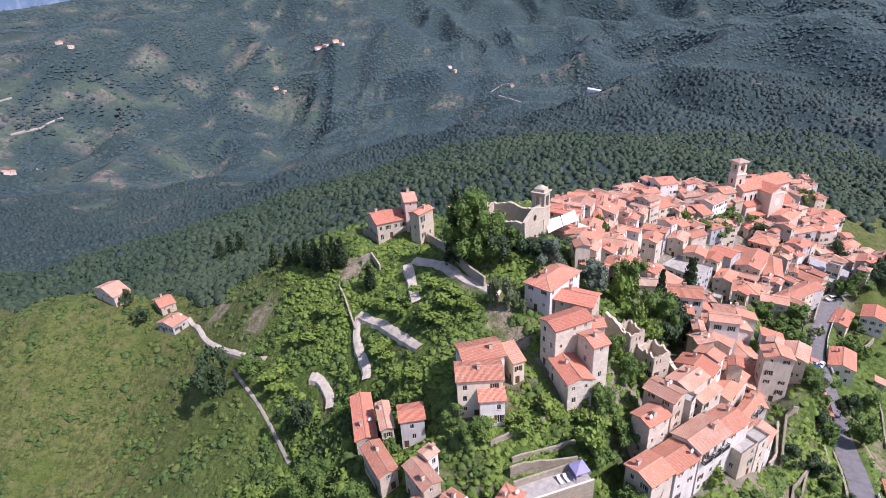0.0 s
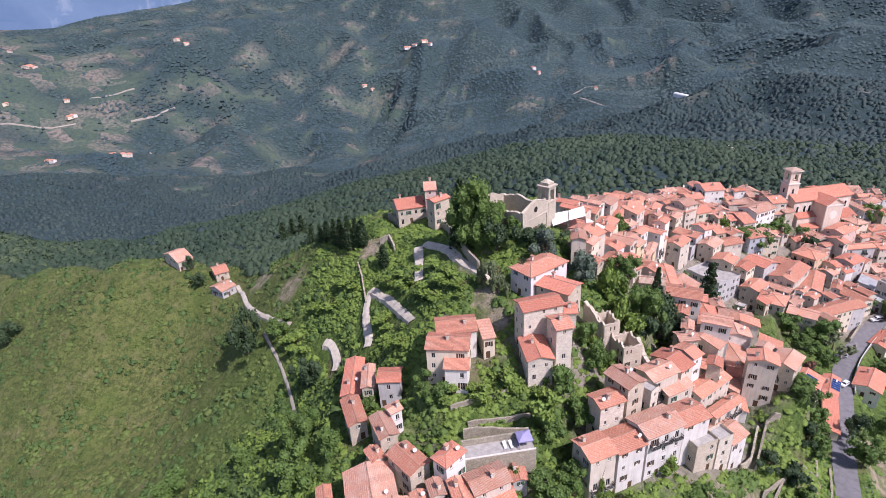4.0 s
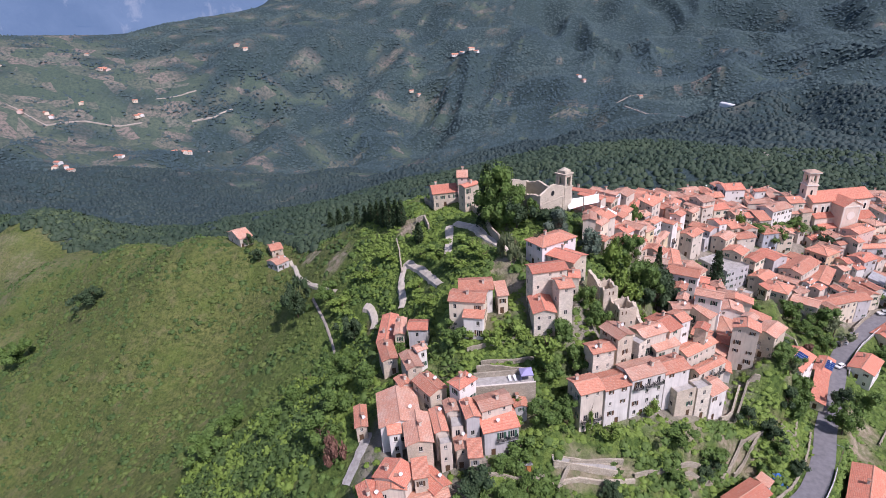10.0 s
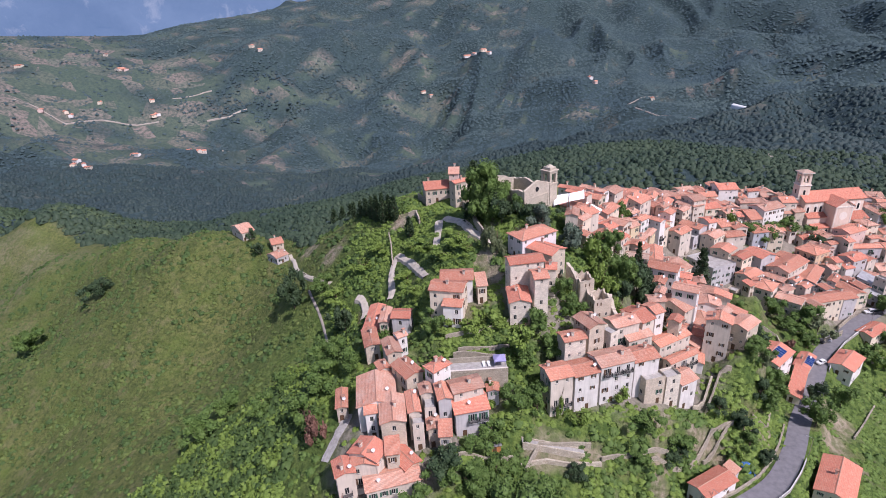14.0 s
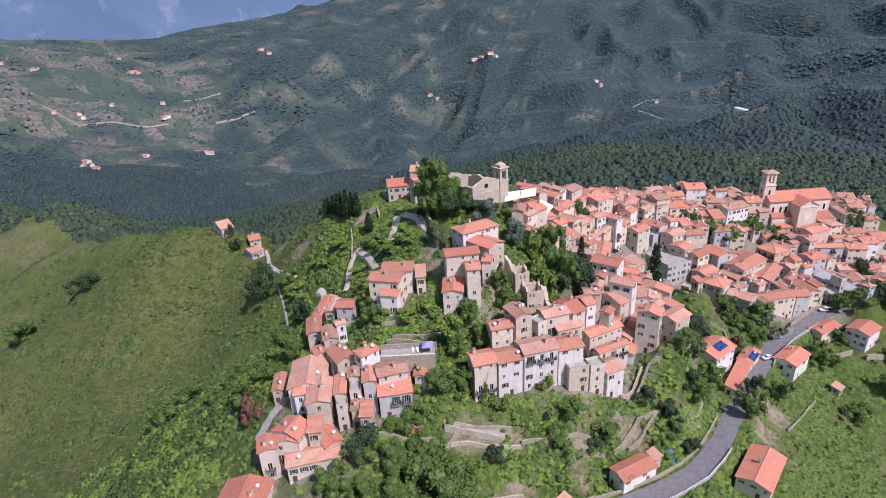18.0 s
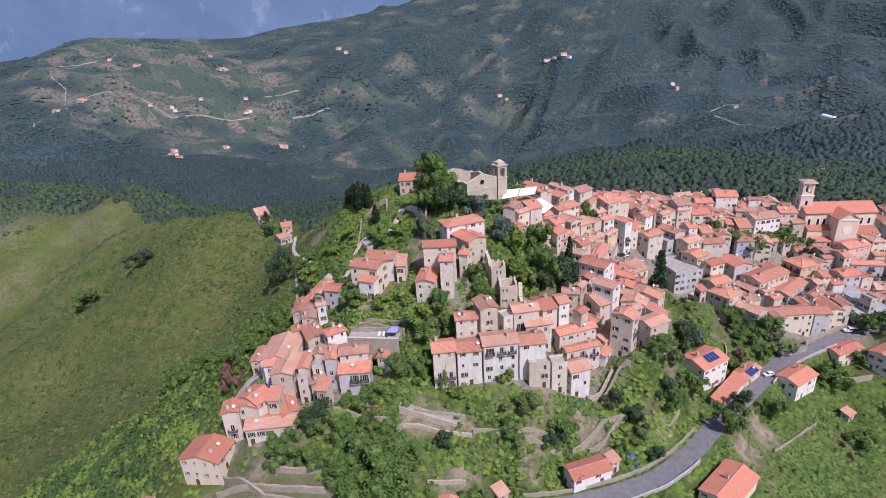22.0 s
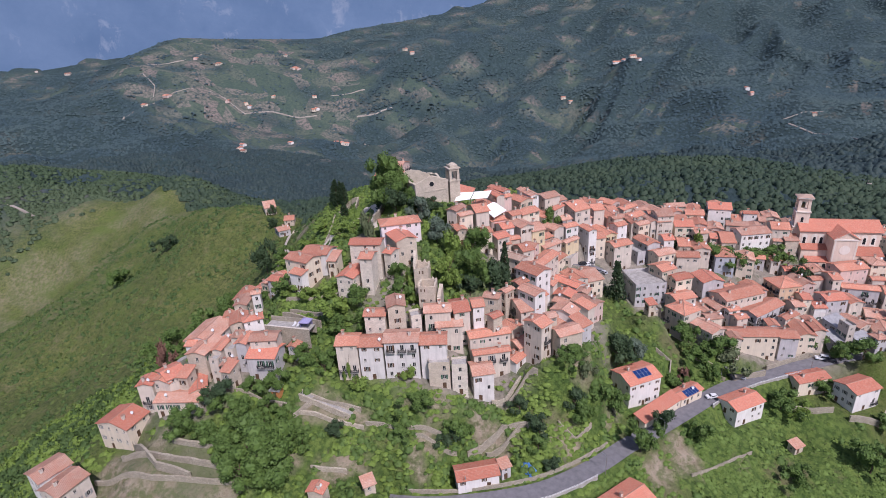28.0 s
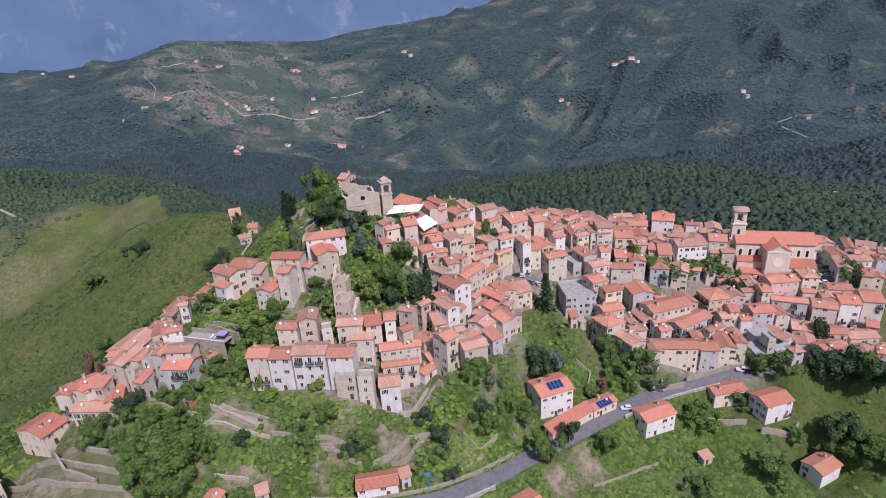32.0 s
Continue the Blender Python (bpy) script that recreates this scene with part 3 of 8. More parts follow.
house(67.6, 94.0, 37.4, 5.4, 4.6, 33, 10.0, "rubble", "flat", "mid")
house(36.6, 166.0, 60.3, 10.0, 7.5, 147, 8.2, "pink", "gable", "mid")
house(49.2, 178.6, 55.2, 10.0, 7.5, 66, 7.1, "cream", "gable", "mid")
house(49.2, 209.2, 51.4, 10.0, 7.5, 61, 7.3, "white", "gable", "old")
house(49.2, 221.8, 43.9, 10.0, 7.5, 134, 8.5, "pink", "gable", "mid")
house(54.6, 230.8, 41.9, 10.0, 7.5, 78, 8.0, "stone", "gable", "old")
house(54.6, 247.0, 40.5, 10.0, 7.5, 168, 8.4, "white", "gable", "mid")
house(61.8, 252.4, 39.5, 10.0, 7.5, 160, 7.5, "pink", "gable", "mid")
house(67.2, 259.6, 37.5, 10.0, 7.5, 137, 8.4, "pale", "gable", "mid")
house(70.8, 225.4, 41.9, 10.0, 7.5, 134, 7.6, "pink", "gable", "mid")
house(74.4, 169.6, 34.6, 10.0, 7.5, 143, 7.4, "plaster", "gable", "mid")
house(76.2, 263.2, 36.3, 10.0, 7.5, 123, 7.3, "stone", "gable", "old")
house(78.0, 239.8, 38.4, 10.0, 7.5, 70, 7.7, "pale", "gable", "mid")
house(81.6, 203.8, 37.2, 10.0, 7.5, 54, 7.4, "plaster", "gable", "mid")
house(83.4, 256.0, 37.3, 10.0, 7.5, 137, 8.3, "cream", "gable", "old")
house(87.0, 148.0, 36.4, 10.0, 7.5, 166, 7.5, "pink", "gable", "old")
house(87.0, 247.0, 38.6, 10.0, 7.5, 35, 8.1, "white", "gable", "mid")
house(90.6, 272.2, 35.4, 10.0, 7.5, 33, 7.9, "stone", "gable", "old")
house(94.2, 256.0, 34.3, 10.0, 7.5, 33, 7.9, "cream", "gable", "mid")
house(97.8, 214.6, 32.0, 10.0, 7.5, 52, 8.1, "cream", "gable", "old")
house(99.6, 274.0, 34.5, 10.0, 7.5, 108, 7.6, "pink", "gable", "mid")
house(105.0, 256.0, 33.3, 10.0, 7.5, 108, 8.0, "pink", "gable", "mid")
house(106.8, 220.0, 30.4, 10.0, 7.5, 24, 8.3, "plaster", "gable", "mid")
house(108.6, 283.0, 34.8, 10.0, 7.5, 104, 7.2, "white", "gable", "mid")
house(110.4, 194.8, 22.6, 10.0, 7.5, 49, 8.1, "plaster", "gable", "mid")
house(110.4, 230.8, 31.0, 10.0, 7.5, 114, 8.5, "plaster", "gable", "mid")
house(112.2, 257.8, 31.7, 10.0, 7.5, 108, 7.6, "pink", "gable", "old")
house(121.2, 261.4, 33.3, 10.0, 7.5, 12, 7.6, "plaster", "gable", "old")
house(123.0, 180.4, 19.4, 10.0, 7.5, 150, 7.3, "plaster", "gable", "old")
house(128.4, 236.2, 27.3, 10.0, 7.5, 101, 8.3, "cream", "gable", "old")
house(133.8, 223.6, 19.1, 10.0, 7.5, 131, 8.0, "pink", "gable", "mid")
house(133.8, 281.2, 33.0, 10.0, 7.5, 104, 7.6, "cream", "gable", "old")
house(150.0, 236.2, 20.1, 10.0, 7.5, 131, 7.6, "pink", "gable", "old")
house(169.8, 223.6, 12.1, 10.0, 7.5, 146, 7.3, "plaster", "gable", "old")
house(178.8, 225.4, 10.8, 10.0, 7.5, 100, 7.0, "white", "gable", "old")
house(180.6, 306.4, 24.5, 10.0, 7.5, 117, 7.7, "plaster", "gable", "mid")
house(186.0, 218.2, 14.3, 10.0, 7.5, 49, 8.4, "plaster", "gable", "mid")
house(186.0, 293.8, 24.0, 10.0, 7.5, 120, 8.0, "pale", "gable", "mid")
house(187.8, 229.0, 9.5, 10.0, 7.5, 26, 8.3, "plaster", "gable", "old")
house(187.8, 265.0, 19.0, 10.0, 7.5, 22, 7.9, "plaster", "gable", "mid")
house(196.8, 220.0, 13.9, 10.0, 7.5, 99, 7.0, "plaster", "gable", "old")
house(47.4, 142.6, 58.1, 8.5, 6.5, 61, 7.6, "cream", "gable", "mid")
house(56.4, 178.6, 44.8, 8.5, 6.5, 69, 7.9, "pale", "gable", "mid")
house(58.2, 185.8, 47.3, 8.5, 6.5, 160, 8.2, "pale", "gable", "old")
house(58.2, 216.4, 44.1, 8.5, 6.5, 134, 8.0, "pink", "gable", "mid")
house(58.2, 238.0, 40.6, 8.5, 6.5, 168, 8.3, "pale", "gable", "old")
house(63.6, 230.8, 42.1, 8.5, 6.5, 134, 7.7, "white", "gable", "old")
house(90.6, 119.2, 41.1, 8.5, 6.5, 53, 7.0, "stone", "gable", "old")
house(124.8, 279.4, 33.2, 8.5, 6.5, 18, 7.4, "pink", "gable", "old")
house(155.4, 248.8, 21.5, 8.5, 6.5, 117, 7.0, "plaster", "gable", "old")
house(168.0, 234.4, 16.5, 8.5, 6.5, 127, 7.5, "plaster", "gable", "mid")
house(196.8, 295.6, 25.1, 8.5, 6.5, 3, 7.4, "stone", "gable", "mid")
house(43.8, 162.4, 56.2, 7.0, 5.5, 53, 7.8, "pink", "gable", "mid")
house(63.6, 191.2, 46.9, 7.0, 5.5, 56, 8.4, "white", "gable", "mid")
house(63.6, 245.2, 38.6, 7.0, 5.5, 160, 7.4, "plaster", "gable", "mid")
house(92.4, 265.0, 35.0, 7.0, 5.5, 123, 7.7, "pink", "gable", "mid")
house(123.0, 189.4, 19.2, 7.0, 5.5, 41, 7.1, "cream", "gable", "old")
house(128.4, 263.2, 33.2, 7.0, 5.5, 104, 7.5, "stone", "gable", "old")
house(175.2, 290.2, 25.1, 7.0, 5.5, 117, 7.0, "white", "gable", "old")
house(184.2, 256.0, 18.1, 7.0, 5.5, 112, 7.5, "pink", "gable", "old")
house(196.8, 302.8, 24.3, 7.0, 5.5, 99, 8.3, "pink", "gable", "old")
house(204.0, 241.6, 6.5, 7.0, 5.5, 33, 8.4, "white", "gable", "old")
house(40.2, 176.8, 61.1, 5.5, 4.6, 57, 7.9, "pink", "gable", "mid")
house(54.6, 155.2, 52.3, 5.5, 4.6, 47, 8.4, "stone", "gable", "mid")
house(60.0, 160.6, 48.6, 5.5, 4.6, 177, 7.3, "pink", "gable", "old")
house(63.6, 211.0, 44.1, 5.5, 4.6, 61, 8.0, "pink", "gable", "old")
house(67.2, 135.4, 45.2, 5.5, 4.6, 73, 8.0, "plaster", "gable", "mid")
house(72.6, 149.8, 39.7, 5.5, 4.6, 91, 8.2, "plaster", "gable", "mid")
house(72.6, 232.6, 39.4, 5.5, 4.6, 44, 7.0, "pale", "gable", "old")
house(72.6, 254.2, 38.2, 5.5, 4.6, 47, 7.7, "pink", "gable", "mid")
house(74.4, 135.4, 41.7, 5.5, 4.6, 72, 7.9, "plaster", "gable", "mid")
house(79.8, 142.6, 37.4, 5.5, 4.6, 175, 7.1, "plaster", "gable", "old")
house(83.4, 155.2, 36.5, 5.5, 4.6, 91, 8.4, "stone", "gable", "old")
house(106.8, 248.8, 32.6, 5.5, 4.6, 32, 8.4, "plaster", "gable", "mid")
house(124.8, 216.4, 20.6, 5.5, 4.6, 51, 8.0, "cream", "gable", "mid")
house(132.0, 180.4, 17.7, 5.5, 4.6, 118, 8.4, "plaster", "gable", "old")
house(132.0, 194.8, 18.7, 5.5, 4.6, 46, 7.8, "plaster", "gable", "mid")
house(135.6, 270.4, 32.5, 5.5, 4.6, 104, 7.7, "plaster", "gable", "mid")
house(139.2, 247.0, 24.0, 5.5, 4.6, 117, 8.4, "pale", "gable", "mid")
house(141.0, 277.6, 32.3, 5.5, 4.6, 104, 7.6, "cream", "gable", "old")
house(142.8, 202.0, 15.1, 5.5, 4.6, 115, 8.1, "white", "gable", "mid")
house(155.4, 239.8, 20.8, 5.5, 4.6, 33, 7.4, "pale", "gable", "mid")
house(177.0, 252.4, 20.0, 5.5, 4.6, 24, 7.9, "pale", "gable", "mid")
house(202.2, 221.8, 13.1, 5.5, 4.6, 99, 8.4, "pale", "gable", "old")
house(202.2, 279.4, 21.4, 5.5, 4.6, 91, 8.2, "cream", "gable", "mid")

house(42.6, 112.6, 55.2, 6.4, 5.4, 116, 9.0, "stone", "flat", "old", 17.0, "roofless ruined stone house with broken walls among greenery")
house(47.4, 108.6, 51.6, 6.8, 6.2, 116, 9.5, "stone", "flat", "old", 17.0, "roofless ruined stone house with empty windows")

# ---- the land ----
LAND_LEVEL = 53.1
FAR_HILLS = [(-1600, 1800, 350, 85.6), (-800, 1000, 350, -132.4), (-600, 3400, 800, 176.3), (-200, 1200, 350, -129.9), (1600, 3200, 800, 98.9), (-1000, 1800, 250, 69.0), (-600, -200, 250, -148.1), (400, 2000, 500, -122.7), (0, -600, 250, -107.3), (-1400, 400, 250, -56.4), (600, -200, 250, -157.5), (-1600, 3400, 500, 132.4), (-2400, 1000, 250, 63.7), (-3200, 0, 800, -110.1), (600, 600, 250, -61.6), (-600, 1800, 250, -50.4), (-3200, 2800, 500, -99.9), (1600, 2200, 250, 85.6), (-1200, 1200, 250, -133.1), (-400, 600, 250, -95.2), (1600, 0, 500, -81.6), (-200, -400, 250, -117.1), (-600, 1400, 250, -122.5), (200, 1000, 250, -62.5), (-1000, 400, 250, -55.7), (-1200, 1600, 250, 103.4), (-1600, 1200, 250, 81.8), (-1800, 600, 250, -60.5), (600, 200, 250, -78.7), (-3000, 600, 250, -84.1), (1000, 3600, 800, 127.2), (-400, -400, 250, -127.1), (-2000, 1200, 250, -35.9), (-1400, 800, 250, -42.8)]
NEAR_HILLS = [(0, 120, 45, 42.2), (-380, 40, 120, -32.4), (180, 140, 45, -21.5), (20, 200, 28, 14.2), (-180, 200, 28, 23.9), (-120, 100, 45, -15.8), (0, 20, 28, 18.2), (-120, 320, 75, -24.2), (140, 0, 45, -38.3), (-500, 240, 28, 32.7), (-80, 200, 45, 14.9), (-440, 140, 45, -22.1), (-640, 260, 120, 14.0), (-640, 280, 28, -27.6), (60, 140, 28, 8.6), (80, 240, 28, 6.0), (80, 320, 28, -17.4), (-240, 300, 28, -14.3), (180, 300, 28, 9.2), (-260, 220, 28, 20.5), (-140, -80, 75, -24.1), (0, 320, 28, -18.3), (-340, -60, 45, 12.4), (-40, 120, 28, -22.5), (-40, 180, 28, 17.0), (0, -100, 45, -17.2), (-200, 80, 28, -20.4), (-440, 320, 120, -45.6), (-420, 300, 45, 49.9), (-340, 220, 28, 17.2), (-440, 200, 28, 14.2), (-580, 320, 28, 13.6), (100, 200, 28, -5.6), (120, 100, 28, -6.1), (120, 320, 28, -17.2), (120, 280, 28, 8.4), (-400, 260, 28, 8.6), (-180, 260, 28, -9.9), (200, 240, 28, -3.8), (280, 0, 75, -13.6), (-280, 160, 28, -10.6), (-40, 60, 28, 6.7), (-320, 260, 28, 9.6), (-500, 180, 28, 5.1), (-120, 140, 28, -11.6), (40, 220, 28, 10.9), (-350, 352, 60, 16.0), (-240, 290, 45, 8.0)]



def smooth(a, b, v):
    t = np.clip((v - a) / (b - a), 0, 1)
    return t * t * (3 - 2 * t)


def wobble(x, y, size, seed):
    """Cheap smooth noise in about -1..1."""
    r = np.random.RandomState(seed)
    out = 0
    for k in range(6):
        a, p, f = r.uniform(0, 6.283), r.uniform(0, 6.283), (0.6 + 0.25 * k) * 6.283 / size
        out = out + np.sin(f * (x * math.cos(a) + y * math.sin(a)) + p)
    return out / 3.0


def along(line, x, y):
    """Distance to a polyline of (x, y, z) and the line's height there."""
    best, zz = np.full(np.shape(x), 1e9), np.zeros(np.shape(x))
    for (ax_, ay_, az_), (bx_, by_, bz_) in zip(line, line[1:]):
        dx, dy = bx_ - ax_, by_ - ay_
        t = np.clip(((x - ax_) * dx + (y - ay_) * dy) / (dx * dx + dy * dy), 0, 1)
        d = np.hypot(x - ax_ - t * dx, y - ay_ - t * dy)
        zz = np.where(d < best, az_ + t * (bz_ - az_), zz)
        best = np.minimum(best, d)
    return best, zz


# the crest of the far western range
RANGE = [(-3000, 640, 20), (-2594, 883, 40), (-2436, 1026, 38), (-2264, 1170, 50), (-2123, 1227, 103), (-1970, 1293, 148), (-1827, 1419, 136), (-1568, 1654, 112), (-1502, 1789, 142), (-1390, 1952, 160), (-1247, 2178, 190), (-1146, 2355, 228), (-1000, 2600, 300), (-700, 2900, 380)]
SPUR = [(760, 1180, 70), (561, 1130, 30), (430, 1080, 0), (310, 1020, -33), (190, 930, -58), (90, 850, -95)]


def rough_land(x, y):
    z = LAND_LEVEL + 0 * x
    for cx, cy, r, h in FAR_HILLS + NEAR_HILLS:
        z = z + h * np.exp(-((x - cx) ** 2 + (y - cy) ** 2) / (2 * r * r))
    d = np.hypot(x - 0, y - 130)
    far = smooth(260, 700, d)
    z = z + far * (16 * wobble(x, y, 420, 3) + 9 * wobble(x, y, 170, 4))
    z = z + smooth(1000, 1400, d) * 52 * (0.5 - np.abs(wobble(x + 60 * wobble(x, y, 600, 6), y * 0.45, 420, 5)))
    c, zr = along(RANGE, x, y)
    k = smooth(820, 180, c)
    z = z * (1 - k) + k * (zr - 0.26 * c + smooth(30, 250, c) * (14 * wobble(x, y, 260, 12) + 7 * wobble(x, y, 110, 13)))
    c, zr = along(SPUR, x, y)
    z = np.where(d > 300, np.maximum(z, zr - 0.42 * c - 0.0004 * c * c + 8 * wobble(x, y, 120, 7)), z)
    return z


MAIN_ROAD = [(62.0, 63.0, 7.6), (72.0, 67.5, 8.0), (81.0, 73.4, 8.2), (90.0, 80.4, 8.6), (97.3, 87.9, 8.5), (102.4, 96.2, 8.0), (106.0, 103.4, 7.5), (108.8, 110.3, 7.1), (111.5, 117.5, 6.6), (115.0, 125.2, 6.1), (120.0, 136.2, 5.6), (126.2, 150.5, 5.0), (131.9, 163.7, 4.5), (139.6, 175.3, 4.2), (147.2, 184.5, 4.2), (155.0, 193.2, 4.4), (164.4, 202.7, 4.9), (174.0, 211.0, 5.4)]
PIAZZA = [(66.9, 180.8, 34.8), (71.5, 187.6, 31.0), (79.3, 194.0, 27.0)]
ROADS = [(MAIN_ROAD, 5.8, "road"), (PIAZZA, 7.5, "street")]



def land(x, y):
    """The ground's height, with the beds of the roads and paths cut in."""
    x, y = np.asarray(x, float), np.asarray(y, float)
    z = rough_land(x, y)
    z = z + 0.35 * wobble(x, y, 23, 8) + 0.18 * wobble(x, y, 9, 9)
    for line, width, _ in ROADS:
        d, zz = along(line, x, y)
        k = 1 - smooth(width / 2 + 0.8, width / 2 + 6, d)
        z = z * (1 - k) + (zz - 0.12) * k
    return z


def spread(lo, hi, a, b, step, grow):
    """Grid lines: even between a and b, wider and wider outside."""
    out = list(np.arange(a, b + 0.1, step))
    s = step
    while out[-1] < hi:
        s = min(s * grow, 60)
        out.append(out[-1] + s)
    s = step
    while out[0] > lo:
        s = min(s * grow, 60)
        out.insert(0, out[0] - s)
    return np.array(out)


gx, gy = spread(-3600, 2600, -260, 240, 2.5, 1.06), spread(-700, 3700, -40, 330, 2.5, 1.06)
X, Y = np.meshgrid(gx, gy)
Z = land(X, Y)


# level yards: middle, height, length, depth, turn
YARDS = [(18.2, 75.2, 43.4, 17, 8, 18, 0), (16.0, 152.5, 64.6, 16, 18, 56, 0), (26.5, 146.0, 64.4, 15, 7, 56, 0), (27.3, 157.1, 64.6, 6, 6, 56, 0), (34.0, 158.0, 60.5, 10, 8, 40, 0)]


def pads(Z):
    """Level the ground under each house to its own floor, fading out into the slope."""
    W, O = np.zeros_like(Z), np.zeros_like(Z)
    for x, y, z, l, d, a, tall, *_rest in HOUSES + YARDS:
        i0, i1 = np.searchsorted(gx, (x - 28, x + 28))
        j0, j1 = np.searchsorted(gy, (y - 28, y + 28))
        sub = np.s_[j0:j1, i0:i1]
        c, s = math.cos(radians(a)), math.sin(radians(a))
        u, v = (X[sub] - x) * c + (Y[sub] - y) * s, -(X[sub] - x) * s + (Y[sub] - y) * c
        q = np.hypot(np.maximum(np.abs(u) - l / 2, 0), np.maximum(np.abs(v) - d / 2, 0))
        k = np.exp(-((q / 5.0) ** 2))
        W[sub] += k
        O[sub] += k * (z - tall - Z[sub])
    return Z + O / np.maximum(W, 1.0)


Z = pads(Z)
for line, width, _ in ROADS:
    d_, zz_ = along(line, X, Y)
    k_ = 1 - smooth(width / 2 + 1.2, width / 2 + 4, d_)
    Z = Z * (1 - k_) + (zz_ - 0.12) * k_


def ground_at(x, y):
    """The height of the ground mesh."""
    x, y = np.asarray(x, float), np.asarray(y, float)
    a = np.clip(np.searchsorted(gx, x) - 1, 0, len(gx) - 2)
    b = np.clip(np.searchsorted(gy, y) - 1, 0, len(gy) - 2)
    s, t = (x - gx[a]) / (gx[a + 1] - gx[a]), (y - gy[b]) / (gy[b + 1] - gy[b])
    return (Z[b, a] * (1 - s) + Z[b, a + 1] * s) * (1 - t) + (Z[b + 1, a] * (1 - s) + Z[b + 1, a + 1] * s) * t


nx, ny = len(gx), len(gy)
me = bpy.data.meshes.new("ground")
me.vertices.add(nx * ny)
me.vertices.foreach_set("co", np.stack([X, Y, Z], -1).astype(np.float32).ravel())
i = (np.arange(ny - 1)[:, None] * nx + np.arange(nx - 1)[None]).ravel()
quads = np.stack([i, i + 1, i + 1 + nx, i + nx], -1).astype(np.int32)
me.loops.add(quads.size)
me.loops.foreach_set("vertex_index", quads.ravel())
me.polygons.add(len(quads))
me.polygons.foreach_set("loop_start", np.arange(0, quads.size, 4, dtype=np.int32))
me.polygons.foreach_set("use_smooth", np.ones(len(quads), bool))
me.update()


def wood_edge(x):
    """Where the woods behind the crest begin."""
    return np.interp(x, (-600, -460, -350, -250, -190, -150, -100, -40, 40, 420), (310, 288, 262, 234, 218, 214, 200, 200, 215, 330))


def ridge_back(x):
    """How far the wood of the western ridge reaches."""
    return np.interp(x, (-900, -700, -640, -544, -351, -200, -60), (320, 380, 430, 432, 360, 292, 270))


def wooded(x, y):
    """How far a place is wooded, 0 to 1: the far hillsides but for fields and clearings."""
    far = smooth(330, 480, np.hypot(x - 20, (y - 120) * 0.95))
    west = smooth(-150, -260, x) * smooth(600, 480, np.hypot(x, y - 120)) * smooth(18, 0, y - wood_edge(x))
    return np.clip(far * (1 - west), 0, 1)


def fields(x, y):
    """Terraced fields and groves on the far western hillside and clearings elsewhere."""
    plateau = np.exp(-(((x + 1330) / 420) ** 2 + ((y - 1130) / 300) ** 2)) + 0.6 * np.exp(-(((x + 1750) / 350) ** 2 + ((y - 1350) / 200) ** 2))
    k = smooth(0.35, 0.6, wobble(x, y, 210, 21) + 0.6 * wobble(x, y, 70, 22) + 1.9 * plateau - 0.15) * smooth(-150, -400, x) * smooth(700, 900, y)
    return np.maximum(k, smooth(1.25, 1.4, wobble(x, y, 150, 26) + 0.7 * wobble(x, y, 45, 27)) * smooth(600, 800, y))


def built_up(x, y):
    """How thickly houses stand around a place."""
    w = np.zeros(np.shape(x))
    for hx, hy, hz, l, d, a, *_rest in HOUSES:
        w = w + l * d / 90.0 * np.exp(-((x - hx) ** 2 + (y - hy) ** 2) / 230.0)
    return smooth(2.3, 3.6, w)


zone = np.zeros((ny, nx, 4), np.float32)
zone[..., 0] = built_up(X, Y)
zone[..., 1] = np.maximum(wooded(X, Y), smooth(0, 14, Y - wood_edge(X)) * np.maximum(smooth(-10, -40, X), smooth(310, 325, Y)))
zone[..., 2] = 0.85 * fields(X, Y) + 0.8 * smooth(0.95, 1.25, wobble(X, Y, 34, 61) + 0.5 * wobble(X, Y, 13, 62)) * smooth(150, 60, np.hypot(X - 70, (Y - 80) * 1.2))
# bare terraces and trodden plots
BARE = [(10, 28, 13), (25, 34, 10), (-1, 25, 7), (127, 128, 6), (122, 117, 4.5), (34, 64, 4), (40, 68, 3.5), (80, 93, 3), (36, 66, 4), (43, 68, 3.5), (49, 70.5, 3), (39.5, 52.5, 2.5), (66, 78.3, 3), (66, 73.5, 2.2), (76.5, 90.5, 3), (83, 92.5, 2.5), (78.5, 102, 3), (50, 57, 4.5), (18, 38, 4), (11, 119, 5), (14, 112, 4), (-35, 160, 5), (-94, 181, 5), (-71, 163, 6), (96, 118, 3)]
# the dry knoll on the western ridge
zone[..., 2] += 0.34 * smooth(-230, -400, X) * smooth(-0.5, 0.5, wobble(X, Y, 90, 64) + 0.5 * wobble(X, Y, 25, 65)) * smooth(700, 600, np.hypot(X, Y - 120)) * smooth(20, -10, Y - wood_edge(X))
for bx, by, br in BARE:
    zone[..., 2] = np.maximum(zone[..., 2], smooth(1.15, 0.7, np.hypot(X - bx, Y - by) / br + 0.25 * wobble(X, Y, 7, 63)))
lush = np.clip(1.7 - np.hypot((X + 12) / 62, (Y - 118) / 60), 0, 1) + np.clip(1.6 - np.hypot((X - 95) / 90, (Y - 85) / 85), 0, 1) + smooth(100, 120, X) * smooth(190, 165, Y)
zone[..., 3] = np.clip(lush, 0, 1)
me.attributes.new("zone", "FLOAT_COLOR", "POINT").data.foreach_set("color", zone.ravel())


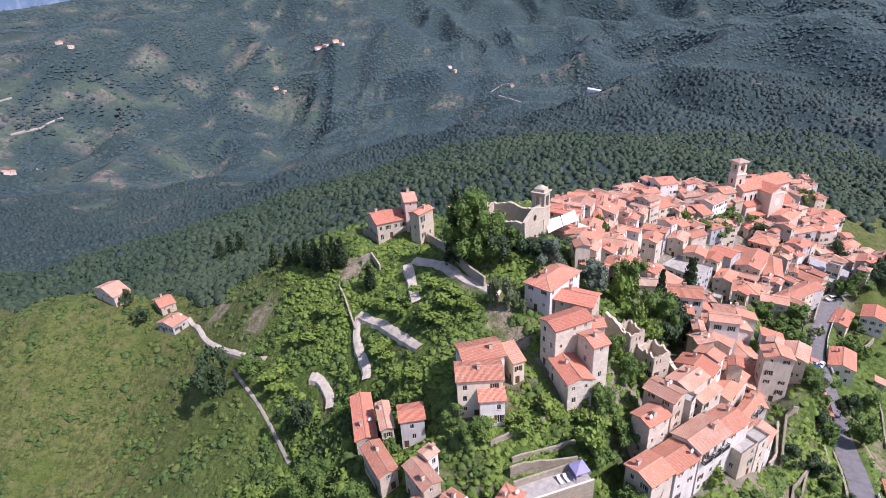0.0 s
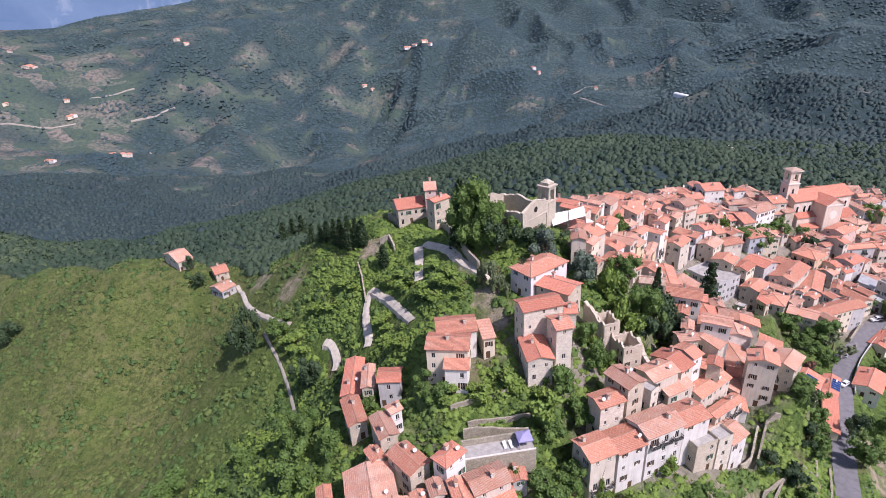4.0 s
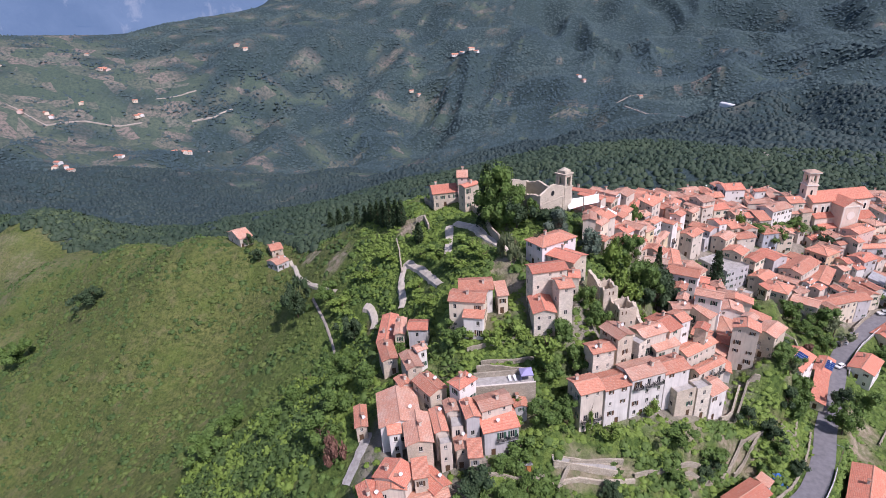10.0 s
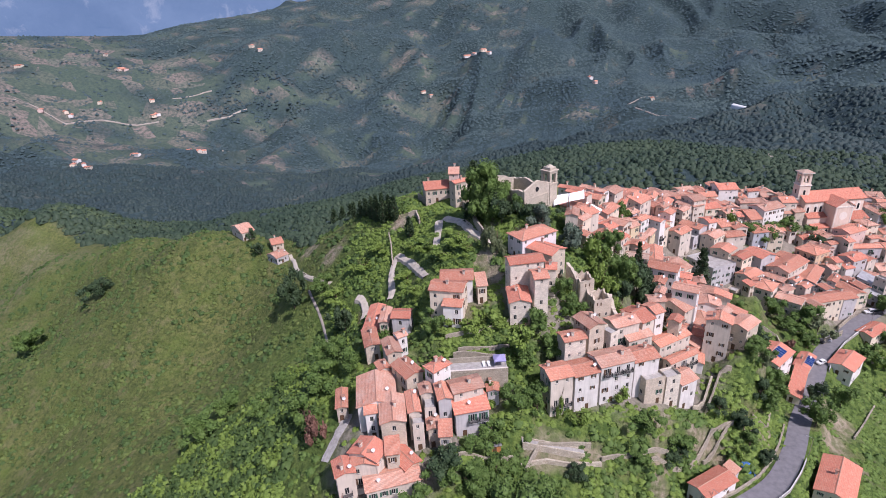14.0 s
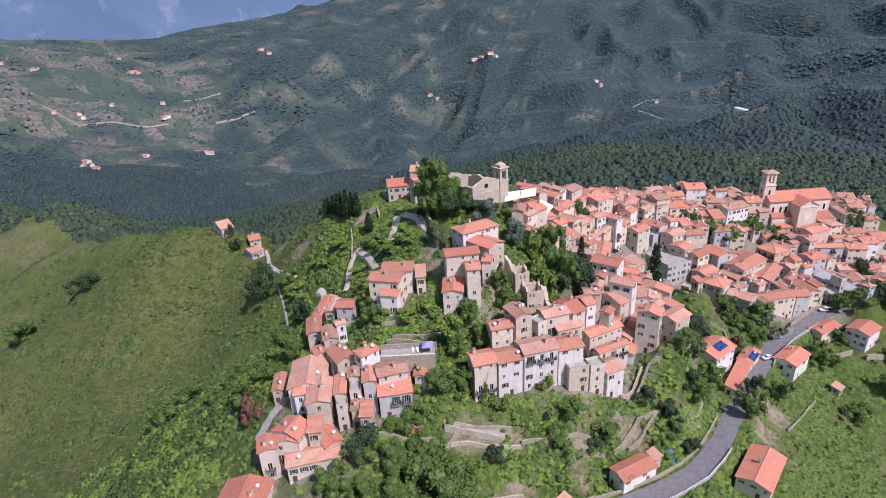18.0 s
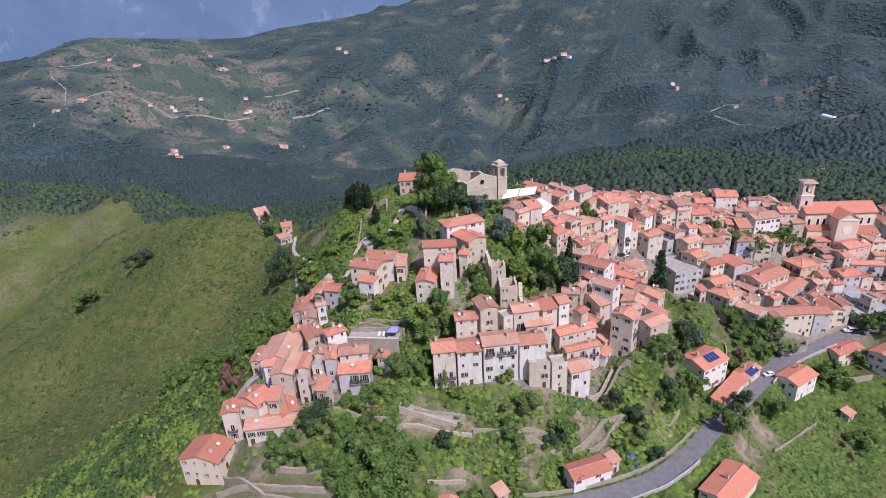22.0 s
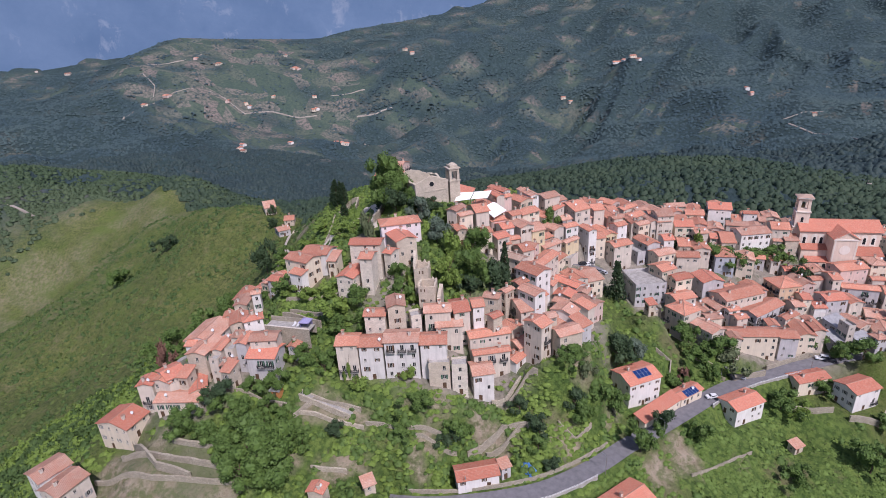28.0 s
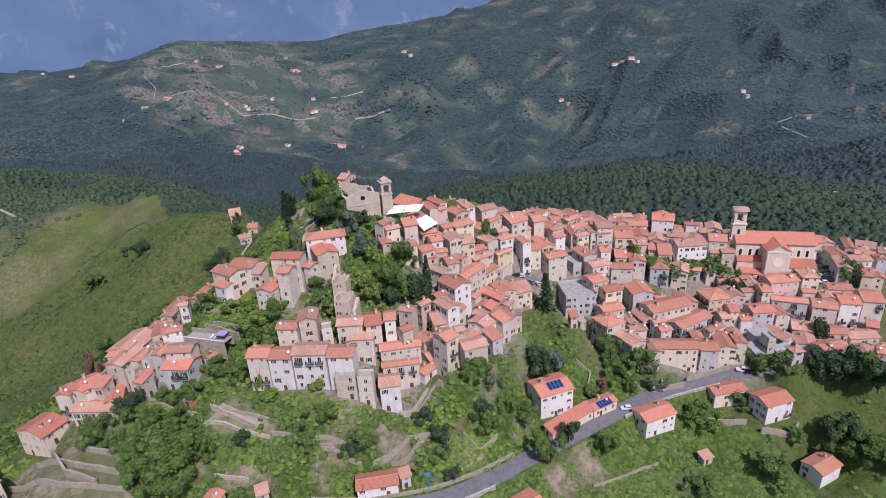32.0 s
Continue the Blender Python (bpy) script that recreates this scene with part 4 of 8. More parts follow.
def grass():
    m = Mat("grass_land", 0.95)
    at = m.t.nodes.new("ShaderNodeAttribute")
    at.attribute_name = "zone"
    sep = m.t.nodes.new("ShaderNodeSeparateColor")
    m.t.links.new(at.outputs["Color"], sep.inputs[0])
    base = m.mix(m.ramp(m.noise(0.05, 7), [(0.35, 0.0), (0.65, 1.0)]), (0.094, 0.124, 0.03), (0.155, 0.166, 0.052))
    base = m.mix(m.ramp(m.noise(0.45, 9, rough=0.75), [(0.46, 0.0), (0.55, 0.85)]), base, (0.048, 0.076, 0.017))
    base = m.mix(m.ramp(m.noise(0.13, 9, rough=0.7), [(0.52, 0.0), (0.7, 0.8)]), base, (0.185, 0.165, 0.085))
    base = m.mix(m.ramp(m.noise(0.028, 8, rough=0.65), [(0.5, 0.0), (0.62, 0.7)]), base, (0.1, 0.148, 0.028))
    base = m.mix(m.ramp(m.noise(1.4, 6, rough=0.7), [(0.5, 0.0), (0.7, 0.6)]), base, (0.19, 0.19, 0.085))
    earth = m.mix(m.ramp(m.noise(0.3, 6), [(0.35, 0.0), (0.65, 1.0)]), (0.4, 0.33, 0.25), (0.27, 0.22, 0.15))
    earth = m.mix(m.ramp(m.noise(0.28, 8, rough=0.7), [(0.44, 0.0), (0.58, 0.85)]), earth, (0.12, 0.145, 0.055))
    paving = m.mix(m.ramp(m.noise(0.5, 6), [(0.35, 0.0), (0.65, 1.0)]), (0.33, 0.29, 0.24), (0.22, 0.2, 0.16))
    paving = m.mix(m.ramp(m.noise(0.12, 6), [(0.52, 0.0), (0.6, 0.8)]), paving, (0.09, 0.125, 0.045))
    # Wood floor: distance haze is put into its blue tones.
    hazed_floor = m.mix(m.ramp(m.noise(0.06, 8), [(0.4, 0.0), (0.62, 1.0)]), (0.037, 0.064, 0.073), (0.056, 0.089, 0.094))
    hazed_floor = m.mix(m.ramp(m.noise(0.008, 8), [(0.6, 0.0), (0.68, 0.7)]), hazed_floor, (0.17, 0.16, 0.115))
    # Crown-like cells, with the gaps between crowns painted dark.
    hazed_floor = m.mix(m.ramp(m.cells(0.14), [(0.1, 0.0), (0.75, 1.0)]), hazed_floor, (0.028, 0.05, 0.048))
    earth = m.mix(m.ramp(m.noise(0.02, 7), [(0.52, 0.0), (0.64, 0.8)]), earth, (0.13, 0.15, 0.075))
    lush = m.mix(m.ramp(m.noise(0.16, 7), [(0.35, 0.0), (0.65, 1.0)]), (0.088, 0.145, 0.03), (0.15, 0.21, 0.048))
    lush = m.mix(m.ramp(m.noise(0.6, 6), [(0.44, 0.0), (0.58, 0.8)]), lush, (0.045, 0.085, 0.018))
    lush = m.mix(m.ramp(m.noise(0.045, 6), [(0.58, 0.0), (0.68, 0.7)]), lush, (0.17, 0.15, 0.08))
    base = m.mix(at.outputs["Alpha"], base, lush)
    base = m.mix(sep.outputs[1], base, hazed_floor)
    plot = m.t.nodes.new("ShaderNodeSeparateColor")
    m.t.links.new(m.cells(0.016, "F1", "Color", stretch=(1, 1.8, 1)), plot.inputs[0])
    plots = m.ramp(plot.outputs[0], [(0.0, (0.07, 0.105, 0.075)), (0.35, (0.1, 0.13, 0.09)), (0.6, (0.16, 0.16, 0.125)), (0.8, (0.25, 0.2, 0.17)), (1.0, (0.17, 0.18, 0.14))])
    plots = m.mix(m.ramp(m.noise(0.12, 6), [(0.42, 0.0), (0.6, 0.8)]), plots, (0.05, 0.08, 0.065))
    earth = m.mix(sep.outputs[1], earth, plots)
    base = m.mix(sep.outputs[2], base, earth)
    base = m.mix(sep.outputs[0], base, paving)
    n = m.bump(m.noise(0.5, 7, rough=0.65), 1.0, 1.5)
    return m.done(base, m.bump(m.noise(3.0, 5), 0.25, 0.7, n))


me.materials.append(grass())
tagged(new("ground", me), "green grassy hillsides with scrub and bare earth", "ground", kind="structure")


def ribbon(name, line, width, material, label, thick=0.25):
    """A strip that follows a line of places, with sides that go into the ground."""
    pts = []
    for k in range(len(line) - 1):
        p0, p1, p2, p3 = (Vector(line[min(max(k + q, 0), len(line) - 1)]) for q in (-1, 0, 1, 2))
        n = max(2, int((p2 - p1).length / 2.5))
        for s in range(n):
            t = s / n
            pts.append(0.5 * ((2 * p1) + (p2 - p0) * t + (2 * p0 - 5 * p1 + 4 * p2 - p3) * t * t + (3 * p1 - p0 - 3 * p2 + p3) * t ** 3))
    pts.append(Vector(line[-1]))
    bm = bmesh.new()
    rows = []
    for k, p in enumerate(pts):
        d = pts[min(k + 1, len(pts) - 1)] - pts[max(k - 1, 0)]
        s = Vector((d.y, -d.x, 0)).normalized() * width / 2
        rows.append([bm.verts.new(q) for q in (p - s - Vector((0, 0, thick + 0.6)), p - s, p + Vector((0, 0, 0.05)), p + s, p + s - Vector((0, 0, thick + 0.6)))])
    for a, b in zip(rows, rows[1:]):
        for q in range(4):
            bm.faces.new((a[q], a[q + 1], b[q + 1], b[q]))
    for f in bm.faces:
        f.normal_update()
    ob = part(name, bm, material)
    return tagged(ob, label, name, kind="structure")


ribbon("road", MAIN_ROAD, 5.8, M_ASPHALT, "grey asphalt village road winding past the houses")
ribbon("street", PIAZZA, 7.5, M_ASPHALT, "small asphalt square between the village houses")

# ---- houses ----
def inside(px, py, pz, skip):
    for k, (x, y, z, l, d, a, *_rest) in enumerate(HOUSES):
        if k == skip or pz > z + 0.5:
            continue
        c, s = math.cos(radians(a)), math.sin(radians(a))
        u, v = (px - x) * c + (py - y) * s, -(px - x) * s + (py - y) * c
        if abs(u) < l / 2 and abs(v) < d / 2:
            return True
    return False


def mesh_of(name, bm, *materials):
    me = bpy.data.meshes.new(name)
    bm.to_mesh(me)
    bm.free()
    for m in materials:
        me.materials.append(m)
    return me


def lattice(bm, xs, zs, solid, y0, y1):
    """One connected board with openings: cells (column, row) that are solid."""
    v = {}
    def at(a, b, y):
        if (a, b, y) not in v:
            v[a, b, y] = bm.verts.new((xs[a], y, zs[b]))
        return v[a, b, y]
    for a, b in solid:
        bm.faces.new((at(a, b, y0), at(a + 1, b, y0), at(a + 1, b + 1, y0), at(a, b + 1, y0)))
        for da, db, p, q in ((0, -1, (a, b), (a + 1, b)), (1, 0, (a + 1, b), (a + 1, b + 1)), (0, 1, (a + 1, b + 1), (a, b + 1)), (-1, 0, (a, b + 1), (a, b))):
            if (a + da, b + db) not in solid:
                bm.faces.new((at(*q, y0), at(*p, y0), at(*p, y1), at(*q, y1)))


def window_mesh(w, h):
    """Frame, pane and sill of a window."""
    bm = bmesh.new()
    lattice(bm, [-w / 2, -w / 2 + 0.09, -0.045, 0.045, w / 2 - 0.09, w / 2], [0, 0.09, h - 0.09, h], {(a, b) for a in range(5) for b in range(3) if b != 1 or a in (0, 2, 4)}, 0.06, 0.12)
    frame_ = mesh_of("window", bm, M_FRAME)
    bm = bmesh.new()
    box(bm, -w / 2 + 0.04, 0.12, 0.04, w / 2 - 0.04, 0.15, h - 0.04)
    pane = mesh_of("pane", bm, M_GLASS)
    bm = bmesh.new()
    box(bm, -w / 2 - 0.12, -0.1, -0.12, w / 2 + 0.12, 0.05, -0.005)
    return frame_, pane, mesh_of("sill", bm, M_CONCRETE)


def shutter_mesh(w, h, mat):
    bm = bmesh.new()
    box(bm, 0, -0.07, 0, w, -0.03, h)
    for k in range(6):
        box(bm, 0.06, -0.09, h * (k + 0.3) / 6.4, w - 0.06, -0.068, h * (k + 0.75) / 6.4)
    me = bpy.data.meshes.new("shutter")
    bm.to_mesh(me)
    bm.free()
    me.materials.append(mat)
    return me


WIN = {s: window_mesh(*s) for s in ((0.95, 1.45), (0.75, 1.05), (1.1, 2.1))}
SHUT = {s: [shutter_mesh(s[0] / 2, s[1], m) for m in M_SHUT] for s in WIN}


def door_mesh():
    bm = bmesh.new()
    box(bm, -0.55, 0.08, 0, 0.55, 0.14, 2.1)
    for x in (-0.5, 0.05):
        for z in (0.15, 1.15):
            box(bm, x + 0.05, 0.05, z, x + 0.4, 0.078, z + 0.8)
    me = bpy.data.meshes.new("door")
    bm.to_mesh(me)
    bm.free()
    me.materials.append(M_WOOD)
    return me


def chimney_mesh():
    bm = bmesh.new()
    box(bm, -0.35, -0.3, -1.2, 0.35, 0.3, 0.9)
    box(bm, -0.45, -0.4, 0.9, 0.45, 0.4, 1.0)
    for x in (-0.3, 0.3):
        for y in (-0.25, 0.25):
            box(bm, x - 0.07, y - 0.07, 1.0, x + 0.07, y + 0.07, 1.3)
    box(bm, -0.5, -0.45, 1.3, 0.5, 0.45, 1.42, 1)
    me = bpy.data.meshes.new("chimney")
    bm.to_mesh(me)
    bm.free()
    me.materials.append(WALLS["plaster"])
    me.materials.append(ROOFS["old"])
    return me


def dish_mesh():
    bm = bmesh.new()
    tube(bm, [(0, 0, -0.6), (0, 0, 0.55)], [0.04, 0.04], 6)
    q = Vector((0.5, -0.8, 0.35)).normalized().to_track_quat("Z", "Y")
    rings = []
    for r, h in ((0.02, 0.0), (0.25, 0.03), (0.48, 0.12)):
        rings.append([bm.verts.new(Vector((0, 0, 0.6)) + q @ Vector((r * math.cos(k * 0.5236), r * math.sin(k * 0.5236), h))) for k in range(12)])
    for a, b in zip(rings, rings[1:]):
        for k in range(12):
            bm.faces.new((a[k], a[(k + 1) % 12], b[(k + 1) % 12], b[k]))
    tube(bm, [Vector((0, 0, 0.6)), Vector((0, 0, 0.6)) + q @ Vector((0, 0, 0.45))], [0.03, 0.03], 5)
    me = bpy.data.meshes.new("satellite_dish")
    bm.to_mesh(me)
    bm.free()
    me.materials.append(M_DISH)
    return me


def balcony_meshes(w=2.4, d=0.95):
    """Slab and iron railing of a balcony."""
    bm = bmesh.new()
    box(bm, -w / 2, -d, -0.16, w / 2, 0.02, 0.0)
    slab = mesh_of("balcony", bm, M_CONCRETE)
    bm = bmesh.new()
    n = int(w / 0.16)
    xs = [-w / 2 + 0.04 + (w - 0.08) * k / (2 * n) for k in range(2 * n + 1)]
    lattice(bm, xs, [0.0, 0.1, 0.92, 1.0], {(a, b) for a in range(2 * n) for b in range(3) if b != 1 or a % 2 == 0}, -d + 0.03, -d + 0.06)
    for sx in (-1, 1):
        side = bmesh.new()
        ys = [-d + 0.075 + (d - 0.09) * k / 12 for k in range(13)]
        lattice(side, ys, [0.0, 0.1, 0.92, 1.0], {(a, b) for a in range(12) for b in range(3) if b != 1 or a % 2 == 0}, -0.015, 0.015)
        turned = {v: bm.verts.new((sx * (w / 2 - 0.05) + v.co.y, v.co.x, v.co.z)) for v in side.verts}
        for f in side.faces:
            bm.faces.new([turned[v] for v in f.verts])
        side.free()
    return slab, mesh_of("railing", bm, plain("dark_iron", (0.07, 0.07, 0.075), 0.6, 0.6))


BALCONY = balcony_meshes()
DOOR, CHIMNEY, DISH = door_mesh(), chimney_mesh(), dish_mesh()


def wall_side(bm, origin, along_, out, length, z0, z1, holes):
    """One side of a house with openings through it: a grid of faces, with reveals 0.2 deep."""
    xs, zs = {0.0, length}, {z0, z1}
    for cx, zb, w, h in holes:
        xs |= {cx - w / 2, cx + w / 2}
        zs |= {zb, zb + h}
    xs, zs = sorted(xs), sorted(zs)
    P = lambda u, z, o=0.0: origin + along_ * u - out * o + Vector((0, 0, z))
    grid = {(a, b): bm.verts.new(P(u, z)) for a, u in enumerate(xs) for b, z in enumerate(zs)}
    for a in range(len(xs) - 1):
        for b in range(len(zs) - 1):
            mx, mz = (xs[a] + xs[a + 1]) / 2, (zs[b] + zs[b + 1]) / 2
            if any(abs(mx - cx) < w / 2 and zb < mz < zb + h for cx, zb, w, h in holes):
                continue
            bm.faces.new((grid[a, b], grid[a + 1, b], grid[a + 1, b + 1], grid[a, b + 1]))
    for cx, zb, w, h in holes:
        ring = [(cx - w / 2, zb), (cx + w / 2, zb), (cx + w / 2, zb + h), (cx - w / 2, zb + h)]
        o = [bm.verts.new(P(*q)) for q in ring]
        n = [bm.verts.new(P(*q, 0.2)) for q in ring]
        for k in range(4):
            bm.faces.new((o[k], n[k], n[(k + 1) % 4], o[(k + 1) % 4]))


def roof_part(name, me_quads, mat, thick, parent, label=""):
    """Roof slopes (lists of corners, eave first) as slabs with tile coordinates: u along the eave, v up the slope."""
    bm = bmesh.new()
    uv = bm.loops.layers.uv.new("UVMap")
    for quad in me_quads:
        q = [Vector(p) for p in quad]
        e = (q[1] - q[0]).normalized()
        n = e.cross(q[-1] - q[0]).normalized()
        s = n.cross(e)
        top = [bm.verts.new(p) for p in q]
        low = [bm.verts.new(p - Vector((0, 0, thick))) for p in q]
        faces = [bm.faces.new(top), bm.faces.new(low[::-1])]
        for k in range(len(q)):
            faces.append(bm.faces.new((low[k], low[(k + 1) % len(q)], top[(k + 1) % len(q)], top[k])))
        for f in faces:
            for lp in f.loops:
                d = lp.vert.co - q[0]
                lp[uv].uv = (d.dot(e), d.dot(s))
    return part(name, bm, mat, parent, label)


def ridge_caps(bm, a, b, r=0.16):
    """A row of rounded cap tiles from a to b."""
    a, b = Vector(a), Vector(b)
    n = max(2, int((b - a).length / 0.9))
    side = Vector((-(b - a).y, (b - a).x, 0)).normalized()
    for k in range(n):
        p, q = a.lerp(b, k / n), a.lerp(b, (k + 1.08) / n)
        ends = []
        for at, rr in ((p, r), (q, r * 0.85)):
            ends.append([bm.verts.new(at + side * rr * math.cos(t) + Vector((0, 0, rr * 0.9 * math.sin(t) - 0.03))) for t in (0, 0.8, 1.57, 2.34, 3.14)])
        for j in range(4):
            bm.faces.new((ends[0][j], ends[0][j + 1], ends[1][j + 1], ends[1][j]))


def ragged(bm, a, b, z0, tops, thick, slot=0):
    """A wall from a to b with an uneven top, sampled along its length."""
    a, b = Vector((*a, 0)), Vector((*b, 0))
    n = len(tops)
    side = Vector((-(b - a).y, (b - a).x, 0)).normalized() * thick / 2
    cols = []
    for k, t in enumerate(tops):
        p = a.lerp(b, k / (n - 1))
        cols.append([bm.verts.new(q) for q in (p - side + Vector((0, 0, z0)), p + side + Vector((0, 0, z0)), p + side + Vector((0, 0, t)), p - side + Vector((0, 0, t + 0.05)))])
    for c, d in zip(cols, cols[1:]):
        for k in range(4):
            bm.faces.new((c[k], d[k], d[(k + 1) % 4], c[(k + 1) % 4])).material_index = slot
    bm.faces.new(cols[0][::-1]).material_index = slot
    bm.faces.new(cols[-1]).material_index = slot


WALL_WORDS = {"rose": "pale rose plastered", "white": "white plastered", "cream": "cream plastered", "plaster": "weathered beige plastered", "grey": "grey plastered", "oldwhite": "weathered white plastered", "pink": "faded pink", "yellow": "faded yellow", "ochre": "ochre plastered", "bluegrey": "blue-grey plastered", "pale": "pale plastered", "stone": "brown stone", "rubble": "grey rubble stone"}
ROOF_WORDS = {"new": "bright orange tiled", "mid": "terracotta tiled", "old": "weathered terracotta tiled", "pale": "bleached tiled", "sheet": "grey sheet-metal"}


def build_house(k):
    x, y, z, L, D, ang, tall, wall, roof, tone, pitch, label = HOUSES[k]
    rng = random.Random(1000 + k)
    c, s = math.cos(radians(ang)), math.sin(radians(ang))
    world_xy = lambda u, v: (x + u * c - v * s, y + u * s + v * c)
    corners = [(-L / 2, -D / 2), (L / 2, -D / 2), (L / 2, D / 2), (-L / 2, D / 2)]
    g = [float(ground_at(*world_xy(u * 1.06, v * 1.06))) for u, v in corners]
    low = min(g) - 1.0
    base = min(low, z - 3.0)
    H = z - base
    thing = new("house")
    thing.matrix_world = pose(x, y, base, 0, 0, ang)
    storeys = max(1, round((z - min(g)) / 3.1))
    tagged(thing, label or f"{WALL_WORDS[wall]} house with a {ROOF_WORDS[tone]} roof", "house", "village houses")
    over = 0.42
    l, d = L / 2 - over, D / 2 - over
    rise = (D / 2) * math.tan(radians(pitch))
    bm = bmesh.new()
    sides = [((-l, -d), (1, 0), (0, -1), 2 * l), ((l, -d), (0, 1), (1, 0), 2 * d), ((l, d), (-1, 0), (0, 1), 2 * l), ((-l, d), (0, -1), (-1, 0), 2 * d)]
    fittings = []
    kind = rng.choice([0, 0, 1, 1, 2])
    for n, (o, a, out, length) in enumerate(sides):
        holes = []
        wx, wy = out[0] * c - out[1] * s, out[0] * s + out[1] * c
        mx, my = world_xy(out[0] * (l if n % 2 else 0), out[1] * (0 if n % 2 else d))
        toward = (mx - 40) * wx + (my + 20) * wy
        if toward < 25 and length > 2.2:
            cols = max(1, int(length / rng.uniform(2.4, 3.1)))
            for r in range(min(storeys + 1, 6)):
                size = rng.choice([(0.95, 1.45)] * 4 + [(0.75, 1.05)] * 2 + [(1.1, 2.1)])
                zb = H - 2.75 - 3.0 * r + (0.35 if size[1] < 1.2 else 0) - (0.55 if size[1] > 2 else 0)
                if r == 0 and rng.random() < 0.35:
                    size, zb = (0.75, 1.05), H - 1.75
                for q in range(cols):
                    if rng.random() < (0.22 if wall not in ("rubble",) else 0.3):
                        continue
                    cx = length * (q + 0.5) / cols + rng.uniform(-0.2, 0.2)
                    px, py = world_xy(o[0] + a[0] * cx + out[0] * 0.8, o[1] + a[1] * cx + out[1] * 0.8)
                    if base + zb < float(ground_at(px, py)) + 0.9 or inside(px, py, base + zb + 0.8, k):
                        continue
                    if cx - size[0] / 2 < 0.35 or cx + size[0] / 2 > length - 0.35:
                        continue
                    holes.append((cx, zb, *size))
                    fittings.append((n, cx, zb, size, rng.random()))
            for q in range(4):
                cx = rng.uniform(1.0, max(1.05, length - 1.0))
                px, py = world_xy(o[0] + a[0] * cx + out[0] * 0.8, o[1] + a[1] * cx + out[1] * 0.8)
                gz = float(ground_at(px, py)) - base + 0.05
                if gz > H - 2.5 or inside(px, py, base + gz + 1, k) or length < 2.4:
                    continue
                if any(abs(h[0] - cx) < 1.2 and h[1] < gz + 2.4 and h[1] + h[3] > gz - 0.2 for h in holes):
                    continue
                holes.append((cx, gz, 1.1, 2.1))
                fittings.append((n, cx, gz, "door", 0))
                break
        wall_side(bm, Vector((*o, 0)), Vector((*a, 0)), Vector((*out, 0)), length, 0.0, H, holes)
    slab = 0.2
    if roof == "gable":
        ri = d * math.tan(radians(pitch))
        for sx in (-1, 1):
            tri = [(sx * l, -d, H), (sx * l, d, H), (sx * l, 0, H + ri)]
            bm.faces.new([bm.verts.new(p) for p in (tri if sx > 0 else tri[::-1])])
        quads = [[(-L / 2, -D / 2, H - 0.1), (L / 2, -D / 2, H - 0.1), (L / 2, 0, H - 0.1 + rise), (-L / 2, 0, H - 0.1 + rise)], [(L / 2, D / 2, H - 0.1), (-L / 2, D / 2, H - 0.1), (-L / 2, 0, H - 0.1 + rise), (L / 2, 0, H - 0.1 + rise)]]
        ridges = [((-L / 2, 0, H - 0.1 + rise), (L / 2, 0, H - 0.1 + rise))]
    elif roof == "hip":
        e = max(0.2, L / 2 - D / 2)
        t = H - 0.1 + rise
        quads = [[(-L / 2, -D / 2, H - 0.1), (L / 2, -D / 2, H - 0.1), (e, 0, t), (-e, 0, t)], [(L / 2, D / 2, H - 0.1), (-L / 2, D / 2, H - 0.1), (-e, 0, t), (e, 0, t)], [(L / 2, -D / 2, H - 0.1), (L / 2, D / 2, H - 0.1), (e, 0, t)], [(-L / 2, D / 2, H - 0.1), (-L / 2, -D / 2, H - 0.1), (-e, 0, t)]]
        ridges = [((-e, 0, t), (e, 0, t))] + [((u * L / 2, v * D / 2, H - 0.1), (u * e, 0, t)) for u in (-1, 1) for v in (-1, 1)]
    elif roof == "shed":
        up = D * math.tan(radians(pitch * 0.8))
        quads = [[(-L / 2, -D / 2, H - 0.05), (L / 2, -D / 2, H - 0.05), (L / 2, D / 2, H - 0.05 + up), (-L / 2, D / 2, H - 0.05 + up)]]
        ridges = []
        ui = up * d / (D / 2)
        for sx in (-1, 1):
            tri = [(sx * l, -d, H), (sx * l, d, H), (sx * l, d, H + ui)]
            bm.faces.new([bm.verts.new(p) for p in (tri if sx > 0 else tri[::-1])])
        bm.faces.new([bm.verts.new(p) for p in ((l, d, H), (-l, d, H), (-l, d, H + ui), (l, d, H + ui))])
    else:
        quads, ridges = [], []
    part("wall", bm, WALLS[wall], thing)
    if quads:
        rf = roof_part("roof", quads, ROOFS[tone], slab, thing)
        if ridges:
            bm = bmesh.new()
            for a_, b_ in ridges:
                ridge_caps(bm, a_, b_)
            part("ridge_tiles", bm, ROOFS["old"], rf)
        if rng.random() < 0.75:
            u, v = rng.uniform(-l * 0.6, l * 0.6), rng.uniform(0.15, 0.5) * d * rng.choice((-1, 1))
            if roof != "shed":
                place("chimney", CHIMNEY, thing, "", Matrix.Translation((u, v, H + rise * (1 - abs(v) / (D / 2)))) @ Matrix.Rotation(rng.uniform(-0.1, 0.1), 4, "Z"))
        if rng.random() < 0.3 and roof != "shed":
            u, v = rng.uniform(-l * 0.8, l * 0.8), -0.6 * d
            place("satellite_dish", DISH, thing, "white satellite dish", Matrix.Translation((u, v, H + rise * 0.4 + 0.4)) @ Matrix.Rotation(-radians(ang), 4, "Z"))
    else:
        bm = bmesh.new()
        fallen = "roofless" in label
        deep = 3.4 if fallen else 0.9
        box(bm, -l + 0.2, -d + 0.2, H - deep, l - 0.2, d - 0.2, H - deep + 0.15)
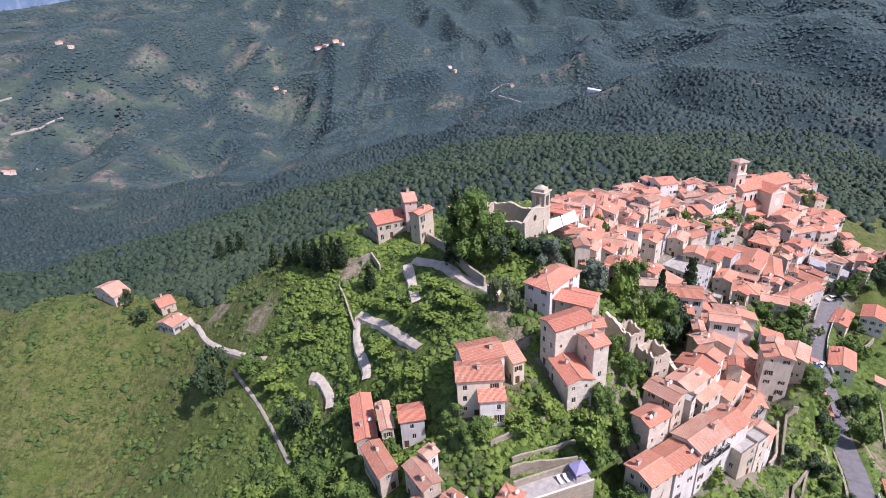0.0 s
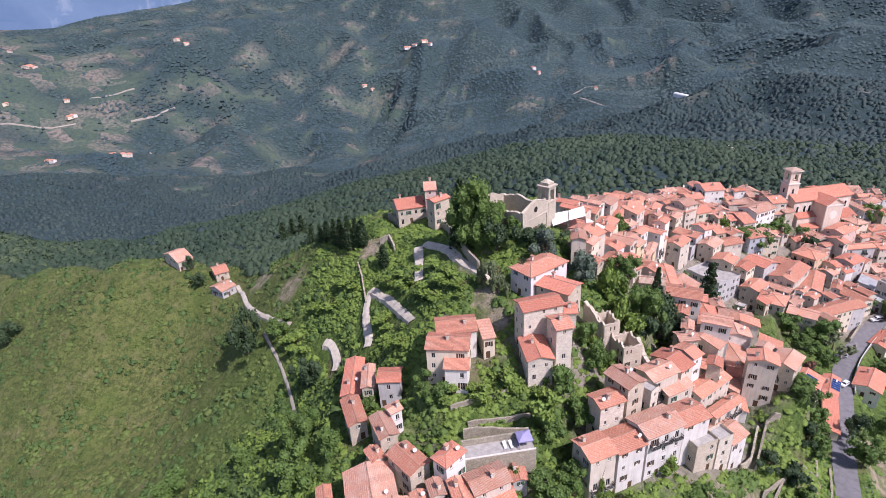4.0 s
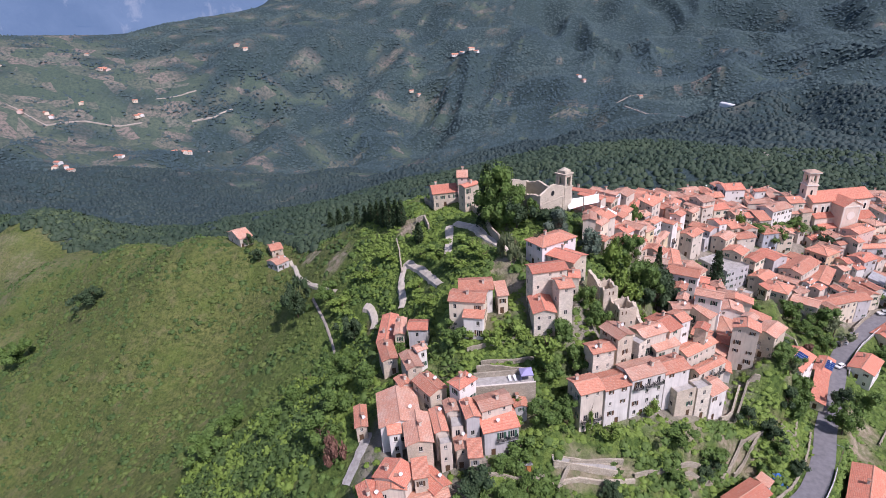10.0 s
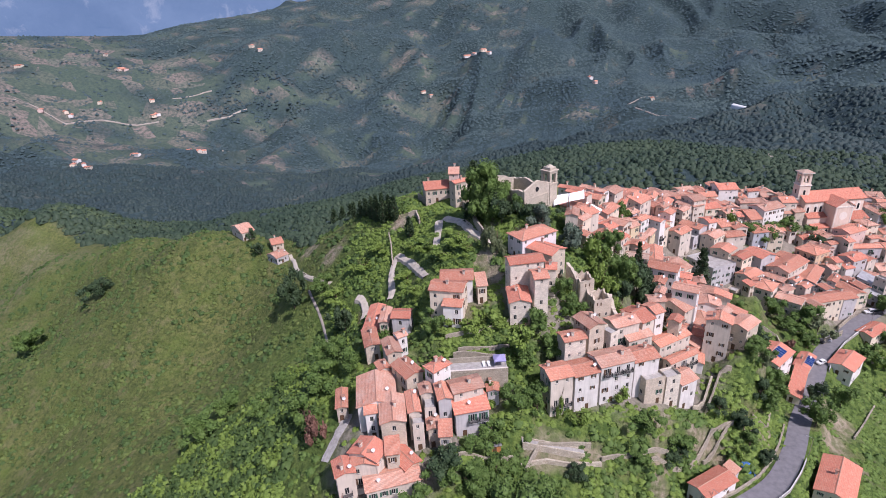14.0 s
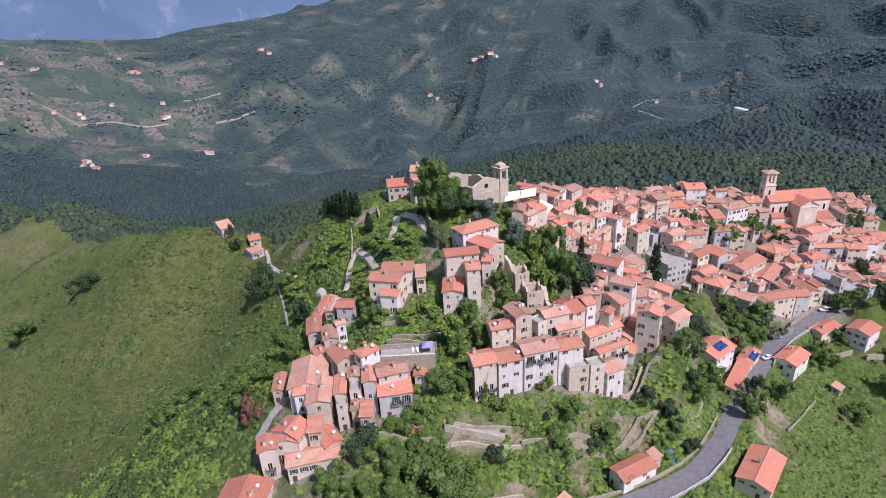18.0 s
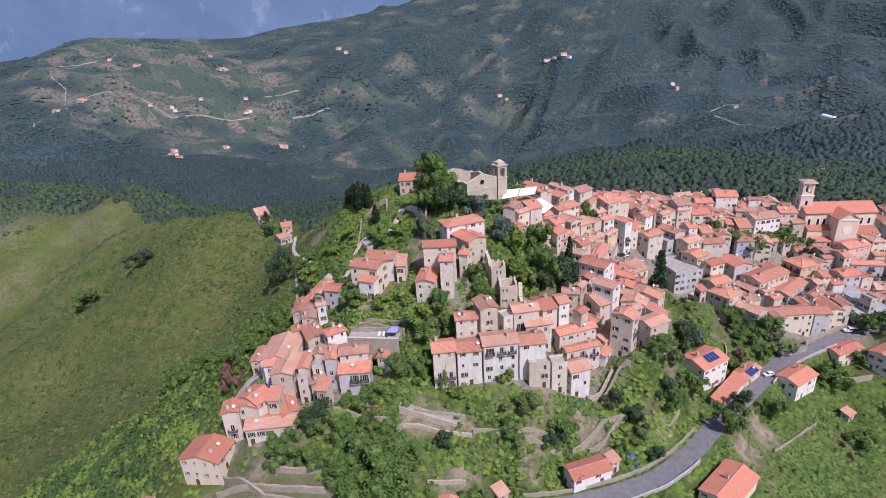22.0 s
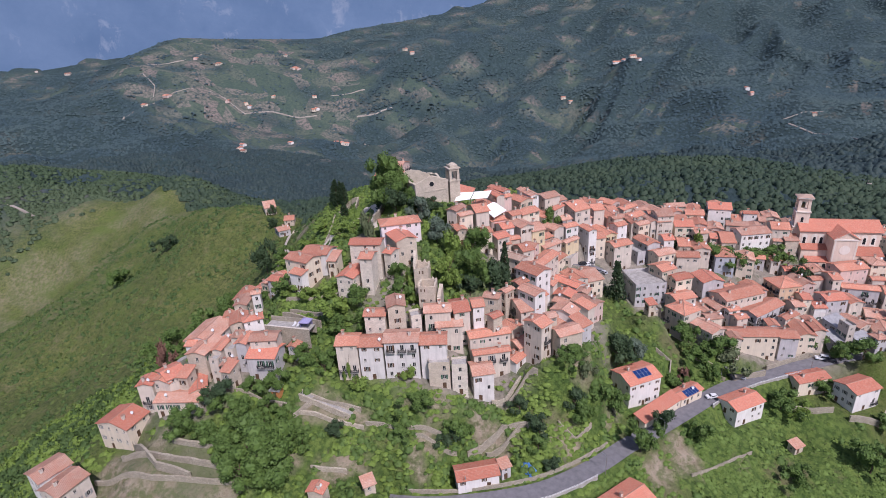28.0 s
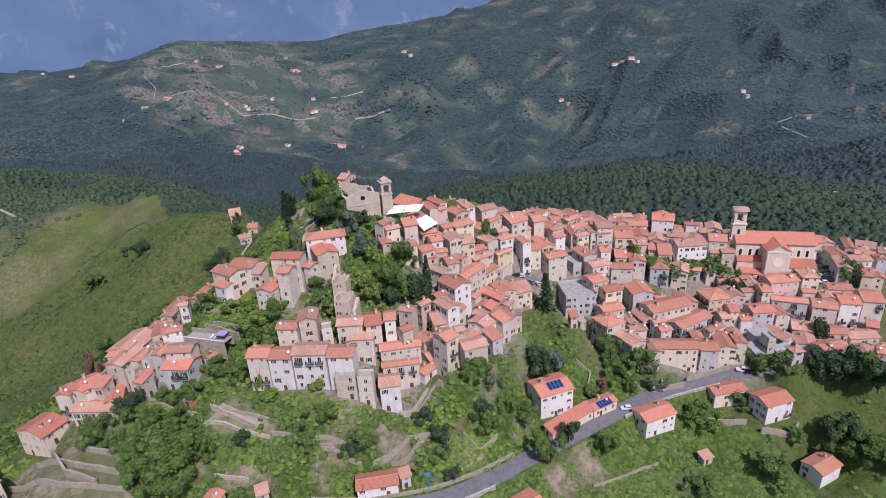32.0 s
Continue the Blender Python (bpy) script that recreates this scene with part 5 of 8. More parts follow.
        part("rubble_floor" if fallen else "terrace_floor", bm, WALLS["stone"] if fallen else M_CONCRETE, thing)
        if fallen:
            rim = [(-l, -d), (l, -d), (l, d), (-l, d), (-l, -d)]
            for p, q in zip(rim, rim[1:]):
                bm = bmesh.new()
                ragged(bm, (p[0] * 0.93, p[1] * 0.93), (q[0] * 0.93, q[1] * 0.93), H - deep, [H + rng.uniform(-0.1, 0.15) + (rng.uniform(0.0, 1.3) if rng.random() < 0.45 else 0) for _ in range(9)], 0.5)
                part("broken_wall", bm, WALLS["stone"], thing)
    for n, cx, zb, size, chance in fittings:
        o, a, out, length = sides[n]
        m = Matrix.Translation((o[0] + a[0] * cx, o[1] + a[1] * cx, zb)) @ Matrix.Rotation(n * math.pi / 2, 4, "Z")
        if size == "door":
            place("door", DOOR, thing, "", m)
            continue
        w = place("window", WIN[size][0], thing, "", m)
        place("pane", WIN[size][1], w)
        if y < 92:
            place("sill", WIN[size][2], w)
        if size[1] > 2 and length > 3.4 and 1.3 < cx < length - 1.3 and zb > 2.4 and wall not in ("rubble", "stone"):
            b = place("balcony", BALCONY[0], thing, "", m)
            place("railing", BALCONY[1], b)
        if chance < 0.42 and wall != "rubble":
            for sx in (-1, 1):
                place("shutter", SHUT[size][kind], w, "", Matrix.Translation((sx * size[0] * (1.02 if sx > 0 else 1.02) - (size[0] / 2 if sx > 0 else 0) + (0.0 if sx > 0 else 0.0), 0, 0)))
    return thing



for k in range(len(HOUSES)):
    build_house(k)

# ---- woods ----
def dome(seed):
    """A low lumpy crown: two uneven rings and a top."""
    r = random.Random(seed)
    co = [(math.cos(k * 1.0472) * r.uniform(0.8, 1.15), math.sin(k * 1.0472) * r.uniform(0.8, 1.15), -0.35) for k in range(6)]
    co += [(math.cos(k * 1.0472 + 0.5) * r.uniform(0.5, 0.85), math.sin(k * 1.0472 + 0.5) * r.uniform(0.5, 0.85), r.uniform(0.35, 0.75)) for k in range(6)]
    co.append((r.uniform(-0.15, 0.15), r.uniform(-0.15, 0.15), r.uniform(0.85, 1.15)))
    tri = []
    for k in range(6):
        j = (k + 1) % 6
        tri += [(k, j, 6 + k), (j, 6 + j, 6 + k), (6 + k, 6 + j, 12)]
    return np.array(co), np.array(tri)


DOMES = [dome(s) for s in range(5)]


def crowns(name, x, y, size, material, label, tall=1.0, shapes=None, sink=0.35):
    """Many crowns in one object of kind stuff."""
    shapes = shapes or DOMES
    r = np.random.RandomState(len(x))
    z = ground_at(x, y)
    cos, tris, n0 = [], [], 0
    pick = r.randint(0, len(shapes), len(x))
    for k, (co, tri) in enumerate(shapes):
        sel = np.nonzero(pick == k)[0]
        if not len(sel):
            continue
        a = r.uniform(0, 6.283, len(sel))
        ca, sa = np.cos(a)[:, None], np.sin(a)[:, None]
        s = size[sel][:, None]
        px = (co[None, :, 0] * ca - co[None, :, 1] * sa) * s + x[sel][:, None]
        py = (co[None, :, 0] * sa + co[None, :, 1] * ca) * s + y[sel][:, None]
        pz = (co[None, :, 2] + sink) * s * tall * r.uniform(0.8, 1.35, len(sel))[:, None] + z[sel][:, None]
        cos.append(np.stack([px, py, pz], -1).reshape(-1, 3))
        tris.append((tri[None] + (n0 + np.arange(len(sel)) * len(co))[:, None, None]).reshape(-1, 3))
        n0 += len(sel) * len(co)
    co, tri = np.concatenate(cos).astype(np.float32), np.concatenate(tris).astype(np.int32)
    me = bpy.data.meshes.new(name)
    me.vertices.add(len(co))
    me.vertices.foreach_set("co", co.ravel())
    me.loops.add(tri.size)
    me.loops.foreach_set("vertex_index", tri.ravel())
    me.polygons.add(len(tri))
    me.polygons.foreach_set("loop_start", np.arange(0, tri.size, 3, dtype=np.int32))
    me.polygons.foreach_set("use_smooth", np.ones(len(tri), bool))
    me.update()
    me.materials.append(material)
    return tagged(new(name, me), label, "trees", kind="stuff")


def leaf_cards(points, size, rng, up=0.35):
    """Small bent leaf sprays at the points: two quads each that share an edge."""
    co, quad = [], []
    for p in points:
        a, t = rng.uniform(0, 6.283), rng.uniform(-0.7, 0.9)
        d = Vector((math.cos(a) * math.cos(t), math.sin(a) * math.cos(t), math.sin(t) + up)).normalized()
        e = d.cross(Vector((rng.uniform(-1, 1), rng.uniform(-1, 1), 1))).normalized()
        s = size * rng.uniform(0.6, 1.3)
        n = d.cross(e) * s * 0.25
        k = len(co)
        co += [p - e * s * 0.5, p + d * s * 0.5 - e * s * 0.35 + n, p + d * s, p + d * s * 0.5 + e * s * 0.35 + n, p + e * s * 0.5]
        quad += [(k, k + 1, k + 3, k + 4), (k + 1, k + 2, k + 3)]
    return co, quad


def spray(seed, n, size, core=0.85):
    """A scrub clump of leaf sprays, about one metre in radius."""
    rng = random.Random(seed)
    pts = []
    for _ in range(n):
        v = Vector((rng.gauss(0, 1), rng.gauss(0, 1), abs(rng.gauss(0, 1)) * 0.9)).normalized() * rng.uniform(0.55, 1.0)
        v.z *= 0.8
        pts.append(v)
    co, faces = leaf_cards(pts, size, rng, 0.5)
    tri = []
    for f in faces:
        tri += [f[:3]] if len(f) == 3 else [(f[0], f[1], f[2]), (f[0], f[2], f[3])]
    if core:
        dco, dtri = dome(seed + 200)
        tri += [tuple(int(v) + len(co) for v in f) for f in dtri]
        co += [Vector((v[0] * core, v[1] * core, max(v[2], -0.3) * core * 0.85)) for v in dco]
    return np.array([c[:] for c in co]), np.array(tri)


rs = np.random.RandomState(5)
fr_, fa = 330 + 2500 * rs.uniform(0, 1, 125000) ** 0.8, np.radians(rs.uniform(-42, 86, 125000))
fx, fy = -fr_ * np.sin(fa), 60 + fr_ * np.cos(fa)
keep = (rs.uniform(0, 1, len(fx)) < wooded(fx, fy) * (1 - 0.88 * fields(fx, fy)) * (0.62 + 0.45 * smooth(-0.6, 0.3, wobble(fx, fy, 130, 23)))) & (fy > 90)
fx, fy, d = fx[keep], fy[keep], fr_[keep]
size_ = rs.uniform(2.0, 4.6, len(fx)) * np.clip(d / 1100, 1.02, 1.4)
near_ = d < 1050
ridge_ = near_ & (fx < -110) & (fy < ridge_back(fx))
er, ea = rs.uniform(330, 1020, 9500), np.radians(rs.uniform(28, 84, 9500))
ex, ey = -er * np.sin(ea), 60 + er * np.cos(ea)
keep = (rs.uniform(0, 1, len(ex)) < wooded(ex, ey)) & (ey < ridge_back(ex))
ex, ey = np.concatenate([fx[ridge_], ex[keep]]), np.concatenate([fy[ridge_], ey[keep]])
crowns("ridge_wood", ex, ey, rs.uniform(2.0, 5.0, len(ex)), M_RIDGEWOOD, "light green mixed wood on the western ridge", 0.75, [spray(90 + s, 11, 0.5, 0.95) for s in range(4)], 0.15)
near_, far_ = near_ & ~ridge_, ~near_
crowns("woodland", fx[near_], fy[near_], size_[near_], M_SHADED_WOOD, "dense woodland covering the valley sides, cloud shade put into its dark green", 0.7, None, 0.12)
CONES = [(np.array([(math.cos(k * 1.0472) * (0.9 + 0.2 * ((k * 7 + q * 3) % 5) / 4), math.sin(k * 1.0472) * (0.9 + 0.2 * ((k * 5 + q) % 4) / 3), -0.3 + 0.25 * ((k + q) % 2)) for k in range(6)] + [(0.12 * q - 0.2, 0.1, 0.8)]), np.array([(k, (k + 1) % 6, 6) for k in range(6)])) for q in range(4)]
crowns("distant_woodland", fx[far_], fy[far_], size_[far_], M_HAZED_FOREST, "distant woodland on the far mountainsides, haze put into its blue-green colour", 0.8, CONES, 0.06)


# ---- trees and scrub ----
def card_mesh(name, co, faces, mat):
    me = bpy.data.meshes.new(name)
    me.from_pydata([tuple(c) for c in co], [], faces)
    me.materials.append(mat)
    return me


def lobes(rng, n, spread_, low, high, size):
    return [(Vector((rng.gauss(0, spread_), rng.gauss(0, spread_), rng.uniform(low, high))), rng.uniform(0.6, 1.0) * size) for _ in range(n)]


def crown_mesh(kind, seed):
    """A crown one metre tall unit: leaves on the skins of many lobes. Height about 1, radius about 0.45."""
    rng = random.Random(seed)
    pts, cores = [], []
    if kind in ("round", "grand"):
        for c, r in lobes(rng, 16 if kind == "round" else 26, 0.19, 0.34 if kind == "round" else 0.2, 0.84, 0.2 if kind == "round" else 0.17):
            c.x, c.y = c.x * (1.25 - 0.7 * abs(c.z - 0.5)), c.y * (1.25 - 0.7 * abs(c.z - 0.5))
            cores.append((c.copy(), r * 0.88))
            for _ in range(78 if kind == "round" else 130):
                v = Vector((rng.gauss(0, 1), rng.gauss(0, 1), rng.gauss(0, 1) + 0.25)).normalized()
                pts.append(c + v * r * rng.uniform(0.75, 1.08))
        size = 0.06 if kind == "round" else 0.036
    elif kind == "conifer":
        for k in range(15):
            h = 0.08 + 0.9 * k / 15
            for b in range(9):
                a = rng.uniform(0, 6.283)
                ln = (1 - h) * 0.32 + 0.03
                for q in range(10):
                    f = rng.uniform(0.15, 1) * ln
                    pts.append(Vector((math.cos(a) * f, math.sin(a) * f, h - f * 0.35 + rng.uniform(-0.02, 0.03))) + Vector((rng.gauss(0, 0.012), rng.gauss(0, 0.012), 0)))
        size = 0.06
    elif kind == "cypress":
        for _ in range(900):
            h = rng.uniform(0.03, 1)
            r = 0.11 * math.sin(math.pi * min(1, (0.08 + h * 0.92)) ** 0.7) * rng.uniform(0.7, 1.1) + 0.01
            a = rng.uniform(0, 6.283)
            pts.append(Vector((math.cos(a) * r, math.sin(a) * r, h)))
        size = 0.05
    else:
        for c, r in lobes(rng, 9, 0.26, 0.12, 0.55, 0.24):
            cores.append((c.copy(), r * 0.85))
            for _ in range(55):
                v = Vector((rng.gauss(0, 1), rng.gauss(0, 1), abs(rng.gauss(0, 1)))).normalized()
                pts.append(c + v * r * rng.uniform(0.7, 1.1))
        size = 0.085
    co, q = leaf_cards(pts, size, rng, 0.9 if kind == "cypress" else 0.25)
    for c, r in cores:
        bm = bmesh.new()
        bmesh.ops.create_icosphere(bm, subdivisions=1, radius=r)
        bm.verts.index_update()
        k = len(co)
        co += [c + v.co * rng.uniform(0.82, 1.08) for v in bm.verts]
        q += [tuple(k + v.index for v in f.verts) for f in bm.faces]
        bm.free()
    return co, q


def trunk_mesh(kind, seed):
    rng = random.Random(seed)
    bm = bmesh.new()
    top = 0.9 if kind in ("conifer", "cypress") else 0.55
    tube(bm, [(0, 0, -0.06), (0.01, 0, top * 0.4), (rng.uniform(-0.02, 0.02), 0.01, top)], [0.032, 0.024, 0.008], 7)
    if kind in ("round", "grand", "bush"):
        for _ in range(5):
            a, h = rng.uniform(0, 6.283), rng.uniform(0.2, 0.42)
            tube(bm, [(0, 0, h), (math.cos(a) * 0.12, math.sin(a) * 0.12, h + 0.14), (math.cos(a) * 0.24, math.sin(a) * 0.24, h + 0.3)], [0.014, 0.009, 0.004], 5)
    me = bpy.data.meshes.new("trunk")
    bm.to_mesh(me)
    bm.free()
    me.materials.append(M_BARK)
    return me


M_CEDAR = foliage("blue_needles", (0.078, 0.115, 0.08), (0.118, 0.152, 0.108), (0.096, 0.132, 0.092))
M_RUSSET = foliage("russet_leaves", (0.16, 0.08, 0.06), (0.22, 0.12, 0.09), (0.18, 0.1, 0.07))
M_OLIVE = foliage("olive_leaves", (0.1, 0.13, 0.06), (0.16, 0.19, 0.1), (0.12, 0.15, 0.07))
TREE_KINDS = {
    "leafy": ("round", M_LEAF, "broad-leaved green tree with a full crown", 3),
    "grand": ("grand", M_LEAF, "tall broad-leaved tree with a dense deep green crown", 2),
    "dark": ("round", M_DARKLEAF, "dark evergreen oak with a dense rounded crown", 3),
    "conifer": ("conifer", M_DARKLEAF, "tall dark green conifer with layered branches", 2),
    "cedar": ("round", M_CEDAR, "blue-grey cedar with spreading branches", 1),
    "cypress": ("cypress", M_DARKLEAF, "narrow dark green cypress", 2),
    "bush": ("bush", M_SCRUB, "bright green leafy garden bush", 3),
    "olive": ("bush", M_OLIVE, "grey-green olive tree with a low crown", 2),
    "russet": ("bush", M_RUSSET, "dry reddish-brown shrub on the slope", 1),
}
CROWNS, TRUNKS = {}, {}
for n_, (kind_, mat_, words_, many_) in TREE_KINDS.items():
    CROWNS[n_] = [card_mesh("crown", *crown_mesh(kind_, 40 + 7 * q), mat_) for q in range(many_)]
    TRUNKS[n_] = [trunk_mesh(kind_, 90 + q) for q in range(many_)]
tree_rng = random.Random(12)


def tree(kind, x, y, tall, wide):
    """A tree or bush standing on the ground: its height and width in metres."""
    q = tree_rng.randrange(TREE_KINDS[kind][3])
    ob = new("bush" if kind in ("bush", "russet") else "tree")
    full = {"round": 0.98, "grand": 0.94, "conifer": 0.66, "cypress": 0.24, "bush": 1.05}[TREE_KINDS[kind][0]]
    hi = {"bush": 0.75}.get(TREE_KINDS[kind][0], 1.0)
    ob.matrix_world = pose(x, y, float(ground_at(x, y)) - 0.1, 0, 0, tree_rng.uniform(0, 360)) @ Matrix.Diagonal((wide / full, wide / full, tall / hi, 1))
    tagged(ob, TREE_KINDS[kind][2], "bush" if kind in ("bush", "russet") else "tree", "village trees")
    place("trunk", TRUNKS[kind][q], ob)
    place("crown", CROWNS[kind][q], ob)
    return ob


tree("cedar", 27.4, 134.8, 10.6, 8.6)
tree("grand", 54.8, 126.0, 14.1, 10.4)
tree("dark", 59.8, 130.5, 17.3, 12.1)
tree("grand", 49.8, 138.0, 11.6, 9.4)
tree("cypress", 60.0, 138.1, 16.7, 3.1)
tree("dark", 55.0, 122.0, 9.0, 7.4)
tree("conifer", 88.5, 179.4, 17.6, 9.3)
tree("dark", 99.4, 145.3, 12.0, 11.5)
tree("cedar", 103.4, 152.6, 9.5, 8.8)
tree("bush", 88.1, 132.0, 5.9, 8.0)
tree("leafy", 94.0, 115.9, 5.0, 7.3)
tree("leafy", 92.7, 112.8, 5.4, 6.0)
tree("grand", 11.0, 39.0, 8.5, 8.5)
tree("leafy", 17.5, 41.5, 7.0, 7.5)
tree("grand", 25.0, 42.5, 10.0, 9.5)
tree("leafy", 15.0, 48.5, 6.0, 6.5)
tree("grand", 21.5, 49.5, 9.0, 8.5)
tree("leafy", 28.0, 52.0, 6.5, 6.0)
tree("leafy", 19.0, 57.5, 5.0, 5.5)
tree("leafy", 25.5, 57.0, 5.5, 5.5)
tree("grand", 36.6, 45.0, 17.8, 16.5)
tree("grand", 32.4, 40.9, 12.4, 11.1)
tree("grand", 39.5, 56.0, 8.0, 6.5)
tree("dark", 44.6, 63.0, 4.5, 5.0)
tree("dark", 13.6, 50.0, 7.3, 8.2)
tree("bush", 44.0, 75.0, 4.5, 7.0)
tree("leafy", 22.5, 62.7, 6.7, 7.7)
tree("leafy", 27.6, 47.2, 8.4, 7.7)
tree("leafy", 32.4, 52.1, 8.6, 10.4)
tree("bush", 39.1, 77.2, 10.0, 3.2)
tree("bush", 54.5, 85.2, 4.8, 5.8)
tree("leafy", 33.5, 73.0, 7.0, 5.4)
tree("leafy", 19.5, 75.7, 5.7, 5.7)
tree("leafy", 61.5, 81.5, 5.5, 8.0)
tree("leafy", 72.1, 85.2, 7.1, 7.6)
tree("dark", 69.9, 82.5, 6.0, 7.5)
tree("leafy", 61.0, 74.0, 5.0, 5.5)
tree("dark", 83.7, 101.0, 5.5, 6.0)
tree("dark", 90.6, 100.1, 7.7, 6.5)
tree("leafy", 78.3, 83.8, 4.0, 4.5)
tree("leafy", 99.0, 112.1, 8.6, 7.3)
tree("dark", 96.9, 111.8, 7.7, 6.8)
tree("leafy", 102.4, 120.9, 9.4, 7.3)
tree("olive", 97.8, 117.7, 6.6, 5.8)
tree("leafy", 104.9, 125.1, 7.4, 7.6)
tree("leafy", 115.8, 117.6, 10.8, 8.2)
tree("dark", 118.7, 130.5, 9.2, 6.3)
tree("leafy", 129.7, 136.1, 9.4, 7.2)
tree("dark", 184.7, 205.1, 12.8, 11.9)
tree("dark", 192.2, 208.9, 12.1, 11.2)
tree("leafy", 172.9, 202.8, 9.1, 9.9)
tree("leafy", 166.4, 202.7, 9.1, 9.4)
tree("leafy", 197.1, 207.5, 10.5, 9.7)
tree("dark", 192.6, 214.7, 10.6, 7.4)
tree("dark", 182.5, 233.2, 13.0, 8.9)
tree("dark", 201.6, 206.3, 13.0, 12.1)
tree("dark", 101.4, 230.7, 10.1, 12.4)
tree("bush", 109.3, 235.3, 13.0, 7.8)
tree("leafy", 120.3, 233.7, 10.1, 12.9)
tree("leafy", 126.8, 233.7, 11.2, 10.3)
tree("leafy", 133.1, 247.7, 8.7, 15.1)
tree("leafy", 140.0, 250.3, 8.8, 10.8)
tree("dark", 151.1, 242.7, 9.8, 8.0)
tree("grand", 190.1, 277.5, 11.5, 8.9)
tree("leafy", 128.1, 177.2, 9.3, 11.2)
tree("leafy", 117.6, 174.9, 9.3, 9.0)
tree("olive", 133.4, 175.4, 9.2, 10.7)
tree("russet", 119.8, 160.0, 5.8, 4.9)
tree("leafy", 122.5, 170.0, 6.8, 9.3)
tree("leafy", 127.5, 166.0, 6.8, 6.3)
tree("leafy", 55.0, 190.0, 11.1, 7.0)
tree("leafy", 154.7, 248.2, 6.4, 7.0)
tree("leafy", 117.1, 155.3, 4.8, 6.1)
tree("bush", 88.5, 92.5, 3.0, 5.0)
tree("dark", 96.2, 95.8, 4.4, 5.0)
tree("leafy", 91.9, 96.5, 5.5, 6.1)
tree("leafy", 176.6, 162.8, 10.6, 10.7)
tree("leafy", 157.3, 145.3, 7.3, 8.0)
tree("grand", 195.7, 187.8, 11.5, 13.9)
tree("dark", 190.8, 190.4, 11.1, 11.7)
tree("leafy", 179.4, 182.3, 6.3, 6.8)
tree("grand", 202.1, 185.0, 12.5, 13.9)
tree("leafy", 162.5, 186.9, 7.3, 7.7)
tree("leafy", 150.2, 170.1, 7.8, 8.5)
tree("bush", 156.2, 170.2, 6.5, 7.3)
tree("dark", -84.3, 145.2, 20.2, 11.0)
tree("cypress", -57.3, 174.7, 9.2, 3.3)
tree("cypress", -52.2, 169.8, 11.0, 3.2)
tree("cypress", -48.0, 165.6, 12.2, 3.4)
tree("cypress", -43.9, 162.7, 13.9, 3.5)
tree("cypress", -40.9, 162.7, 11.9, 3.1)
tree("cypress", -38.2, 161.9, 10.9, 3.5)
tree("conifer", -61.3, 177.1, 8.9, 4.8)
tree("conifer", -72.3, 192.0, 10.1, 5.7)
tree("conifer", -146.9, 334.7, 16.6, 10.2)
tree("conifer", -153.0, 331.9, 15.7, 10.2)
tree("conifer", -155.7, 322.0, 15.4, 10.9)
tree("cypress", -27.5, 150.3, 8.9, 3.3)
tree("russet", -23.2, 55.8, 11.0, 5.8)
tree("leafy", -17.5, 93.0, 4.6, 4.9)
tree("dark", -21.9, 100.1, 4.4, 4.4)
tree("leafy", 1.8, 86.9, 6.5, 6.0)
tree("leafy", -1.1, 92.7, 5.0, 5.2)
tree("bush", 11.1, 89.3, 4.2, 7.4)
tree("bush", 17.8, 91.9, 4.8, 8.9)
tree("bush", 26.7, 88.4, 7.3, 10.3)
tree("leafy", 30.1, 92.7, 7.4, 7.5)
tree("leafy", 34.2, 90.2, 8.1, 7.5)
tree("leafy", 27.1, 84.6, 7.0, 8.0)
tree("leafy", 36.4, 107.8, 7.9, 6.4)
tree("leafy", 39.7, 103.8, 8.5, 6.9)
tree("bush", 44.9, 129.0, 11.4, 8.8)
tree("bush", 48.3, 120.2, 11.1, 8.6)
tree("dark", -46.4, 120.8, 13.1, 8.1)
tree("grand", -37.0, 91.3, 13.3, 10.5)
tree("leafy", -32.1, 75.3, 10.4, 9.0)
tree("leafy", -31.6, 64.5, 10.1, 9.3)
tree("leafy", -23.8, 80.2, 8.5, 6.9)
tree("bush", -58.6, 138.7, 4.8, 11.6)
tree("leafy", -69.5, 145.8, 8.9, 9.2)
tree("bush", -24.2, 142.4, 3.6, 8.4)
tree("bush", -47.4, 145.4, 4.7, 11.2)
tree("bush", -41.2, 150.1, 4.2, 9.9)
tree("bush", -1.9, 131.4, 3.9, 10.6)
tree("bush", -4.3, 123.6, 3.8, 10.3)
tree("bush", 3.7, 122.4, 3.4, 7.2)
tree("bush", -16.0, 137.2, 3.8, 8.1)
tree("bush", -21.2, 127.5, 3.5, 9.9)
tree("bush", -12.2, 111.2, 3.7, 7.9)
tree("olive", 14.2, 120.0, 10.1, 6.0)
tree("olive", 20.8, 125.2, 9.2, 6.8)
tree("olive", 9.2, 123.0, 9.2, 4.4)
tree("dark", -131.0, 190.1, 8.3, 5.9)
tree("dark", -140.4, 198.4, 8.5, 4.8)
tree("leafy", -59.3, 93.9, 8.4, 7.8)
tree("leafy", -59.3, 79.6, 8.8, 8.2)
tree("bush", -59.5, 106.7, 4.4, 8.5)
tree("dark", -241.2, 177.6, 11.9, 14.7)
tree("grand", -279.6, 154.6, 15.4, 17.4)
tree("leafy", -87.3, 93.7, 9.4, 10.9)
tree("leafy", -86.3, 78.8, 10.0, 12.6)
tree("grand", 6.6, 143.6, 23.0, 15.5)
tree("grand", 8.5, 142.0, 17.0, 13.0)
tree("grand", 4.0, 144.5, 18.0, 11.0)
tree("conifer", 0.8, 146.2, 23.0, 9.5)
tree("dark", 12.5, 138.5, 12.0, 9.5)
tree("dark", 22.5, 139.5, 5.5, 8.5)
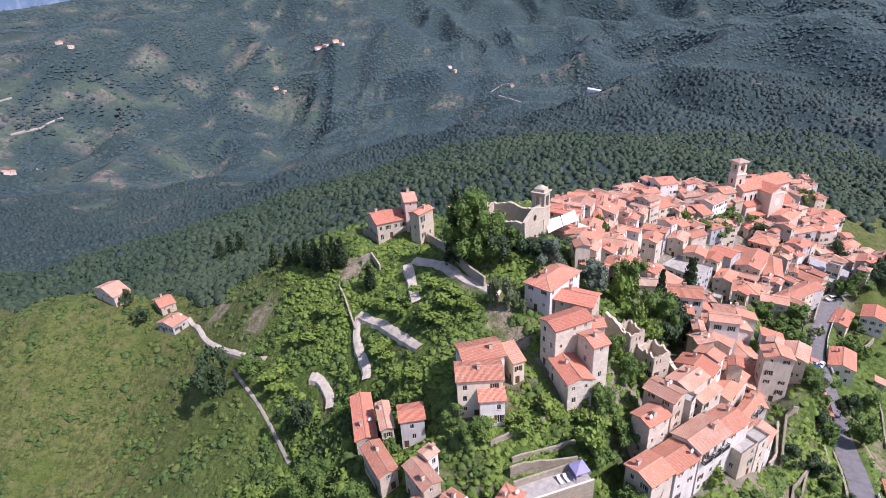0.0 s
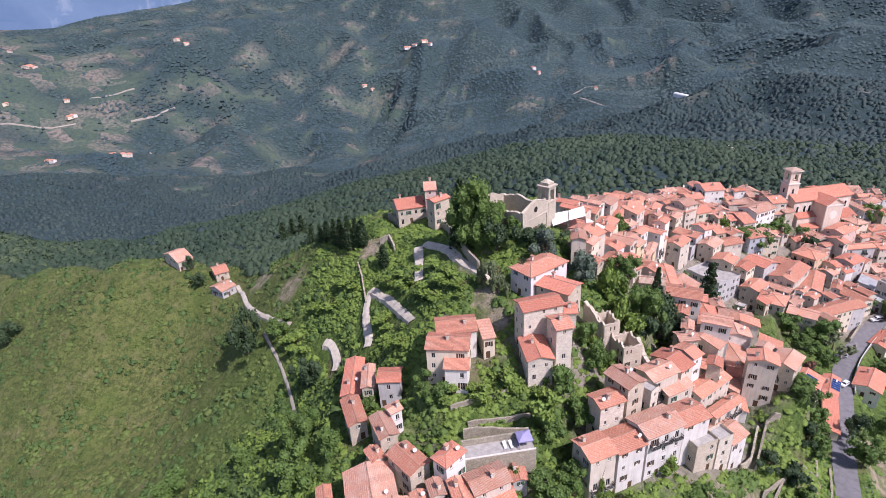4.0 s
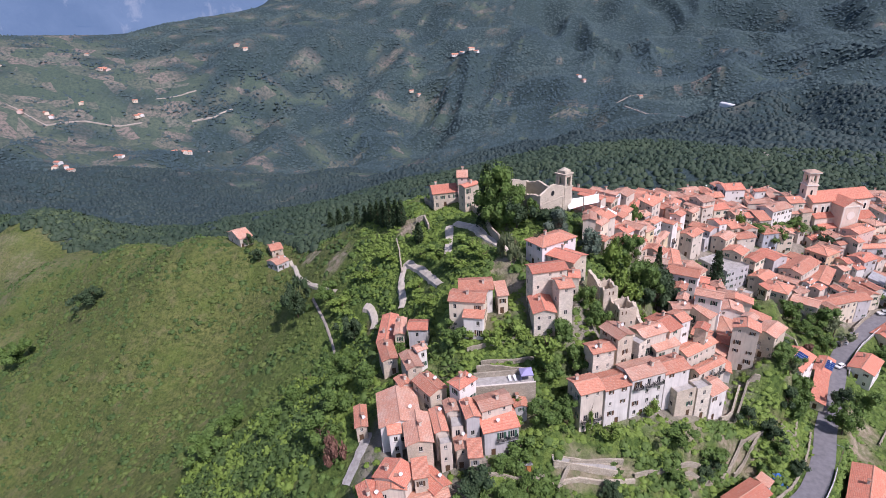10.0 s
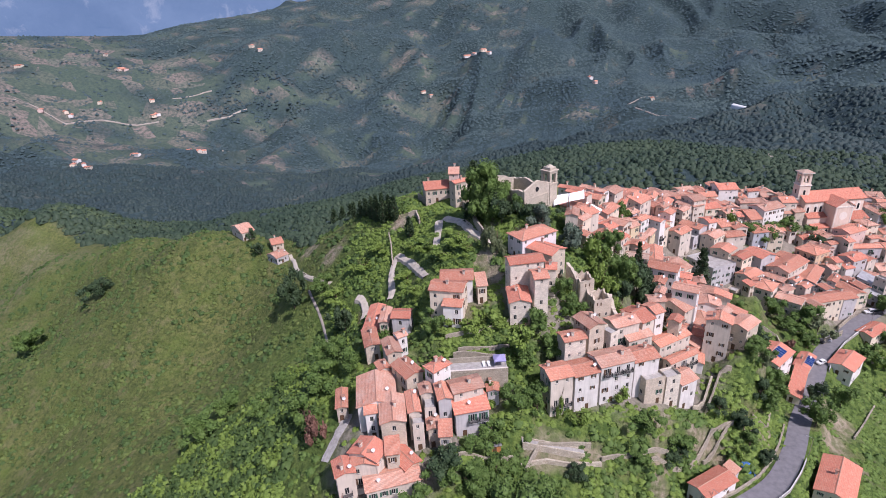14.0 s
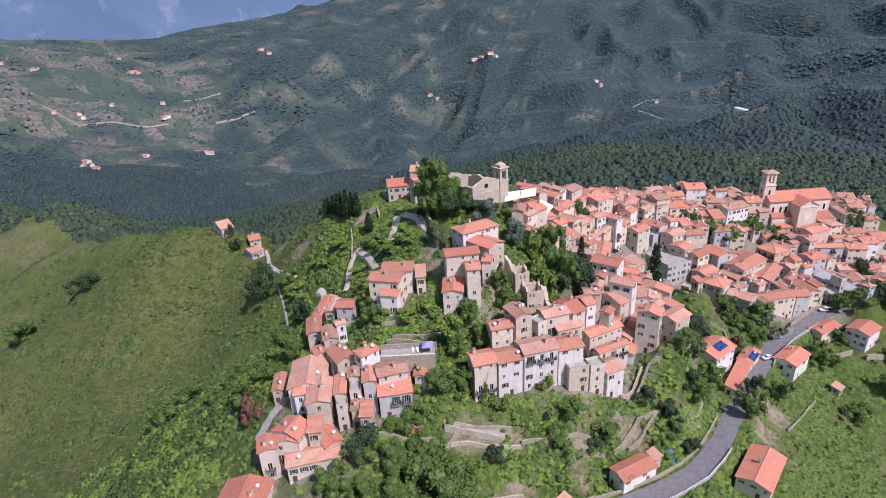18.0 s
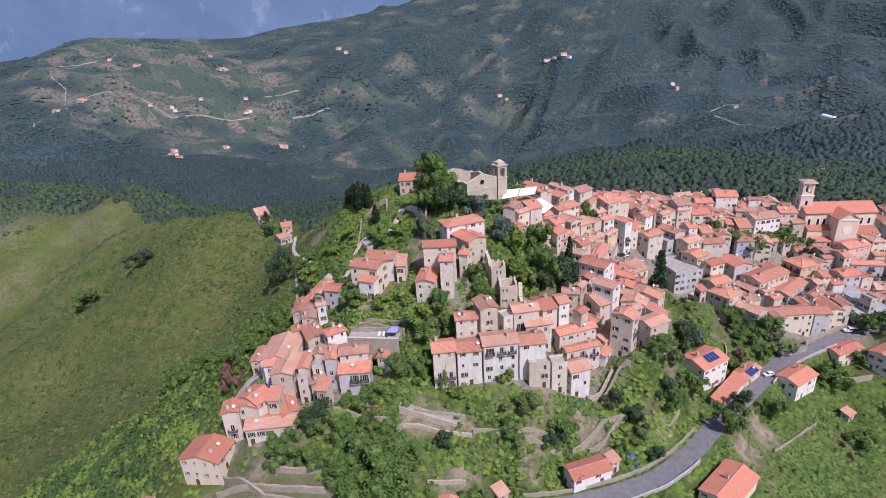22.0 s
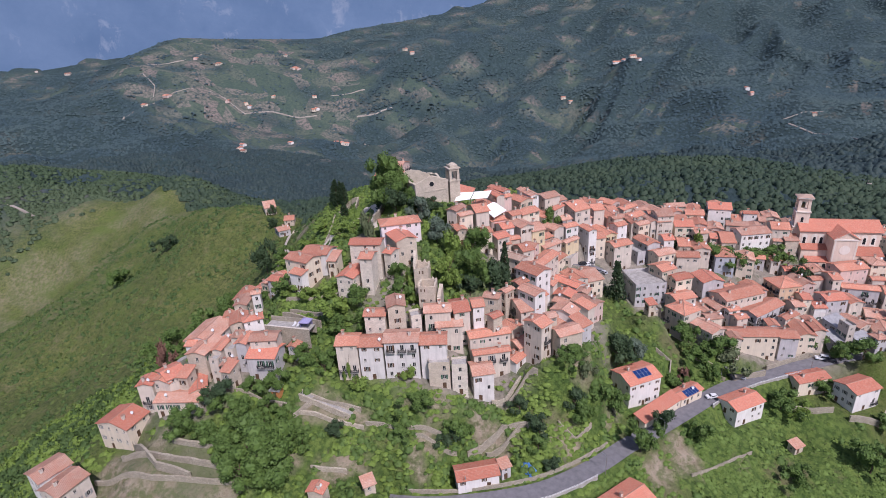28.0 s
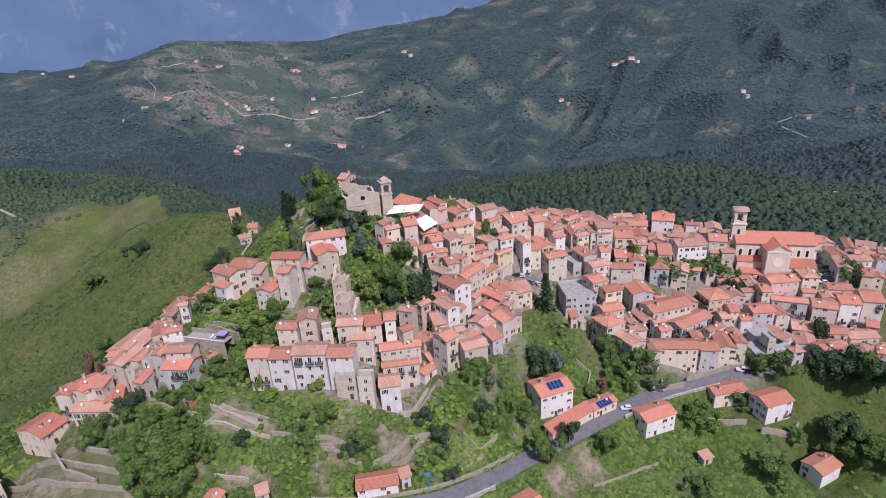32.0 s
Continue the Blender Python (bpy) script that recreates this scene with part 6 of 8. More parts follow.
tree("dark", 27.0, 142.0, 5.0, 7.5)
tree("leafy", 17, 143, 7, 7)
tree("cedar", 37, 130, 10, 9)
tree("bush", 42, 106, 5, 6)
tree("bush", 46, 104, 5, 6)
tree("bush", 50, 105, 5, 6)
tree("bush", 39, 109, 5, 5)
tree("bush", 52, 111, 5, 6)
tree("bush", 54, 118, 5, 7)
tree("bush", 50, 121, 5, 7)
tree("bush", 46, 122, 5, 6)
tree("bush", 12, 69, 4, 5)
tree("bush", 16, 70.5, 4, 5)
tree("bush", 21, 71, 4, 5)
tree("leafy", 26, 73, 5, 6)
tree("leafy", 29, 70, 6, 6)
tree("leafy", 32, 76, 6, 6)


PATHS = [
    ([(-39.2, 122.6), (-39.6, 126.5), (-43.5, 132.8), (-47.2, 135.2), (-49.5, 135.8)], 2.6),
    ([(-27.2, 122.6), (-27.2, 125.6), (-29.8, 132.1), (-31.5, 137.5), (-31.7, 140.9), (-31.2, 144.3), (-26.9, 140.2), (-21.7, 134.8), (-9.9, 117.6)], 2.4),
    ([(-12.2, 136.2), (-13.4, 143.1), (-14.2, 147.7), (-16.1, 155.1)], 2.8),
    ([(-13.3, 154.6), (-7.9, 150.5), (-2.9, 145.2), (3.4, 135.5), (10.1, 127.2), (13.5, 125.3)], 2.8),
    ([(-112.4, 190.2), (-104.1, 180.3), (-96.6, 170.5), (-89.0, 163.2), (-75.6, 153.0), (-63.7, 146.6)], 1.7),
    ([(-18.0, 50.1), (-17.4, 52.6), (-16.7, 55.0), (-16.5, 58.4), (-16.9, 62.5), (-17.3, 66.0)], 2.6),
    ([(-78.9, 150.3), (-72.3, 142.7), (-65.8, 135.2), (-58.5, 125.4), (-49.5, 111.2)], 1.0),
]


def draped(name, spots, wide, mat, words, up=0.05):
    """A strip lying on the ground along a smooth line of places."""
    line = []
    for k in range(len(spots) - 1):
        p0, p1, p2, p3 = (Vector((*spots[min(max(k + q, 0), len(spots) - 1)], 0)) for q in (-1, 0, 1, 2))
        n = max(2, int((p2 - p1).length / 1.0))
        for s in range(n):
            f = s / n
            line.append(0.5 * ((2 * p1) + (p2 - p0) * f + (2 * p0 - 5 * p1 + 4 * p2 - p3) * f * f + (3 * p1 - p0 - 3 * p2 + p3) * f ** 3))
    rng = random.Random(len(line))
    bm = bmesh.new()
    prev = None
    for k, p in enumerate(line[:-1]):
        d = (line[k + 1] - p).normalized()
        s = Vector((d.y, -d.x, 0)) * wide / 2 * rng.uniform(0.85, 1.12)
        z = max(float(ground_at(p.x + e * s.x, p.y + e * s.y)) for e in (-1, -0.5, 0, 0.5, 1))
        now = [bm.verts.new((q.x, q.y, float(ground_at(q.x, q.y)) * m + z * (1 - m) + h)) for q, m, h in ((p - s * 1.35, 1, -0.5), (p - s, 0.5, up), (p, 0.4, up + 0.05), (p + s, 0.5, up), (p + s * 1.35, 1, -0.5))]
        if prev:
            for q in range(4):
                bm.faces.new((prev[q], prev[q + 1], now[q + 1], now[q]))
        prev = now
    return tagged(part(name, bm, mat), words, name, kind="structure")


for k, (spots_, wide_) in enumerate(PATHS):
    draped("path", spots_, wide_, M_CONCRETE if k == 5 else M_DIRT if k == 6 else M_PATH, "narrow concrete lane along the stone houses" if k == 5 else "pale gravel footpath climbing the green hill")


def free_ground(x, y, gap):
    """Which places lie clear of houses and roads."""
    ok = np.ones(len(x), bool)
    for hx, hy, hz, l, d, a, *_rest in HOUSES + BLOCKED:
        near = np.nonzero((np.abs(x - hx) < l + 4) & (np.abs(y - hy) < l + d + 4))[0]
        c, s = math.cos(radians(a)), math.sin(radians(a))
        u, v = (x[near] - hx) * c + (y[near] - hy) * s, -(x[near] - hx) * s + (y[near] - hy) * c
        ok[near[(np.abs(u) < l / 2 + gap) & (np.abs(v) < d / 2 + gap)]] = False
    for line, width, use in ROADS:
        dist, _z = along(line, x, y)
        ok &= dist > width / 2 + gap
    for bx, by, br in BARE:
        ok &= np.hypot(x - bx, y - by) > br * 0.8 + gap * 0.3
    for spots, width in PATHS:
        dist, _z = along([(*p, 0) for p in spots], x, y)
        ok &= dist > width / 2 + gap + 1.2
    return ok


CLUMPS = [spray(s, 12, 0.44) for s in range(4)]
LOW_CLUMPS = [spray(s + 20, 7, 0.52) for s in range(3)]
# places where nothing grows: churches, yards
BLOCKED = [(160, 269, 0, 36, 20, 21), (15, 151, 0, 18, 18, 56), ]
rs = np.random.RandomState(9)


def hill_zone(x, y):
    """How thickly scrub grows: 1 on the castle hill and the gardens, little on the grassy west slope."""
    d1 = np.hypot((x + 16) / 50, (y - 122) / 52)
    k = np.clip(1.6 - d1, 0, 1)
    gardens = np.clip(1.5 - np.hypot((x - 95) / 90, (y - 90) / 80), 0, 1) * 0.95
    edge = np.exp(-(((x + 42 + 0.15 * (y - 60)) / 16) ** 2)) * (y < 130)
    west = np.where((x < -40) & (y < 215), 0.22 + 0.4 * (wobble(x, y, 60, 31) > 0.3), 0)
    north = 0.5 * np.clip((y - 185) / 25, 0, 1) * (x < 60) * (x > -150)
    south = np.where(y < 62, 0.5 + 0.3 * (wobble(x, y, 40, 32) > 0), 0) * (x > -60)
    east = 0.95 * ((x > 105) & (y < 165))
    return np.clip(k + gardens + edge + west + north + south + east + 0.15, 0, 1)


sx, sy = rs.uniform(-420, 280, 46000), rs.uniform(-40, 320, 46000)
sy = np.where(sy < -20, sy + 18 * wobble(sx, sx * 0.3, 40, 46), sy)
keep = (rs.uniform(0, 1, len(sx)) < hill_zone(sx, sy) ** 1.3) & free_ground(sx, sy, 0.9)
sx, sy = sx[keep], sy[keep]
keep = np.abs(np.degrees(np.arctan2(-(sx - 60), sy + 60)) - 10) < 75
sx, sy = sx[keep], sy[keep]
tint = rs.uniform(0, 1, len(sx)) + 0.5 * wobble(sx, sy, 35, 41)
# extra brambles on the castle hill, the gardens and the steep banks
ex, ey = rs.uniform(-62, 150, 26000), rs.uniform(40, 178, 26000)
d_hill = np.minimum(np.hypot((ex + 16) / 46, (ey - 128) / 48), np.hypot((ex - 95) / 75, (ey - 85) / 45) + 0.6 * (wobble(ex, ey, 22, 45) < 0.15))
keep = (rs.uniform(0, 1, len(ex)) < np.clip(1.7 - 1.1 * d_hill, 0, 1) * (0.55 + 0.45 * (wobble(ex, ey, 30, 44) > -0.3))) & free_ground(ex, ey, 1.1)
sx, sy = np.concatenate([sx, ex[keep]]), np.concatenate([sy, ey[keep]])
tint = rs.uniform(0, 1, len(sx)) + 0.5 * wobble(sx, sy, 35, 41)
west_ = sx < -62
thin = ~west_ | (rs.uniform(0, 1, len(sx)) < 0.75)
sx, sy, tint, west_ = sx[thin], sy[thin], tint[thin], west_[thin]
mead_ = (sx > 108) & (sy < 168) & (tint < 1.15)
for name_, pick_, small_, big_, mat_, words_, tall_ in (
    ("scrub", ~west_ & ~mead_ & (tint < 0.75), 0.5, 1.7, M_SCRUB, "bright green brambles and scrub on the slopes", 0.58),
    ("meadow_brambles", mead_, 0.5, 1.6, M_MEADOW, "low bright green brambles covering the meadow", 0.5),
    ("thicket", ~west_ & ~mead_ & (tint >= 0.75), 0.7, 2.1, M_LEAF, "darker green thickets on the slopes", 0.8),
    ("brush", west_, 0.5, 1.7, M_BRUSH, "low olive-green brush on the grassy slope", 0.5),
):
    crowns(name_, sx[pick_], sy[pick_], rs.uniform(small_, big_, pick_.sum()), mat_, words_, tall_, LOW_CLUMPS if tall_ < 0.6 else CLUMPS, 0.0)
# belt of shrubs and small trees between the slope and the houses
bx_, by_ = rs.uniform(-150, -26, 9000), rs.uniform(-15, 136, 9000)
line_ = -51 + 0.72 * (by_ - 113)
keep = (bx_ > line_ - 13 + 5 * wobble(bx_, by_, 18, 71)) & (bx_ < -29 + 0.05 * (by_ - 60)) & (wobble(bx_, by_, 26, 72) > -0.75) & free_ground(bx_, by_, 1.2)
bx_, by_ = bx_[keep], by_[keep]
tint = wobble(bx_, by_, 20, 73) + rs.uniform(-0.7, 0.7, len(bx_))
for name_, pick_, mat_, words_ in (("shrub_belt", tint < 0.15, M_THICK, "dark green shrubs and small trees along the foot of the houses"), ("bramble_belt", tint >= 0.15, M_SCRUB, "bright green brambles between the grassy slope and the houses")):
    crowns(name_, bx_[pick_], by_[pick_], rs.uniform(0.8, 2.6, pick_.sum()), mat_, words_, 1.0, CLUMPS, 0.0)
# clusters of darker shrubs and bright brambles scattered over the western slope
gx_, gy_ = rs.uniform(-400, -50, 30000), rs.uniform(-40, 235, 30000)
clump_ = wobble(gx_, gy_, 30, 81) + 0.9 * wobble(gx_, gy_, 9, 82)
keep = (rs.uniform(0, 1, len(gx_)) < 0.05 + 0.55 * smooth(0.2, 1.0, clump_)) & (gy_ < wood_edge(gx_)) & free_ground(gx_, gy_, 1.0)
gx_, gy_ = gx_[keep], gy_[keep]
tint = wobble(gx_, gy_, 24, 83) + rs.uniform(-0.5, 0.5, len(gx_))
for name_, pick_, mat_, words_ in (("slope_shrubs", tint < 0.45, M_THICK, "dark green shrubs scattered over the grassy slope"), ("slope_brambles", tint >= 0.45, M_BRUSH, "bright green brambles in patches on the grassy slope")):
    crowns(name_, gx_[pick_], gy_[pick_], rs.uniform(0.6, 1.7, pick_.sum()) * rs.choice((1.0, 1.0, 1.5), pick_.sum()), mat_, words_, 0.75, LOW_CLUMPS, 0.1)
# tall grass tufts over the open slope
sx, sy = rs.uniform(-300, 240, 6000), rs.uniform(-30, 230, 6000)
keep = free_ground(sx, sy, 0.6)
sx, sy = sx[keep], sy[keep]
crowns("tall_grass", sx, sy, rs.uniform(0.3, 0.8, len(sx)), M_GRASSTUFT, "tufts of tall yellow-green grass", 0.8, [spray(60 + s, 5, 1.0, 0) for s in range(3)], 0.0)

# woods just behind the ridge
nx_, ny_ = rs.uniform(-520, 420, 21000), rs.uniform(150, 520, 21000)
edge_ = wood_edge(nx_)
behind = ny_ > edge_ + 9 * wobble(nx_, ny_, 60, 51)
behind &= (nx_ > -300) | (ny_ < ridge_back(nx_) + 15)
behind &= (ny_ > 318) | (nx_ < -30) | (nx_ > 222)
behind &= free_ground(nx_, ny_, 4)
nx_, ny_ = nx_[behind], ny_[behind]
crowns("wood", nx_, ny_, rs.uniform(1.7, 3.7, len(nx_)) * np.interp(nx_, (-220, -120), (1.2, 1.0)), M_WOOD_NEAR, "dense wood of mixed green trees behind the ridge", 0.95, [spray(80 + s, 5, 0.5, 1.0) for s in range(4)], 0.2)


# ---- church ----
M_CHURCH = plaster("church_plaster", (0.74, 0.61, 0.5), (0.66, 0.54, 0.45), 0.3)
M_TRIM = plaster("church_trim", (0.76, 0.7, 0.62), (0.7, 0.64, 0.57), 0.25)


def arch_panel(bm, x, y, z, w, h, deep, slot=0, steps=8):
    """A round-headed panel that stands in the plane y, facing -y."""
    pts = [(x - w / 2, z), (x + w / 2, z)] + [(x + w / 2 * math.cos(math.pi * k / steps), z + h - w / 2 + w / 2 * math.sin(math.pi * k / steps)) for k in range(steps + 1)]
    a = [bm.verts.new((px, y, pz)) for px, pz in pts]
    b = [bm.verts.new((px, y + deep, pz)) for px, pz in pts]
    bm.faces.new(a).material_index = slot
    for k in range(len(a)):
        j = (k + 1) % len(a)
        bm.faces.new((a[j], a[k], b[k], b[j])).material_index = slot


def church():
    top = new("church")
    top.matrix_world = pose(160.0, 270.0, 18.0, 0, 0, 21)
    tagged(top, "cream plastered parish church with terracotta roofs and a bell tower", "church")
    # nave: 32 long, 12 deep; eaves 16.7 over the base
    bm = bmesh.new()
    box(bm, -16, -6, -6, 16, 6, 16.6)
    for sx_ in (-1, 1):
        t3 = [(sx_ * 16, -6, 16.6), (sx_ * 16, 6, 16.6), (sx_ * 16, 0, 19.6)]
        bm.faces.new([bm.verts.new(p) for p in (t3 if sx_ > 0 else t3[::-1])])
    part("nave_wall", bm, M_CHURCH, top)
    nave = roof_part("nave_roof", [[(-16.6, -6.7, 16.5), (16.6, -6.7, 16.5), (16.6, 0, 20.2), (-16.6, 0, 20.2)], [(16.6, 6.7, 16.5), (-16.6, 6.7, 16.5), (-16.6, 0, 20.2), (16.6, 0, 20.2)]], ROOFS["new"], 0.25, top)
    bm = bmesh.new()
    ridge_caps(bm, (-16.6, 0, 20.2), (16.6, 0, 20.2), 0.2)
    part("ridge_tiles", bm, ROOFS["mid"], nave)
    # front arm with its gabled face
    bm = bmesh.new()
    box(bm, -5.2, -13.5, -4, 4.2, -5.9, 15.6)
    bm.faces.new([bm.verts.new(p) for p in ((-5.2, -13.5, 15.6), (4.2, -13.5, 15.6), (-0.5, -13.5, 18.4))])
    part("front_wall", bm, M_CHURCH, top)
    roof_part("front_roof", [[(-5.8, -6, 15.6), (-5.8, -14.0, 15.6), (-0.5, -14.0, 18.9), (-0.5, -3, 18.9)], [(4.8, -14.0, 15.6), (4.8, -6, 15.6), (-0.5, -3, 18.9), (-0.5, -14.0, 18.9)]], ROOFS["new"], 0.25, top)
    bm = bmesh.new()
    box(bm, -5.5, -13.75, 14.9, 4.5, -13.5, 15.6)
    for sx_, a_ in ((-1, 32), (1, -32)):
        tube(bm, [(-0.5 + sx_ * 5.0, -13.7, 15.5), (-0.5, -13.7, 18.5)], [0.3, 0.3], 4)
    for x in (-4.9, 3.4):
        box(bm, x, -13.62, -4, x + 0.5, -13.5, 14.9)
    part("cornice", bm, M_TRIM, top, "pale moulded cornice and pilasters")
    bm = bmesh.new()
    tube(bm, [(-0.5, -13.62, 10.5), (-0.5, -13.5, 10.5)], [2.1, 2.1], 28)
    part("roundel", bm, M_TRIM, top, "pale round plaster medallion")
    # side windows of the nave
    for x in (-14, -10, -7.2, 6.6, 9.8, 13.2):
        bm = bmesh.new()
        arch_panel(bm, x, -6.12, 9.8, 2.3, 5.2, 0.12)
        p = part("arched_niche", bm, M_TRIM, top)
        bm = bmesh.new()
        arch_panel(bm, x, -6.2, 10.6, 1.1, 3.0, 0.05)
        part("window_pane", bm, M_GLASS, p)
    # aisles
    for x0, x1, y0, z0, z1 in ((4.3, 16.2, -11.5, 7.2, 9.6), (-15.5, -5.3, -9.5, 8.8, 10.6), (-14.0, -5.3, -13.0, 4.4, 6.6)):
        bm = bmesh.new()
        box(bm, x0, y0 + 0.4, -6, x1, -5.95, z0 - 0.1)
        part("aisle_wall", bm, M_CHURCH, top)
        roof_part("aisle_roof", [[(x0 - 0.2, y0, z0), (x1 + 0.3, y0, z0), (x1 + 0.3, -6.02, z1), (x0 - 0.2, -6.02, z1)]], ROOFS["new"], 0.2, top)
    for x in (-12.5, -9.5, -6.8):
        bm = bmesh.new()
        arch_panel(bm, x, -12.72, 0.6, 1.3, 2.9, 0.1)
        part("arched_window", bm, M_GLASS, top)
    # bell tower
    tw = new("bell_tower")
    tw.matrix_world = pose(146.2, 265.2, 18.0, 0, 0, 14)
    tagged(tw, "tall square bell tower of cream plaster with arched openings", "tower")
    def stage(name, mat, *size):
        bm = bmesh.new()
        box(bm, *size)
        part(name, bm, mat, tw)

    stage("tower_shaft", M_CHURCH, -3.1, -3.1, -8, 3.1, 3.1, 17.0)
    stage("upper_stage", M_CHURCH, -2.75, -2.75, 17.0, 2.75, 2.75, 24.0)
    stage("belfry_parapet", M_CHURCH, -2.5, -2.5, 24.0, 2.5, 2.5, 25.3)
    stage("belfry_lintel", M_CHURCH, -2.5, -2.5, 28.9, 2.5, 2.5, 30.2)
    for x in (-2.5, 1.3):
        for y in (-2.5, 1.3):
            stage("pillar", M_CHURCH, x, y, 25.3, x + 1.2, y + 1.2, 28.9)
    for z, r in ((16.8, 3.35), (23.8, 3.05), (30.2, 3.2)):
        stage("string_course", M_TRIM, -r, -r, z, r, r, z + 0.45)
    bm = bmesh.new()
    v = [bm.verts.new(p) for p in ((-3.3, -3.3, 30.7), (3.3, -3.3, 30.7), (3.3, 3.3, 30.7), (-3.3, 3.3, 30.7), (0, 0, 31.8))]
    for k in range(4):
        bm.faces.new((v[k], v[(k + 1) % 4], v[4]))
    bm.faces.new(v[3::-1])
    part("tower_roof", bm, ROOFS["pale"], tw)
    bm = bmesh.new()
    tube(bm, [(0, 0, 25.6), (0, 0, 26.0), (0, 0, 26.9), (0, 0, 27.4)], [0.9, 0.75, 0.5, 0.1], 14)
    part("bell", bm, plain("bronze", (0.2, 0.14, 0.07), 0.4, 0.9), tw)
    for n in range(4):
        bm = bmesh.new()
        arch_panel(bm, 0, -2.79, 19.2, 1.0, 2.4, 0.03)
        part("opening", bm, M_GLASS, tw, "", Matrix.Rotation(n * math.pi / 2, 4, "Z"))


church()


# ---- ruined chapel on the summit ----
M_CHAPEL = rubble("chapel_stone", (0.6, 0.52, 0.41), (0.46, 0.4, 0.32), (0.5, 0.44, 0.36), 1.6)


def chapel():
    top = new("ruined_chapel")
    top.matrix_world = pose(23.6, 147.7, 62.0, 0, 0, 56)
    tagged(top, "roofless ruined stone chapel with a gabled front", "chapel")
    rng = random.Random(3)
    # front: 13.6 wide along x, faces -y (towards the village); peak near the middle
    bm = bmesh.new()
    tops = [10.6 + 2.4 * (1 - abs(k - 10) / 10) for k in range(21)]
    ragged(bm, (-6.8, 0), (6.8, 0), -4, tops, 0.9)
    part("front_wall", bm, M_CHAPEL, top)
    bm = bmesh.new()
    ragged(bm, (-6.4, 0.5), (-6.4, 17), -5, [10.3 + 0.35 * math.sin(k * 0.45) + rng.uniform(-0.15, 0.15) + (0.8 if k > 20 else 0) for k in range(32)], 0.9)
    part("side_wall", bm, M_CHAPEL, top)
    bm = bmesh.new()
    ragged(bm, (6.4, 0.5), (6.4, 17), -5, [10.1 + 0.5 * math.sin(k * 0.35 + 1) + rng.uniform(-0.2, 0.2) for k in range(32)], 0.9)
    part("side_wall", bm, M_CHAPEL, top)
    bm = bmesh.new()
    ragged(bm, (-6.4, 17), (6.4, 17), -5, [11.0 + 1.2 * math.sin(k * 0.31) + rng.uniform(-0.18, 0.18) for k in range(16)], 0.9)
    part("back_wall", bm, M_CHAPEL, top)
    bm = bmesh.new()
    box(bm, -6.9, -0.62, 7.0, 6.9, -0.45, 7.45)
    for x in (-6.7, 6.0):
        box(bm, x, -0.6, -4, x + 0.7, -0.44, 7.0)
    for s_ in (-1, 1):
        tube(bm, [(s_ * 6.9, -0.3, 10.6), (0, -0.3, 13.1)], [0.28, 0.28], 4)
    part("cornice", bm, M_CHAPEL, top, "worn stone cornice")
    bm = bmesh.new()
    tube(bm, [(0, -0.5, 9.9), (0, -0.46, 9.9)], [1.0, 1.0], 6)
    part("round_window", bm, M_GLASS, top)
    bm = bmesh.new()
    arch_panel(bm, 0, -0.5, 0.2, 2.2, 4.2, 0.05)
    part("doorway", bm, M_WOOD, top)
    tw = new("belfry")
    tw.matrix_world = pose(27.3, 157.3, 60.8, 0, 0, 56)
    tagged(tw, "square weathered stone belfry with open arches", "tower")
    def stage(name, *size):
        bm = bmesh.new()
        box(bm, *size)
        part(name, bm, M_CHAPEL, tw)

    stage("shaft", -2.2, -2.2, -6, 2.2, 2.2, 10.8)
    for x in (-2.1, 1.1):
        for y in (-2.1, 1.1):
            stage("pillar", x, y, 10.8, x + 1.0, y + 1.0, 14.6)
    stage("lintel", -2.1, -2.1, 14.6, 2.1, 2.1, 15.5)
    stage("string_course", -2.45, -2.45, 10.6, 2.45, 2.45, 11.0)
    stage("cornice", -2.5, -2.5, 15.5, 2.5, 2.5, 15.9)
    stage("cap_base", -1.6, -1.6, 15.9, 1.6, 1.6, 16.9)
    bm = bmesh.new()
    tube(bm, [(0, 0, 16.9), (0, 0, 17.3), (0, 0, 17.9)], [1.7, 1.2, 0.1], 12)
    part("cap", bm, M_CHAPEL, tw)


chapel()


def awning(corners, words):
    """A pitched white sheet roof on posts; corners low to high."""
    ob = new("canopy_roof")
    q = [Vector(c) for c in corners]
    mid = sum(q, Vector()) / 4
    ob.matrix_world = Matrix.Translation((mid.x, mid.y, float(ground_at(mid.x, mid.y))))
    o = ob.matrix_world.translation
    tagged(ob, words, "canopy")
    bm = bmesh.new()
    a = [bm.verts.new(p - o) for p in q]
    b = [bm.verts.new(p - o - Vector((0, 0, 0.15))) for p in q]
    bm.faces.new(a)
    bm.faces.new(b[::-1])
    for k in range(4):
        bm.faces.new((b[k], b[(k + 1) % 4], a[(k + 1) % 4], a[k]))
    part("sheet", bm, M_WHITE, ob)
    for p in q:
        bm = bmesh.new()
        tube(bm, [p.lerp(mid, 0.06) - o - Vector((0, 0, 0.2)), (p.lerp(mid, 0.06).x - o.x, p.lerp(mid, 0.06).y - o.y, float(ground_at(p.x, p.y)) - o.z - 0.3)], [0.1, 0.1], 6)
        part("post", bm, M_METAL, ob)


M_WHITE = plain("white_sheet", (0.82, 0.82, 0.8), 0.6, 0.0, 0.06)
awning([(29.5, 154.3, 63.7), (34.6, 158.0, 64.2), (34.4, 161.6, 66.2), (29.0, 158.8, 66.0)], "white sheet roof panel beside the chapel")
awning([(34.9, 158.2, 64.2), (40.4, 161.8, 64.4), (40.0, 166.0, 66.2), (34.7, 161.8, 66.2)], "white sheet roof panel beside the chapel")
